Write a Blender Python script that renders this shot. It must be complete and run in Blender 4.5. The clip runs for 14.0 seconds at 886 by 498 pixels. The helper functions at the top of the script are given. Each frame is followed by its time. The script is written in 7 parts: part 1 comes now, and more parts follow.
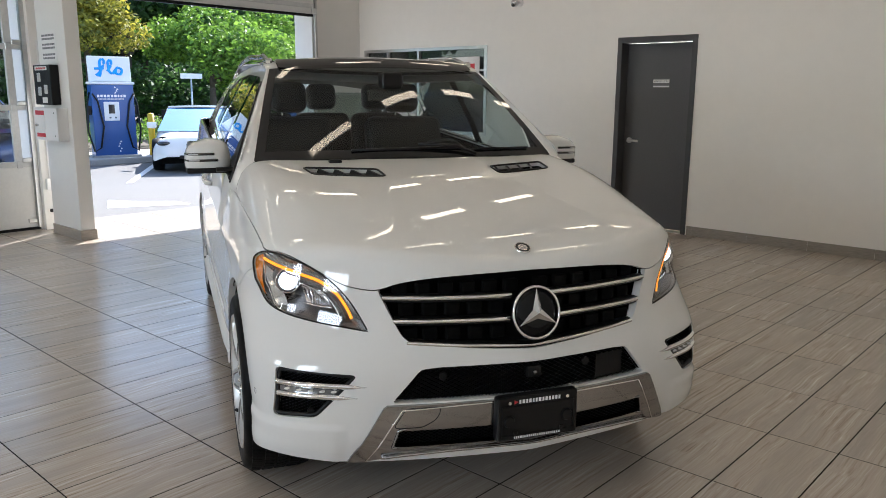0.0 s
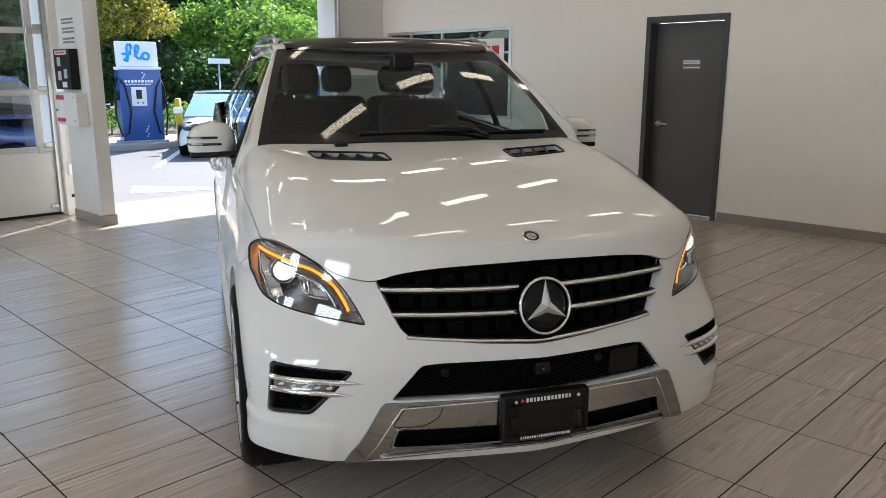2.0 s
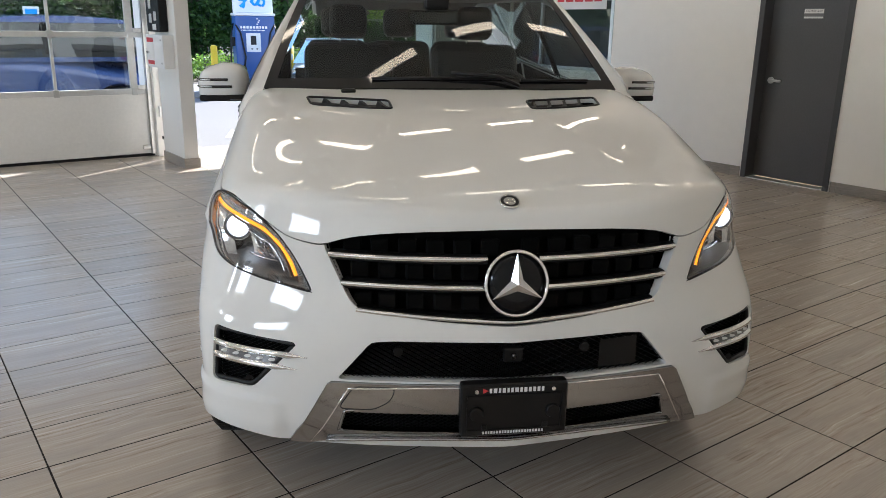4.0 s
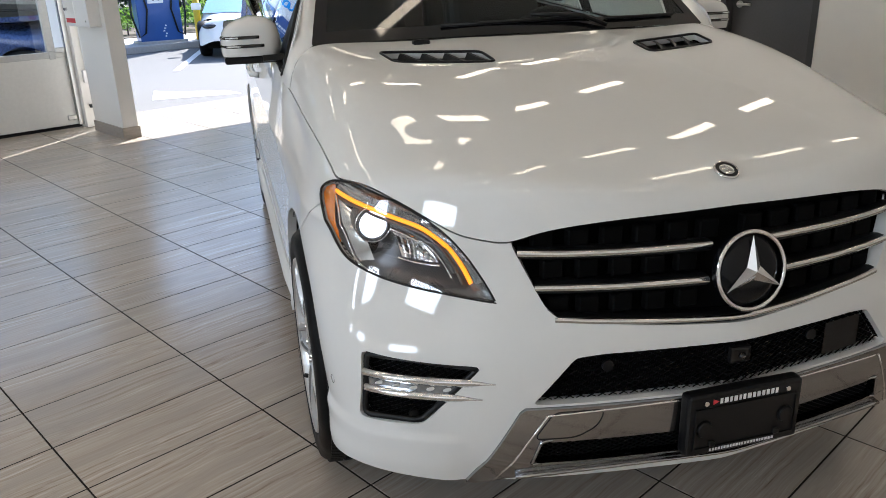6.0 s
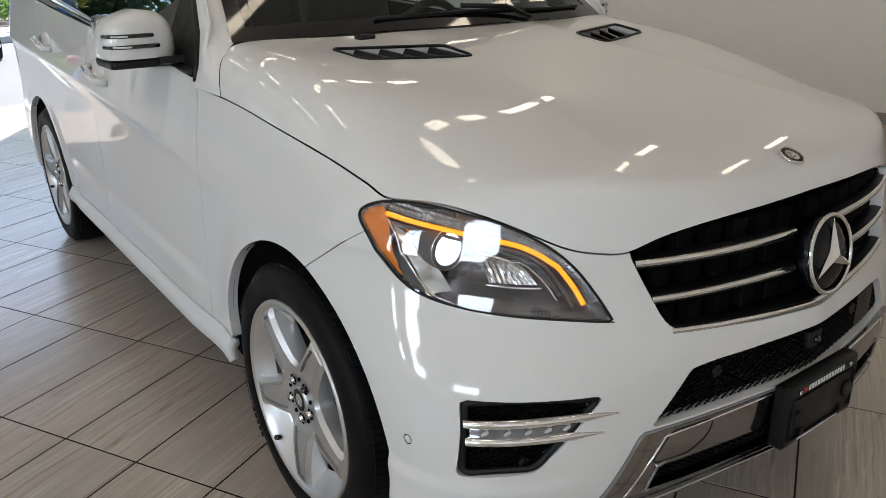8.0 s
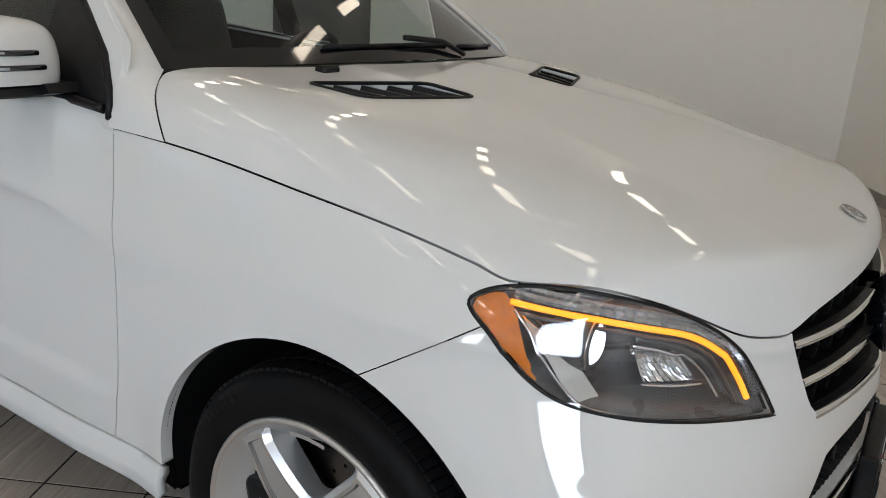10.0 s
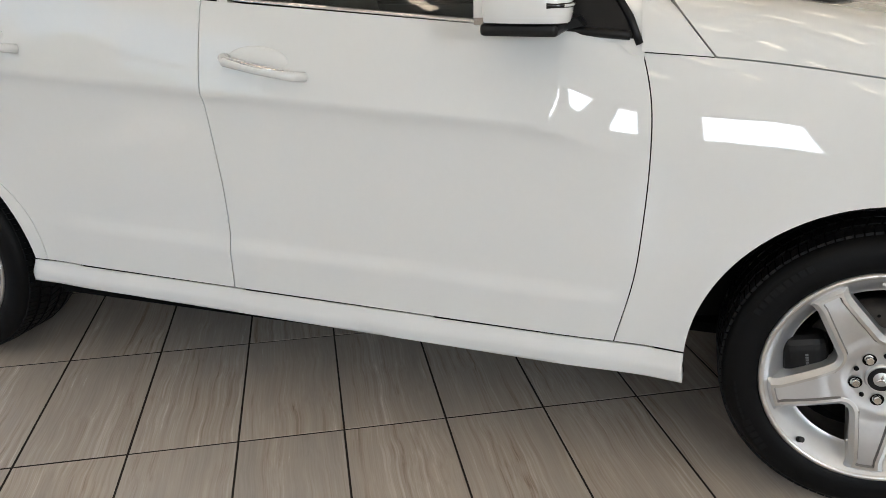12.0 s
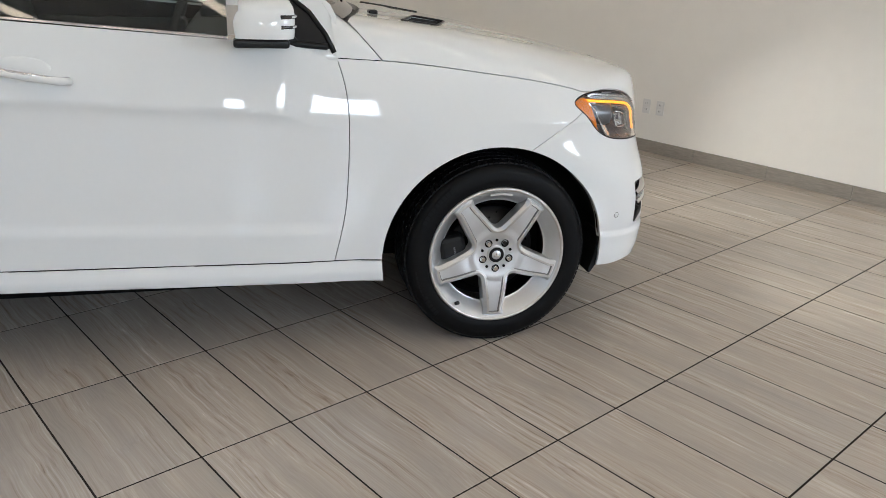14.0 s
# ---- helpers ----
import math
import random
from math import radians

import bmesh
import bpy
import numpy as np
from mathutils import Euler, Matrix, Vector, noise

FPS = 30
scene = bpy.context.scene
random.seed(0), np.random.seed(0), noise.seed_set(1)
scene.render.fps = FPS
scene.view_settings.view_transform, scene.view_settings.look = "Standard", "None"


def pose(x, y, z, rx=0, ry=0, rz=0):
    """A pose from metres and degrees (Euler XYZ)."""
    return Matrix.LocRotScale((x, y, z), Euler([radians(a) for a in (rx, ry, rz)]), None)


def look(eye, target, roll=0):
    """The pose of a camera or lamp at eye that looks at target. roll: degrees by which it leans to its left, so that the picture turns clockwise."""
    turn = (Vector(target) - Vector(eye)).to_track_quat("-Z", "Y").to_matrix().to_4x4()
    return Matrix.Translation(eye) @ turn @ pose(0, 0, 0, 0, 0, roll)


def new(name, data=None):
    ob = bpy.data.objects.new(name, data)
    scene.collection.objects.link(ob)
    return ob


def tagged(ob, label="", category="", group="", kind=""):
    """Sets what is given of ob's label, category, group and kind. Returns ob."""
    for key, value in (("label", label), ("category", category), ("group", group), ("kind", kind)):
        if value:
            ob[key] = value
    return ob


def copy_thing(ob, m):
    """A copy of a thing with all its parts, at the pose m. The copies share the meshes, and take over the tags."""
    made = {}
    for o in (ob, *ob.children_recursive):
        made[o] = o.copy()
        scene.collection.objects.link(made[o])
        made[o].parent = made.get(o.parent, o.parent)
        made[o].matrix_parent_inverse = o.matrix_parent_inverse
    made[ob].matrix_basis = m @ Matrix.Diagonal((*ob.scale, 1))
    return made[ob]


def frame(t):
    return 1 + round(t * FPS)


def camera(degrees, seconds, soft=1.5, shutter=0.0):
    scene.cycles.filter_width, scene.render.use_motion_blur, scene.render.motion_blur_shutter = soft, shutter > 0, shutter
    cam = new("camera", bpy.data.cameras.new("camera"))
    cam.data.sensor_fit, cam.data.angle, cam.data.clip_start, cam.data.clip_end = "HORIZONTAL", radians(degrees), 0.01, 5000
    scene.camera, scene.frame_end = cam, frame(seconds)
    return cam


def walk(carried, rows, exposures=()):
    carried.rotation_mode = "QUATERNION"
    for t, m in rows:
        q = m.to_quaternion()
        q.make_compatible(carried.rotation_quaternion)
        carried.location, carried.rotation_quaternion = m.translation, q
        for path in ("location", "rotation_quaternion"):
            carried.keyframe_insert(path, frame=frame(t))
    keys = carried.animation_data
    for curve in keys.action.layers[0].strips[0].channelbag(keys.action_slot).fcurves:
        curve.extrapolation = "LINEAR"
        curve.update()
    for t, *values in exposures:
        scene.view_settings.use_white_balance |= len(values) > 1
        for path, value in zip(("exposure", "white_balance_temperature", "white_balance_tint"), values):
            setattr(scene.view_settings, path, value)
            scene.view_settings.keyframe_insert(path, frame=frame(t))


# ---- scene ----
cam = camera(59.5, 14.0, soft=0.75)
PATH = [
    (0, (-1.175, -3.131, 1.532), (-0.51, -1.287, 1.136), 0.4),
    (0.5, (-1.173, -3.133, 1.529), (-0.515, -1.285, 1.138), 0.3),
    (1, (-1.166, -3.137, 1.529), (-0.518, -1.287, 1.134), 0.1),
    (1.5, (-1.14, -3.128, 1.53), (-0.511, -1.274, 1.12), 0.0),
    (2, (-1.04, -3.011, 1.512), (-0.45, -1.149, 1.078), 0.1),
    (2.2, (-0.989, -2.948, 1.513), (-0.421, -1.082, 1.069), 0.2),
    (4.3, (-0.492, -2.777, 1.467), (-0.242, -0.879, 0.886), 0.4),
    (4.5, (-0.549, -2.747, 1.478), (-0.303, -0.856, 0.875), -0.1),
    (5, (-0.807, -2.625, 1.482), (-0.53, -0.75, 0.845), -0.9),
    (5.5, (-0.987, -2.462, 1.466), (-0.617, -0.613, 0.799), -1.4),
    (6, (-1.102, -2.212, 1.464), (-0.6, -0.403, 0.773), -1.8),
    (6.5, (-1.311, -2.065, 1.447), (-0.65, -0.315, 0.74), -1.8),
    (7, (-1.529, -1.964, 1.45), (-0.721, -0.282, 0.731), -1.7),
    (7.5, (-1.622, -1.833, 1.451), (-0.664, -0.234, 0.726), -1.4),
    (8, (-1.666, -1.639, 1.432), (-0.552, -0.134, 0.73), -0.9),
    (8.2, (-1.7, -1.57, 1.419), (-0.532, -0.1, 0.728), -0.8),
    (10.3, (-1.945, -0.671, 1.378), (-0.28, 0.190, 0.683), 1.9),
    (10.5, (-2.003, -0.534, 1.392), (-0.346, 0.158, 0.511), 0.7),
    (11, (-2.124, -0.215, 1.322), (-0.473, 0.219, 0.28), 1.4),
    (11.5, (-2.371, 0.218, 1.381), (-0.685, 0.767, 0.455), 0.6),
    (11.7, (-2.577, 0.32, 1.331), (-0.885, 1.034, 0.539), -0.7),
    (12, (-2.743, 0.477, 1.319), (-0.968, 1.051, 0.597), -0.9),
    (12.5, (-2.774, 0.62, 1.376), (-0.975, 0.459, 0.518), 0.0),
    (13, (-3.125, 0.77, 1.408), (-1.38, 0.246, 0.584), 0.9),
    (13.5, (-3.399, 0.84, 1.402), (-1.641, 0.236, 0.665), 2.3),
    (14, (-3.58, 0.896, 1.42), (-1.768, 0.422, 0.722), 2.5),
]
walk(cam, [(t, look(eye, target, roll)) for t, eye, target, roll in PATH], exposures=[(0.0, 1.58, 5980, 10), (2.0, 1.58, 5980, 10), (4.5, 1.74, 5910, 10), (5.5, 1.67, 5900, 10), (6.5, 1.58, 5910, 10), (8.0, 1.51, 5990, 10), (10.5, 1.70, 5890, 10), (11.0, 1.83, 5890, 10), (12.0, 1.92, 6250, 10), (13.0, 1.90, 5990, 10), (14.0, 1.92, 5920, 10)])

# ---- world, sun, exposure ----
TURN = radians(27.85)            # the room stands turned against the car
ROOM = Matrix.Rotation(TURN, 4, "Z")
SUN_EL = radians(41)
AX, AY = math.cos(TURN), math.sin(TURN)
sun_dir = Vector((0.85 * AX - 0.525 * AY, 0.85 * AY + 0.525 * AX, 0))
sun_dir = Vector((sun_dir.x * math.cos(SUN_EL), sun_dir.y * math.cos(SUN_EL), math.sin(SUN_EL)))

world = bpy.data.worlds.new("sky")
scene.world = world
world.use_nodes = True
sky = world.node_tree.nodes.new("ShaderNodeTexSky")
sky.sky_type, sky.sun_disc = "NISHITA", False
sky.sun_elevation, sky.sun_rotation = SUN_EL, math.atan2(sun_dir.x, sun_dir.y)
backdrop = world.node_tree.nodes["Background"]
backdrop.inputs[1].default_value = 0.15
world.node_tree.links.new(sky.outputs[0], backdrop.inputs[0])

lamp = bpy.data.lights.new("sun", "SUN")
lamp.energy, lamp.angle, lamp.color = 5.0, radians(0.5), (1.0, 0.94, 0.86)
sun = new("sun", lamp)
sun.matrix_world = look(sun_dir * 30, (0, 0, 0))
STRIP_POWER = 2.3

# daylight through the shop windows of the west wall: (from, to) along it
WIN = [(-1.9, 0.3), (2.85, 4.15), (5.1, 5.5)]
WIN_LOW, WIN_HIGH = 1.65, 2.65
for p, q in WIN:
    pane_lamp = bpy.data.lights.new("window_daylight", "AREA")
    pane_lamp.shape, pane_lamp.size, pane_lamp.size_y, pane_lamp.energy, pane_lamp.color = "RECTANGLE", q - p - 0.1, WIN_HIGH - WIN_LOW - 0.1, 15.5 * (q - p), (0.87, 0.94, 1.0)
    day = new("window_daylight", pane_lamp)
    day.matrix_world = ROOM @ look((-7.97, (p + q) / 2, (WIN_LOW + WIN_HIGH) / 2), (0, (p + q) / 2, (WIN_LOW + WIN_HIGH) / 2))

# ---- materials ----
def shader(name):
    m = bpy.data.materials.new(name)
    m.use_nodes = True
    t = m.node_tree
    return m, t, t.nodes["Principled BSDF"]


def node(t, kind, **kw):
    n = t.nodes.new(kind)
    for k, v in kw.items():
        n.inputs[k.replace("_", " ")].default_value = v
    return n


def coords(t, scale, local=True):
    tc = t.nodes.new("ShaderNodeTexCoord")
    mp = node(t, "ShaderNodeMapping", Scale=scale)
    t.links.new(tc.outputs["Object" if local else "Generated"], mp.inputs[0])
    return mp


def ramp(t, fac, stops):
    r = t.nodes.new("ShaderNodeValToRGB")
    while len(r.color_ramp.elements) < len(stops):
        r.color_ramp.elements.new(0.5)
    for e, (p, c) in zip(r.color_ramp.elements, stops):
        e.position, e.color = p, (*c, 1)
    t.links.new(fac, r.inputs[0])
    return r


def mixed(t, fac, a, b, kind="MIX"):
    n = t.nodes.new("ShaderNodeMix")
    n.data_type, n.blend_type = "RGBA", kind
    for k, v in ((0, fac), (6, a), (7, b)):
        if hasattr(v, "links"):
            t.links.new(v, n.inputs[k])
        else:
            n.inputs[k].default_value = v if k == 0 else (*v, 1)
    return n.outputs[2]


def bump(t, bsdf, height, strength, distance=0.002):
    b = node(t, "ShaderNodeBump", Strength=strength, Distance=distance)
    t.links.new(height, b.inputs["Height"])
    t.links.new(b.outputs[0], bsdf.inputs["Normal"])


def plain(name, col, rough=0.5, metal=0.0, grain=40.0, vary=0.12, relief=0.15, coat=0.0, relief_depth=0.0008, stretch=(1, 1, 1), spec=0.5):
    """A surface with fine grain, broad tone variation, uneven gloss and slight relief."""
    m, t, p = shader(name)
    mp = coords(t, stretch)
    fine = node(t, "ShaderNodeTexNoise", Scale=grain, Detail=5.0, Roughness=0.6)
    broad = node(t, "ShaderNodeTexNoise", Scale=grain * 0.06, Detail=3.0)
    t.links.new(mp.outputs[0], fine.inputs[0])
    t.links.new(mp.outputs[0], broad.inputs[0])
    both = mixed(t, 0.4, fine.outputs[0], broad.outputs[0])
    lo = [max(c * (1 - vary), 0) for c in col]
    hi = [min(c * (1 + vary), 1) for c in col]
    r = ramp(t, both, [(0.3, lo), (0.7, hi)])
    t.links.new(r.outputs[0], p.inputs["Base Color"])
    rr = t.nodes.new("ShaderNodeMapRange")
    for k, v in ((1, 0.3), (2, 0.7), (3, max(rough * 0.85, 0.02)), (4, min(rough * 1.15, 1))):
        rr.inputs[k].default_value = v
    t.links.new(broad.outputs[0], rr.inputs[0])
    t.links.new(rr.outputs[0], p.inputs["Roughness"])
    p.inputs["Metallic"].default_value = metal
    p.inputs["Specular IOR Level"].default_value = spec
    p.inputs["Coat Weight"].default_value = coat
    p.inputs["Coat Roughness"].default_value = 0.03
    if relief:
        bump(t, p, fine.outputs[0], relief, relief_depth)
    return m


def glowing(name, col, strength):
    m, t, p = shader(name)
    p.inputs["Base Color"].default_value = (*col, 1)
    p.inputs["Emission Color"].default_value = (*col, 1)
    p.inputs["Emission Strength"].default_value = strength
    return m


def pane_glass(name, tint, gloss=1.0):
    """A thin pane: tinted see-through with a mirror gloss by Fresnel."""
    m, t, p = shader(name)
    t.nodes.remove(p)
    see = t.nodes.new("ShaderNodeBsdfTransparent")
    see.inputs[0].default_value = (*tint, 1)
    shine = t.nodes.new("ShaderNodeBsdfGlossy")
    shine.inputs["Roughness"].default_value = 0.01
    shine.inputs["Color"].default_value = (gloss, gloss, gloss, 1)
    lw = node(t, "ShaderNodeLayerWeight", Blend=0.5)
    steep, fr = t.nodes.new("ShaderNodeMath"), t.nodes.new("ShaderNodeMath")
    steep.operation, fr.operation = "POWER", "MULTIPLY_ADD"
    steep.inputs[1].default_value, fr.inputs[1].default_value, fr.inputs[2].default_value = 5.0, 0.92, 0.06
    t.links.new(lw.outputs["Facing"], steep.inputs[0])
    t.links.new(steep.outputs[0], fr.inputs[0])
    mix = t.nodes.new("ShaderNodeMixShader")
    t.links.new(fr.outputs[0], mix.inputs[0])
    t.links.new(see.outputs[0], mix.inputs[1])
    t.links.new(shine.outputs[0], mix.inputs[2])
    t.links.new(mix.outputs[0], t.nodes["Material Output"].inputs[0])
    return m


def tile_material():
    m, t, p = shader("porcelain_tile")
    oi = t.nodes.new("ShaderNodeObjectInfo")
    geo = t.nodes.new("ShaderNodeNewGeometry")
    add = t.nodes.new("ShaderNodeMath")
    add.operation = "ADD"
    t.links.new(oi.outputs["Random"], add.inputs[0])
    t.links.new(geo.outputs["Random Per Island"], add.inputs[1])
    tc = t.nodes.new("ShaderNodeTexCoord")
    off = t.nodes.new("ShaderNodeCombineXYZ")
    mul = t.nodes.new("ShaderNodeMath")
    mul.operation, mul.inputs[1].default_value = "MULTIPLY", 37.0
    t.links.new(add.outputs[0], mul.inputs[0])
    for k in (0, 1, 2):
        t.links.new(mul.outputs[0], off.inputs[k])
    va = t.nodes.new("ShaderNodeVectorMath")
    va.operation = "ADD"
    t.links.new(tc.outputs["Object"], va.inputs[0])
    t.links.new(off.outputs[0], va.inputs[1])
    # streaks run along the tile, bent a little
    warp = node(t, "ShaderNodeTexNoise", Scale=3.0, Detail=2.0)
    t.links.new(va.outputs[0], warp.inputs[0])
    wv = t.nodes.new("ShaderNodeVectorMath")
    wv.operation, wv.inputs[3].default_value = "SCALE", 0.045
    t.links.new(warp.outputs["Color"], wv.inputs[0])
    va2 = t.nodes.new("ShaderNodeVectorMath")
    va2.operation = "ADD"
    t.links.new(va.outputs[0], va2.inputs[0])
    t.links.new(wv.outputs[0], va2.inputs[1])
    mp = node(t, "ShaderNodeMapping", Scale=(0.7, 74.0, 74.0))
    t.links.new(va2.outputs[0], mp.inputs[0])
    streak = node(t, "ShaderNodeTexNoise", Scale=1.0, Detail=7.0, Roughness=0.68)
    t.links.new(mp.outputs[0], streak.inputs[0])
    mp2 = node(t, "ShaderNodeMapping", Scale=(2.0, 230.0, 230.0))
    t.links.new(va2.outputs[0], mp2.inputs[0])
    fine = node(t, "ShaderNodeTexNoise", Scale=1.0, Detail=3.0)
    t.links.new(mp2.outputs[0], fine.inputs[0])
    c1 = ramp(t, streak.outputs[0], [(0.30, (0.250, 0.195, 0.148)), (0.39, (0.375, 0.315, 0.258)), (0.46, (0.440, 0.386, 0.330)), (0.55, (0.480, 0.430, 0.374)), (0.68, (0.600, 0.555, 0.500))])
    c2 = ramp(t, fine.outputs[0], [(0.3, (0.80, 0.785, 0.77)), (0.7, (1.14, 1.14, 1.14))])
    mp3 = node(t, "ShaderNodeMapping", Scale=(1.3, 9.0, 9.0))
    t.links.new(va2.outputs[0], mp3.inputs[0])
    patchy = node(t, "ShaderNodeTexNoise", Scale=1.0, Detail=2.0)
    t.links.new(mp3.outputs[0], patchy.inputs[0])
    veined = ramp(t, patchy.outputs[0], [(0.42, (0.12, 0.12, 0.12)), (0.60, (1.0, 1.0, 1.0))])
    fields = ramp(t, patchy.outputs[0], [(0.30, (0.400, 0.362, 0.318)), (0.5, (0.450, 0.400, 0.346)), (0.70, (0.480, 0.432, 0.380))])
    c1 = mixed(t, veined.outputs[0], fields.outputs[0], c1.outputs[0])
    col = mixed(t, 0.38, c1, c2.outputs[0], "MULTIPLY")
    tone = ramp(t, add.outputs[0], [(0.0, (0.86, 0.87, 0.905)), (0.5, (0.95, 0.955, 0.975)), (1.0, (1.01, 0.995, 0.985))])
    col = mixed(t, 1.0, col, tone.outputs[0], "MULTIPLY")
    t.links.new(col, p.inputs["Base Color"])
    rr = t.nodes.new("ShaderNodeMapRange")
    for k, v in ((1, 0.3), (2, 0.7), (3, 0.18), (4, 0.28)):
        rr.inputs[k].default_value = v
    t.links.new(streak.outputs[0], rr.inputs[0])
    t.links.new(rr.outputs[0], p.inputs["Roughness"])
    bump(t, p, fine.outputs[0], 0.12, 0.0006)
    return m


def leaf_material(name, a, b):
    m, t, p = shader(name)
    geo = t.nodes.new("ShaderNodeNewGeometry")
    r = ramp(t, geo.outputs["Random Per Island"], [(0.0, a), (0.6, b), (1.0, tuple(min(1, c * 1.5) for c in b))])
    t.links.new(r.outputs[0], p.inputs["Base Color"])
    p.inputs["Roughness"].default_value = 0.55
    p.inputs["Subsurface Weight"].default_value = 0.0
    tr = t.nodes.new("ShaderNodeBsdfTranslucent")
    t.links.new(r.outputs[0], tr.inputs[0])
    mix = t.nodes.new("ShaderNodeMixShader")
    mix.inputs[0].default_value = 0.35
    t.links.new(p.outputs[0], mix.inputs[1])
    t.links.new(tr.outputs[0], mix.inputs[2])
    t.links.new(mix.outputs[0], t.nodes["Material Output"].inputs[0])
    return m


PAINT = plain("white_car_paint", (0.742, 0.744, 0.732), 0.5, grain=900, vary=0.012, relief=0.0, coat=1.0, spec=0.0)
PAINT.node_tree.nodes["Principled BSDF"].inputs["Coat IOR"].default_value = 1.5
PAINT.node_tree.nodes["Principled BSDF"].inputs["Coat Roughness"].default_value = 0.012
SILLPAINT = plain("white_sill_paint", (0.70, 0.705, 0.70), 0.45, 0, 300, 0.02, 0.05, spec=0.35)
CHROME = plain("chrome", (0.78, 0.78, 0.79), 0.07, 1.0, 60, 0.04, 0.0)
# chrome darkened in colour to stand for the dark floor it reflects
DIMMEDCHROME = plain("dimmed_chrome", (0.36, 0.36, 0.37), 0.10, 1.0, 60, 0.06, 0.0)
SATIN = plain("satin_metal", (0.62, 0.62, 0.63), 0.26, 1.0, 60, 0.06, 0.0)
RIMMET = plain("silver_wheel_paint", (0.63, 0.635, 0.64), 0.33, 0.8, 120, 0.03, 0.0, coat=0.1)
# grey put into the spoke's step as groove shading
POCKETSHADE = plain("spoke_pocket_shade", (0.22, 0.215, 0.21), 0.4, 0.6, 120, 0.1, 0.0)
MACHINED = plain("machined_wheel_edge", (0.56, 0.54, 0.515), 0.34, 0.75, 300, 0.04, 0.0)
BLACKPL = plain("black_plastic", (0.0055, 0.0055, 0.006), 0.42, 0, 300, 0.25, 0.25, spec=0.3)
GLOSSBLACK = plain("gloss_black", (0.006, 0.006, 0.007), 0.06, 0, 60, 0.1, 0.0, coat=0.6)
EMBLEM = plain("black_emblem_disc", (0.004, 0.0045, 0.006), 0.12, 0, 60, 0.1, 0.0, spec=0.25)
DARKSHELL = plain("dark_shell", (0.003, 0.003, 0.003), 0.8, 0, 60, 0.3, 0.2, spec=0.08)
TYRE = plain("tyre_rubber", (0.0042, 0.0042, 0.0045), 0.52, 0, 220, 0.3, 0.4, spec=0.13)
RUBBERBAR = plain("raised_rubber_mark", (0.0065, 0.0065, 0.007), 0.55, 0, 220, 0.3, 0.3, spec=0.16)
STEEL = plain("brake_steel", (0.075, 0.07, 0.066), 0.35, 1.0, 90, 0.15, 0.2, stretch=(1, 1, 1))
SEATFAB = plain("dark_seat_leather", (0.011, 0.0105, 0.0105), 0.5, 0, 120, 0.2, 0.4)
DASH = plain("dashboard_plastic", (0.02, 0.02, 0.02), 0.6, 0, 200, 0.2, 0.3)
HEADLINER = plain("grey_headliner", (0.22, 0.215, 0.21), 0.9, 0, 200, 0.1, 0.2)
WINDSCREEN = pane_glass("windscreen_glass", (0.72, 0.79, 0.77))
SIDEGLASS = pane_glass("tinted_side_glass", (0.66, 0.73, 0.71))
CLEARLENS = pane_glass("clear_lens", (0.96, 0.97, 0.97))
DOORGLASS = pane_glass("door_glass", (0.90, 0.93, 0.92))
AMBER = plain("amber_reflector", (0.74, 0.20, 0.007), 0.22, 0, 160, 0.35, 0.5, coat=1.0)
AMBERLIT = glowing("amber_light_guide", (1.0, 0.27, 0.006), 0.62)
XENON = glowing("xenon_lens", (0.84, 0.91, 1.0), 1.3)
DAYLENS = plain("day_lamp_lens", (0.20, 0.205, 0.21), 0.16, 0.5, 90, 0.4, 0.2, coat=1.0)
LEDWHITE = plain("clear_led_element", (0.75, 0.77, 0.78), 0.12, 0.4, 120, 0.1, 0.2)
REFLECTOR = plain("lamp_reflector", (0.72, 0.73, 0.75), 0.10, 1.0, 60, 0.05, 0.0)
CLEARBAND = plain("clear_ribbed_band", (0.50, 0.51, 0.53), 0.16, 0.8, 400, 0.3, 0.3)
# silver barrel darkened in colour for the shade inside the wheel, plus brake dust
BARREL = plain("shaded_wheel_barrel", (0.05, 0.048, 0.046), 0.5, 0.3, 60, 0.25, 0.1)
LAMPGREY = plain("dark_lamp_housing", (0.12, 0.122, 0.126), 0.3, 0.5, 160, 0.2, 0.1)
TILE = tile_material()
GROUT = plain("dark_grout", (0.026, 0.022, 0.019), 0.95, 0, 150, 0.2, 0.3, spec=0.05)
WALLPAINT = plain("cream_wall_paint", (0.91, 0.888, 0.84), 0.55, 0, 160, 0.025, 0.12)
WHITEWALL = plain("white_wall_paint", (0.76, 0.745, 0.71), 0.55, 0, 120, 0.03, 0.12)
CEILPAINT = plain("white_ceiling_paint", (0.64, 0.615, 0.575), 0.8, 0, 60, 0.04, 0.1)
BASETILE = plain("grey_base_tile", (0.30, 0.272, 0.24), 0.38, 0, 14, 0.25, 0.1, stretch=(1.0, 1.0, 9.0))
GREYDOOR = plain("charcoal_door_paint", (0.085, 0.083, 0.085), 0.42, 0, 60, 0.12, 0.15)
DOORFRAME = plain("dark_door_frame_paint", (0.055, 0.054, 0.056), 0.4, 0, 60, 0.12, 0.1)
ALU = plain("brushed_aluminium", (0.55, 0.55, 0.54), 0.35, 1.0, 40, 0.12, 0.15, stretch=(1, 1, 8))
ALUPALE = plain("painted_aluminium", (0.60, 0.60, 0.585), 0.4, 0.3, 40, 0.1, 0.1)
DOORPANEL = plain("white_door_panel", (0.72, 0.71, 0.68), 0.45, 0, 30, 0.05, 0.2)
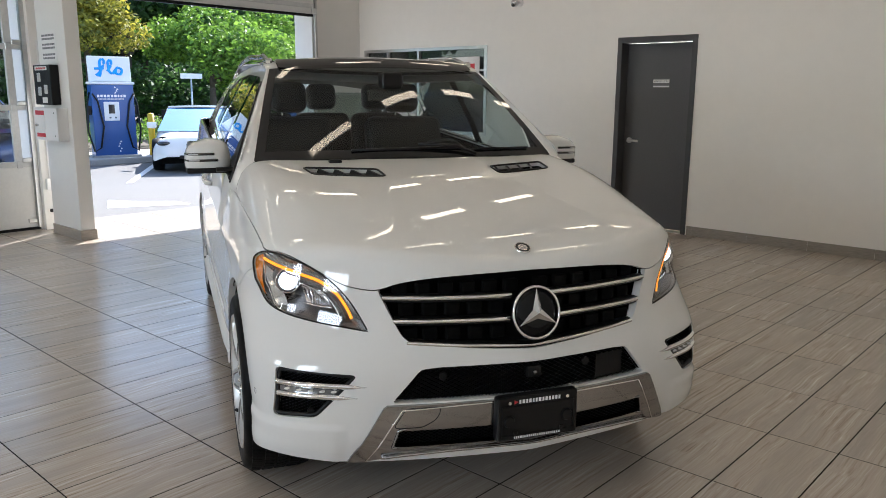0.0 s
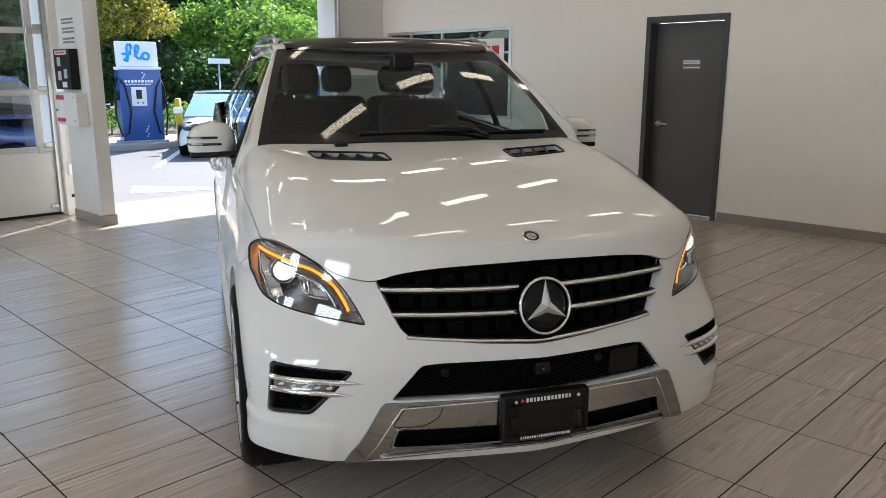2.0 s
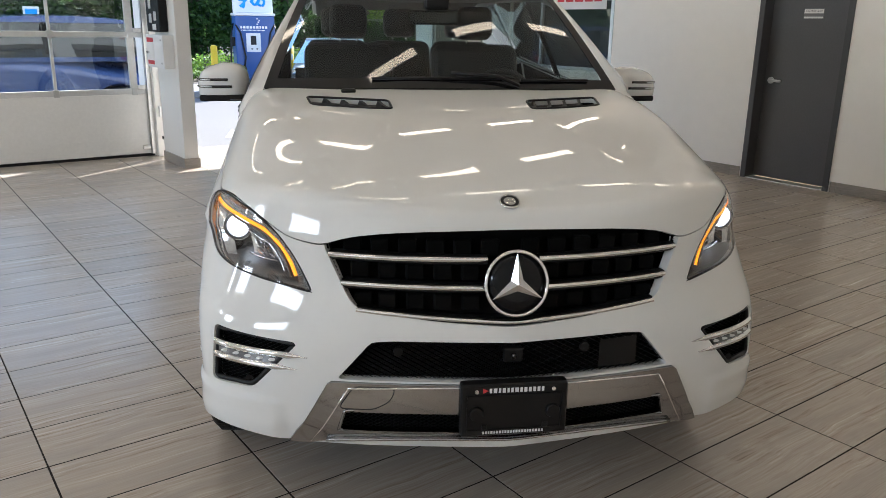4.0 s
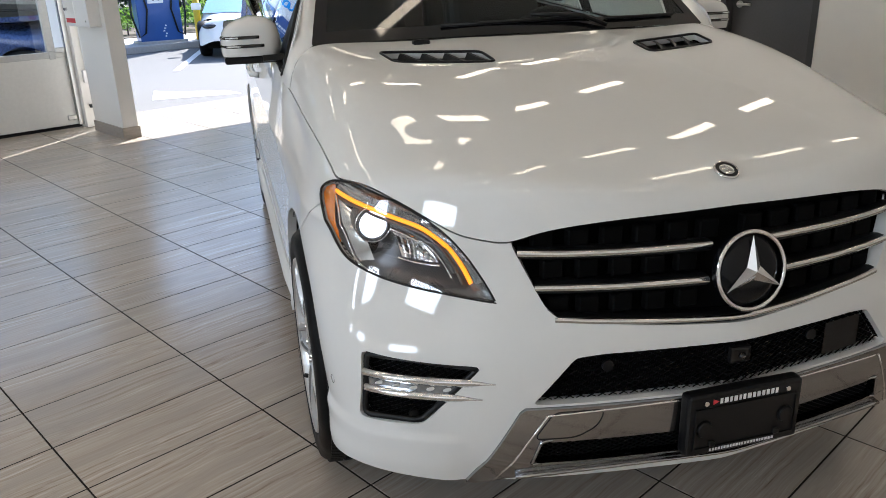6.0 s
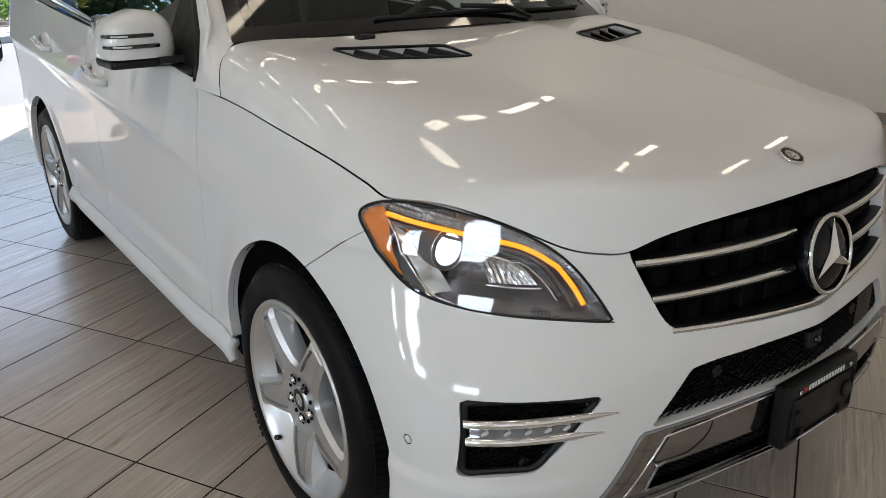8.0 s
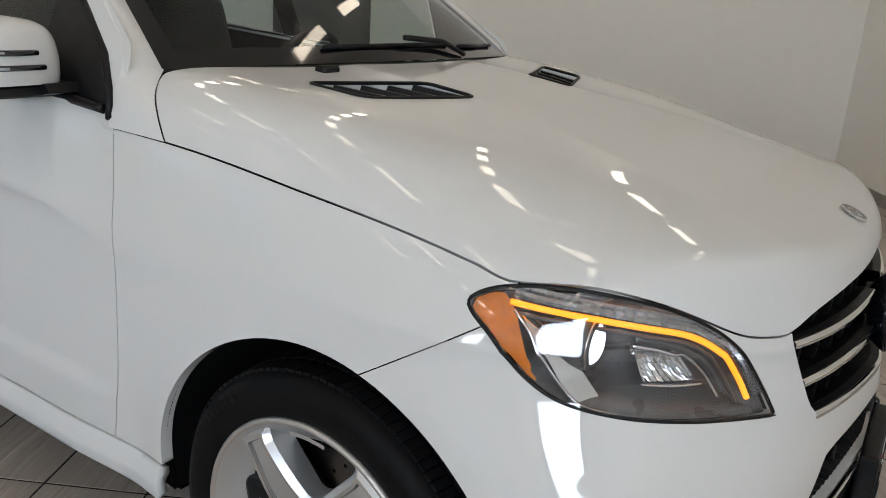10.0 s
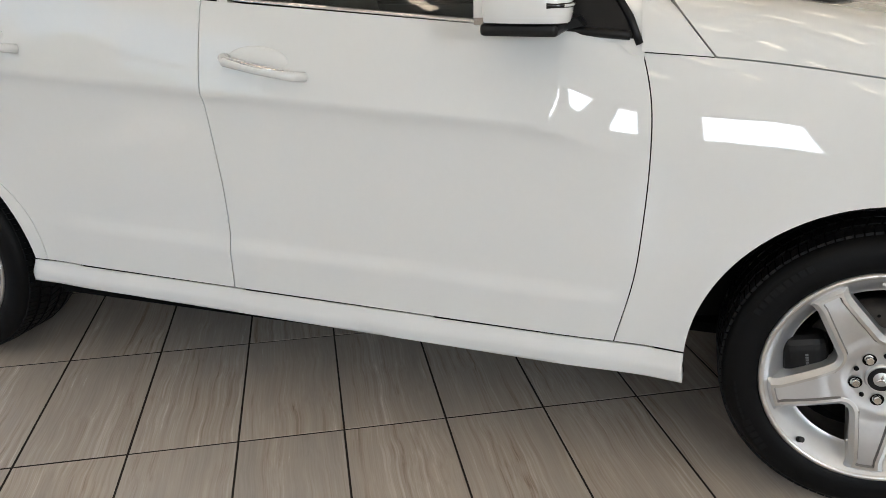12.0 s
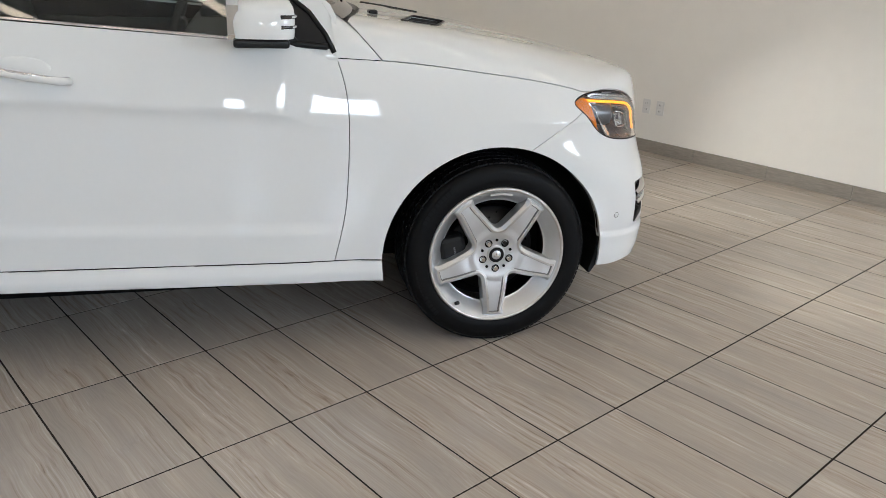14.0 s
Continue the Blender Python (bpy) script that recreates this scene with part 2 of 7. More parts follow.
WHITEPL = plain("white_plastic", (0.78, 0.775, 0.76), 0.4, 0, 80, 0.03, 0.05)
PAPER = plain("paper", (0.78, 0.77, 0.74), 0.8, 0, 60, 0.05, 0.1)
REDINK = plain("red_print", (0.55, 0.035, 0.045), 0.5, 0, 60, 0.06, 0.0)
GREYINK = plain("grey_print", (0.16, 0.16, 0.165), 0.6, 0, 60, 0.1, 0.0)
WHITEINK = plain("white_print", (0.82, 0.82, 0.82), 0.5, 0, 60, 0.04, 0.0)
ASPHALT = plain("asphalt", (0.135, 0.132, 0.13), 0.9, 0, 90, 0.3, 0.5, relief_depth=0.004)
CONCRETE = plain("concrete", (0.36, 0.35, 0.33), 0.85, 0, 30, 0.14, 0.4, relief_depth=0.003)
ROADWHITE = plain("white_road_paint", (0.72, 0.72, 0.70), 0.7, 0, 70, 0.12, 0.3)
YELLOW = plain("yellow_post_paint", (0.72, 0.48, 0.015), 0.42, 0, 60, 0.08, 0.1)
EVBLUE = plain("blue_cabinet_paint", (0.018, 0.085, 0.30), 0.32, 0, 50, 0.1, 0.05, coat=0.3)
SIGNBLUE = plain("sky_blue_print", (0.01, 0.33, 0.83), 0.4, 0, 50, 0.04, 0.0)
SUVBLUE = plain("navy_metallic_paint", (0.028, 0.062, 0.20), 0.28, 0.35, 700, 0.1, 0.0, coat=1.0)
SILVERPAINT = plain("silver_car_paint", (0.56, 0.57, 0.58), 0.3, 0.35, 700, 0.03, 0.0, coat=1.0)
CARGLASS = plain("dark_car_glass", (0.012, 0.016, 0.02), 0.04, 0, 30, 0.1, 0.0, coat=1.0)
# sky reflection of the sedan's windscreen put into the base colour as blue
SKYGLASS = plain("sky_painted_glass", (0.04, 0.19, 0.44), 0.05, 0.2, 30, 0.15, 0.0, coat=1.0)
TAILRED = plain("red_tail_lamp", (0.35, 0.008, 0.01), 0.12, 0, 60, 0.1, 0.0, coat=1.0)
BARK = plain("bark", (0.095, 0.075, 0.06), 0.9, 0, 30, 0.3, 0.8, relief_depth=0.02, stretch=(4, 4, 1))
LEAFGREEN = leaf_material("green_leaves", (0.06, 0.13, 0.018), (0.19, 0.32, 0.045))
LEAFDARK = leaf_material("dark_leaves", (0.016, 0.044, 0.014), (0.06, 0.125, 0.03))
LEAFGOLD = leaf_material("turning_leaves", (0.11, 0.13, 0.016), (0.34, 0.31, 0.045))
GRASS = leaf_material("grass", (0.05, 0.10, 0.02), (0.12, 0.21, 0.045))
SOIL = plain("soil", (0.09, 0.07, 0.05), 0.95, 0, 20, 0.3, 0.6)
FACADE = plain("blue_grey_facade", (0.13, 0.16, 0.20), 0.5, 0, 6, 0.2, 0.1)
FACADEPALE = plain("pale_facade", (0.42, 0.45, 0.48), 0.6, 0, 6, 0.1, 0.1)
FACADEGLASS = plain("facade_glass", (0.03, 0.06, 0.10), 0.08, 0, 3, 0.3, 0.0, coat=0.5)
STRIPLIT = glowing("fluorescent_diffuser", (1.0, 0.82, 0.60), STRIP_POWER)

# ---- tools ----
def mesh_of(name, verts, faces, mat, soft=True, normals=None, slots=None):
    me = bpy.data.meshes.new(name)
    me.from_pydata([tuple(map(float, v)) for v in verts], [], [tuple(map(int, f)) for f in faces])
    for m in (mat if isinstance(mat, (list, tuple)) else [mat]):
        me.materials.append(m)
    if slots is not None:
        me.polygons.foreach_set("material_index", np.array(slots, dtype=np.int32))
    me.polygons.foreach_set("use_smooth", np.full(len(me.polygons), soft))
    if normals is not None:
        me.normals_split_custom_set_from_vertices([tuple(map(float, n)) for n in normals])
    me.update()
    return me


def part(name, data, mat, parent=None, label="", at=None):
    """Links a bmesh or a mesh as one object under a thing or a part."""
    if isinstance(data, bmesh.types.BMesh):
        me = bpy.data.meshes.new(name)
        data.to_mesh(me)
        data.free()
        me.materials.append(mat)
    else:
        me = data
    ob = new(name, me)
    ob.parent = parent
    if at is not None:
        ob.matrix_basis = at
    return tagged(ob, label) if label else ob


def thing(name, label, category, at=None, group="", kind=""):
    ob = new(name)
    ob.empty_display_size = 0.1
    if at is not None:
        ob.matrix_basis = at
    return tagged(ob, label, category, group, kind)


def solo(name, data, mat, label, category, at=None, group="", kind=""):
    return tagged(part(name, data, mat, None, "", at), label, category, group, kind)


def dup(ob, parent, at):
    """The same part again, with its own pieces, elsewhere under a thing."""
    c = ob.copy()
    scene.collection.objects.link(c)
    c.parent, c.matrix_basis = parent, at
    for k in ob.children:
        dup(k, c, k.matrix_basis.copy())
    return c


def box(x0, x1, y0, y1, z0, z1, bevel=0.0, segs=2, bm=None):
    bm = bm or bmesh.new()
    vs = bmesh.ops.create_cube(bm, size=1)["verts"]
    bmesh.ops.scale(bm, vec=(x1 - x0, y1 - y0, z1 - z0), verts=vs)
    bmesh.ops.translate(bm, vec=((x0 + x1) / 2, (y0 + y1) / 2, (z0 + z1) / 2), verts=vs)
    if bevel:
        es = list({e for v in vs for e in v.link_edges})
        bmesh.ops.bevel(bm, geom=es, offset=bevel, segments=segs, affect="EDGES", profile=0.6)
    for f in bm.faces:
        f.smooth = False
    return bm


def rod(p, q, r0, r1=None, n=12, bm=None, caps=True):
    bm = bm or bmesh.new()
    p, q = Vector(p), Vector(q)
    m = Matrix.Translation((p + q) / 2) @ (q - p).to_track_quat("Z", "Y").to_matrix().to_4x4()
    fs = bmesh.ops.create_cone(bm, cap_ends=caps, segments=n, radius1=r0, radius2=r0 if r1 is None else r1, depth=(q - p).length, matrix=m)
    for v in fs["verts"]:
        for f in v.link_faces:
            f.smooth = len(f.verts) == 4
    return bm


def ball(c, r, bm=None, squash=(1, 1, 1), n=16):
    bm = bm or bmesh.new()
    m = Matrix.Translation(c) @ Matrix.Diagonal((*squash, 1))
    for v in bmesh.ops.create_uvsphere(bm, u_segments=n, v_segments=n // 2 + 2, radius=r, matrix=m)["verts"]:
        for f in v.link_faces:
            f.smooth = True
    return bm


def tube(pts, r, n=8, closed=False, flat=1.0):
    """A round bar along a line of points."""
    pts = [Vector(p) for p in pts]
    k = len(pts)
    vs, fs = [], []
    up = Vector((0, 0, 1))
    for i, p in enumerate(pts):
        a, b = pts[(i - 1) % k if closed or i else 0], pts[(i + 1) % k if closed or i < k - 1 else k - 1]
        t = (b - a).normalized()
        if abs(t.dot(up)) > 0.95:
            up = Vector((1, 0, 0))
        s = t.cross(up).normalized()
        u = s.cross(t)
        for j in range(n):
            g = 2 * math.pi * j / n
            vs.append(p + s * (r * math.cos(g)) + u * (r * flat * math.sin(g)))
    for i in range(k if closed else k - 1):
        for j in range(n):
            a, b = i * n, ((i + 1) % k) * n
            fs.append((a + j, a + (j + 1) % n, b + (j + 1) % n, b + j))
    if not closed:
        fs.append(tuple(range(n))[::-1])
        fs.append(tuple(range((k - 1) * n, k * n)))
    return vs, fs


def tube_part(name, pts, r, mat, parent, label="", n=8, closed=False, flat=1.0):
    return part(name, mesh_of(name, *tube(pts, r, n, closed, flat), mat), mat, parent, label)


def lathe(profile, n=48, axis="X"):
    """Turns a profile of (radius, height) round an axis."""
    vs, fs = [], []
    k = len(profile)
    for i in range(n):
        g = 2 * math.pi * i / n
        for r, h in profile:
            vs.append((h, r * math.cos(g), r * math.sin(g)) if axis == "X" else (r * math.cos(g), r * math.sin(g), h))
    for i in range(n):
        a, b = i * k, ((i + 1) % n) * k
        for j in range(k - 1):
            fs.append((a + j, a + j + 1, b + j + 1, b + j))
    return vs, fs


def prism(outline, y0, y1, axis="Y"):
    """A flat outline given thickness along an axis."""
    k = len(outline)
    put = {"X": lambda p, d: (d, p[0], p[1]), "Y": lambda p, d: (p[0], d, p[1]), "Z": lambda p, d: (p[0], p[1], d)}[axis]
    vs = [put(p, y0) for p in outline] + [put(p, y1) for p in outline]
    fs = [tuple(range(k))[::-1], tuple(range(k, 2 * k))]
    fs += [(i, (i + 1) % k, k + (i + 1) % k, k + i) for i in range(k)]
    bm = bmesh.new()
    bv = [bm.verts.new(v) for v in vs]
    for f in fs:
        bm.faces.new([bv[i] for i in f])
    bmesh.ops.recalc_face_normals(bm, faces=bm.faces)
    return bm


def bars(name, x0, x1, zs, h, gaps, parent, mat, at, seed=1):
    """Lines of unreadable print as plain bars, standing 1 mm proud of a plane facing -y."""
    rnd = random.Random(seed)
    bm = bmesh.new()
    for z in zs:
        x = x0
        while x < x1 - h:
            w = min(h * rnd.uniform(0.6, 1.0) * gaps, x1 - x)
            box(x, x + w, -0.001, 0.0, z, z + h, bm=bm)
            x += w + h * 0.35
    return tagged(part(name, bm, mat, parent, "", at), kind="stuff")


# surface pieces: arrays of points with faces, cut along signed curves
def cut(V, F, d):
    """Keeps the side of a mesh where d is positive, cutting faces along the line d = 0."""
    d = np.asarray(d, float)
    d = np.where(np.abs(d) < 1e-7, 1e-7, d)
    V = list(map(tuple, V))
    keep, made, out = d > 0, {}, []
    for f in F:
        s = [keep[i] for i in f]
        if all(s):
            out.append(tuple(f))
        elif any(s):
            poly = []
            for a, b in zip(f, (*f[1:], f[0])):
                if keep[a]:
                    poly.append(a)
                if keep[a] != keep[b]:
                    e = (a, b) if a < b else (b, a)
                    if e not in made:
                        u = d[e[0]] / (d[e[0]] - d[e[1]])
                        made[e] = len(V)
                        V.append(tuple(np.array(V[e[0]]) * (1 - u) + np.array(V[e[1]]) * u))
                    poly.append(made[e])
            if len(poly) > 2:
                out.append(tuple(poly))
    used = sorted({i for f in out for i in f})
    place = {o: i for i, o in enumerate(used)}
    return np.array([V[i] for i in used]).reshape(-1, 3), [tuple(place[i] for i in f) for f in out]


def outline_of(pts, closed=True, steps=8, sharp=()):
    """A smooth closed line through corner points; those in sharp stay corners."""
    n, out = len(pts), []
    P = np.array(pts, float)
    for i in range(n):
        p0, p1, p2, p3 = P[(i - 1) % n], P[i], P[(i + 1) % n], P[(i + 2) % n]
        t1 = (p2 - p1) * 0.5 if i in sharp else (p2 - p0) * 0.5
        t2 = (p2 - p1) * 0.5 if (i + 1) % n in sharp else (p3 - p1) * 0.5
        lim = np.linalg.norm(p2 - p1)
        for t in (t1, t2):
            k = np.linalg.norm(t)
            if k > lim:
                t *= lim / k
        for u in np.linspace(0, 1, steps, endpoint=False):
            out.append(p1 * (1 + 2 * u) * (1 - u) ** 2 + p2 * u * u * (3 - 2 * u) + t1 * u * (1 - u) ** 2 - t2 * u * u * (1 - u))
    return np.array(out)


def rounded(pts, r, steps=5):
    """A polygon with rounded corners."""
    P, out = np.array(pts, float), []
    n = len(P)
    for i in range(n):
        p, a, b = P[i], P[i - 1] - P[i], P[(i + 1) % n] - P[i]
        la, lb = np.linalg.norm(a), np.linalg.norm(b)
        k = min(r, la * 0.45, lb * 0.45)
        s, e = p + a / la * k, p + b / lb * k
        for u in np.linspace(0, 1, steps):
            out.append(s * (1 - u) ** 2 + 2 * p * u * (1 - u) + e * u * u)
    return np.array(out)


def inside(P, poly):
    """Signed distance of 2D points to a closed outline, positive inside."""
    P, poly = np.asarray(P, float), np.asarray(poly, float)
    best = np.full(len(P), 1e9)
    odd = np.zeros(len(P), bool)
    for a, b in zip(poly, np.roll(poly, -1, 0)):
        e = b - a
        t = np.clip(((P - a) @ e) / max(e @ e, 1e-12), 0, 1)
        best = np.minimum(best, np.hypot(*(P - a - t[:, None] * e).T))
        cr = (a[1] > P[:, 1]) != (b[1] > P[:, 1])
        with np.errstate(divide="ignore", invalid="ignore"):
            xi = a[0] + (P[:, 1] - a[1]) * e[0] / (e[1] if e[1] else 1e-12)
        odd ^= cr & (P[:, 0] < xi)
    return np.where(odd, best, -best)


def lettering(name, words, size, parent, mat, at):
    c = bpy.data.curves.new(name, "FONT")
    c.body, c.size, c.align_x, c.align_y, c.extrude = words, size, "CENTER", "CENTER", 0.0006
    tmp = bpy.data.objects.new(name, c)
    me = bpy.data.meshes.new_from_object(tmp)
    bpy.data.objects.remove(tmp)
    me.materials.clear()
    me.materials.append(mat)
    return part(name, me, mat, parent, "", at)


def up(ob):
    """Stands a thing in the room's own directions."""
    ob.matrix_basis = ROOM @ ob.matrix_basis
    return ob

# ---- form of the car: smooth functions of place ----
def smooth(a, b, t):
    t = np.clip((np.asarray(t, float) - a) / (b - a), 0, 1)
    return t * t * (3 - 2 * t)
def spline(ks, vs, t):
    """Natural cubic curve through a few knots, held flat beyond the ends."""
    ks, vs, t = np.array(ks, float), np.array(vs, float), np.asarray(t, float)
    n, h = len(ks), np.diff(ks)
    A, b = np.eye(n), np.zeros(n)
    for k in range(1, n - 1):
        A[k, k - 1:k + 2] = h[k - 1], 2 * (h[k - 1] + h[k]), h[k]
        b[k] = 6 * ((vs[k + 1] - vs[k]) / h[k] - (vs[k] - vs[k - 1]) / h[k - 1])
    m = np.linalg.solve(A, b)
    i = np.clip(np.searchsorted(ks, t) - 1, 0, n - 2)
    w = h[i]
    u = np.clip(t - ks[i], 0, w)
    q = w - u
    return m[i] * q ** 3 / (6 * w) + m[i + 1] * u ** 3 / (6 * w) + (vs[i] / w - m[i] * w / 6) * q + (vs[i + 1] / w - m[i + 1] * w / 6) * u
def crease_z(y):
    return 0.87 + 0.052 * np.clip(y, -0.5, 4)
def belt_z(y):
    return 1.115 + 0.066 * np.clip(np.asarray(y, float) - 0.55, -0.3, 3)
def half_width(y, z):
    """Half of the body's width at a station y and a height z."""
    zc = crease_z(y)
    low = spline([0.2, 0.30, 0.40, 0.52, 0.68, 1.0], [0.908, 0.924, 0.934, 0.942, 0.943, 0.940], z)
    d = z - zc
    fade = smooth(-0.65, 0.3, y)
    high = 0.9425 + 0.0145 * fade - (0.20 - 0.02 * fade) * d - 0.25 * d * d * (1 - 0.6 * smooth(0.5, 1.0, y))
    top = spline([0.2, 0.30, 0.40, 0.52, 0.68, 1.0], [0.908, 0.924, 0.934, 0.942, 0.943, 0.940], zc)
    pinch = (0.9425 + 0.0145 * fade - top) * np.exp(-np.maximum(-d, 0) / 0.026)
    w = np.where(d > 0, high, low + pinch)
    w = w + 0.011 * smooth(0.535, 0.48, z - 0.03 * (y - 1.0)) * smooth(0.5, 0.8, y) * smooth(2.5, 2.25, y)
    for ya in (0.0, 2.915):
        r = np.hypot(y - ya, z - 0.36)
        w = w + 0.010 * np.exp(-((r - 0.43) / 0.07) ** 2) * smooth(0.85, 0.7, z)
    return w
def nose(z):
    return spline([0.2, 0.32, 0.50, 0.62, 0.72, 0.88, 1.1],
                  [-0.80, -0.846, -0.864, -0.861, -0.845, -0.811, -0.74], z)
def corner(z):
    return spline([0.2, 0.5, 0.62, 0.75, 0.9, 1.1], [-0.36, -0.32, -0.26, -0.12, 0.0, 0.0], z)
def hood_z(x, y):
    x = np.abs(x)
    mid = spline([-1.0, -0.80, -0.72, -0.55, -0.2, 0.2, 0.66], [0.80, 0.962, 1.003, 1.053, 1.126, 1.190, 1.238], y)
    p = 6 + 12 * smooth(-0.45, 0.35, y)
    h = mid - 0.128 * (x / (0.88 + 0.015 * smooth(-0.3, 0.5, y))) ** p
    ridge = 0.45 - 0.17 * smooth(-0.75, 0.1, y)
    k = np.maximum(x - ridge, 0)
    h = h - 0.009 * (1 - np.exp(-k * k / (k + 0.010) / 0.13)) * smooth(-0.78, -0.4, y)
    return h + 0.4 * smooth(0.64, 1.1, y)
def body(x, y, z):
    """Below zero inside the body."""
    x = np.abs(x)
    yc, yf = corner(z), nose(z)
    w = half_width(np.maximum(y, yc), z)
    n = spline([0.2, 0.55, 0.75, 0.92, 1.1], [3.2, 3.4, 2.75, 2.5, 2.5], z)
    yf = yf + spline([0.2, 0.6, 0.75, 0.92, 1.1], [0.12, 0.12, 0.09, 0.01, 0.01], z) * (np.sqrt(x * x + 0.0009) - 0.03)
    fr = np.maximum((yc - y) / (yc - yf), 0)
    yr = 3.35
    re = np.maximum((y - yr) / (3.92 - 0.12 * (z - 0.7) - yr), 0)
    rho = ((x / w) ** n + fr ** n + re ** n) ** (1 / n)
    g1 = (rho - 1) * w - (0.012 * smooth(0.430, 0.398, z) + 0.008 * smooth(0.375, 0.305, z)) * smooth(-0.36, -0.46, y) * smooth(0.64, 0.70, x)
    g2 = z - hood_z(x, y)
    r = 0.03 + 0.022 * smooth(-0.75, -0.3, y) * (1 - smooth(0.4, 0.66, y))
    k = np.maximum(r - np.abs(g1 - g2), 0) / r
    return np.maximum(g1, g2) + k * k * r / 4

# ---- the room ----
A_EAST, B_NORTH, B_SOUTH, A_WEST, CEIL = 5.58, 6.87, -3.03, -8.0, 4.0


def at(a, b, z=0.0, turn=0.0):
    return ROOM @ Matrix.Translation((a, b, z)) @ Matrix.Rotation(radians(turn), 4, "Z")


def slabs(*boxes):
    bm = bmesh.new()
    for b in boxes:
        box(*b, bm=bm)
    return bm


def structure(name, bm, mat, label, category="wall"):
    return solo(name, bm, mat, label, category, ROOM, kind="structure")


E0, E1, N0, N1, S0, W0 = A_EAST, A_EAST + 0.18, B_NORTH, B_NORTH + 0.40, B_SOUTH, A_WEST
structure("wall_east", slabs((E0, E1, S0 - 0.2, 1.55, 0, CEIL), (E0, E1, 2.41, 4.38, 0, CEIL), (E0, E1, 1.55, 2.41, 2.10, CEIL),
          (E0, E1, 4.38, 6.76, 2.14, CEIL), (E0, E1, 4.38, 6.76, 0, 0.97), (E0, E1, 6.76, N1, 0, CEIL)), WALLPAINT, "cream painted plaster wall beside the office window and steel door")
DA0, DA1, DB0, DB1, DZ = -3.4, 0.80, 1.12, 4.68, 2.66
structure("wall_north", slabs((W0, DA0, N0, N1, 0, CEIL), (DA1, DB0, N0, N1, 0, CEIL), (DB1, E0, N0, N1, 0, CEIL),
          (DA0, DA1, N0, N1, DZ, CEIL), (DB0, DB1, N0, N1, DZ, CEIL)), WHITEWALL, "white painted wall with two overhead door openings")
structure("wall_south", slabs((W0, E0, S0 - 0.2, S0, 0, CEIL)), WALLPAINT, "plain cream painted wall behind the car's nose")
piers = [S0 - 0.2, *[v for w in WIN for v in w], N1]
structure("wall_west", slabs(*[(W0 - 0.2, W0, piers[2 * i], piers[2 * i + 1], 0, CEIL) for i in range(len(WIN) + 1)],
          *[(W0 - 0.2, W0, p, q, 0, WIN_LOW) for p, q in WIN], *[(W0 - 0.2, W0, p, q, WIN_HIGH, CEIL) for p, q in WIN]), WHITEWALL, "plain white wall with wide shop windows")
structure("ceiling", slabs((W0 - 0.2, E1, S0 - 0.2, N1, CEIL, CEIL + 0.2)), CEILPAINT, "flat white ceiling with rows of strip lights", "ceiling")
structure("wall_office", slabs((E1 + 1.6, E1 + 1.7, 4.0, 7.6, 0, CEIL), (E1, E1 + 1.6, 3.9, 4.0, 0, CEIL), (E1, E1 + 1.6, 7.6, 7.7, 0, CEIL), (E1, E1 + 1.7, 3.9, 7.7, 2.6, 2.7)), WHITEWALL, "plain office wall behind the interior window")
structure("floor_screed", slabs((W0, E0, S0, N1 - 0.03, -0.06, -0.0010)), GROUT, "dark grout bed under the porcelain tiles", "floor")


def strip_light():
    t = thing("ceiling_light", "slim white fluorescent strip light, lit warm, on the ceiling", "ceiling light", group="ceiling strip lights")
    part("frame", box(-0.33, 0.33, -0.065, 0.065, -0.035, 0.0, 0.008), WHITEPL, t)
    part("diffuser", box(-0.31, 0.31, -0.052, 0.052, -0.055, -0.030, 0.008), STRIPLIT, t, "glowing warm white diffuser")
    return t


first = strip_light()
# grid filled out towards the west and east walls to add brightness
spots = [(0.35 + 1.2 * i + (0.5 if k % 2 else 0.0), -1.7 + 1.45 * k) for k in range(6) for i in range(-6, 4 + (k + 1) % 2)]
first.matrix_basis = at(*spots[0], CEIL)
for a, b in spots[1:]:
    copy_thing(first, at(a, b, CEIL))

# pillar between the two overhead doors
pil = thing("pillar_1", "white painted pillar with a grey tiled foot beside the overhead door", "pillar", ROOM, kind="structure")
part("shaft", box(0.815, 0.96, 5.86, 6.55, 0, CEIL - 0.002, 0.006), WHITEWALL, pil)
part("pier", box(0.813, DB0, 6.77, N0 - 0.002, 0, CEIL - 0.002, 0.004), WHITEWALL, pil, "white block pier behind the pillar")
part("foot", slabs((0.803, 0.972, 5.848, 5.86, 0, 0.105), (0.803, 0.815, 5.86, 6.55, 0, 0.105), (0.96, 0.972, 5.86, 6.548, 0, 0.105)), BASETILE, pil, "grey tiled foot")

# skirting tiles
def skirting(name, start, along, length, first_len=0.61):
    root = thing(name, "low grey streaked tile skirting along the wall", "baseboard", ROOM, kind="structure")
    d = Vector((*along, 0))
    turn = math.atan2(along[1], along[0])
    s, me = 0.0, None
    step = first_len
    while s < length - 0.02:
        w = min(step, length - s)
        bm = box(0.0015, w - 0.0015, -0.011, 0, 0.0, 0.102, 0.002, 1)
        if step == 0.61 and w == 0.61:
            if me is None:
                me = bpy.data.meshes.new("skirting_tile")
                bm.to_mesh(me)
                me.materials.append(BASETILE)
            bm.free()
            ob = part("skirting_tile", me, BASETILE, root)
        else:
            ob = part("skirting_tile", bm, BASETILE, root)
        ob.matrix_basis = Matrix.Translation(Vector((*start, 0)) + d * s) @ Matrix.Rotation(turn, 4, "Z")
        s += w
        step = 0.61


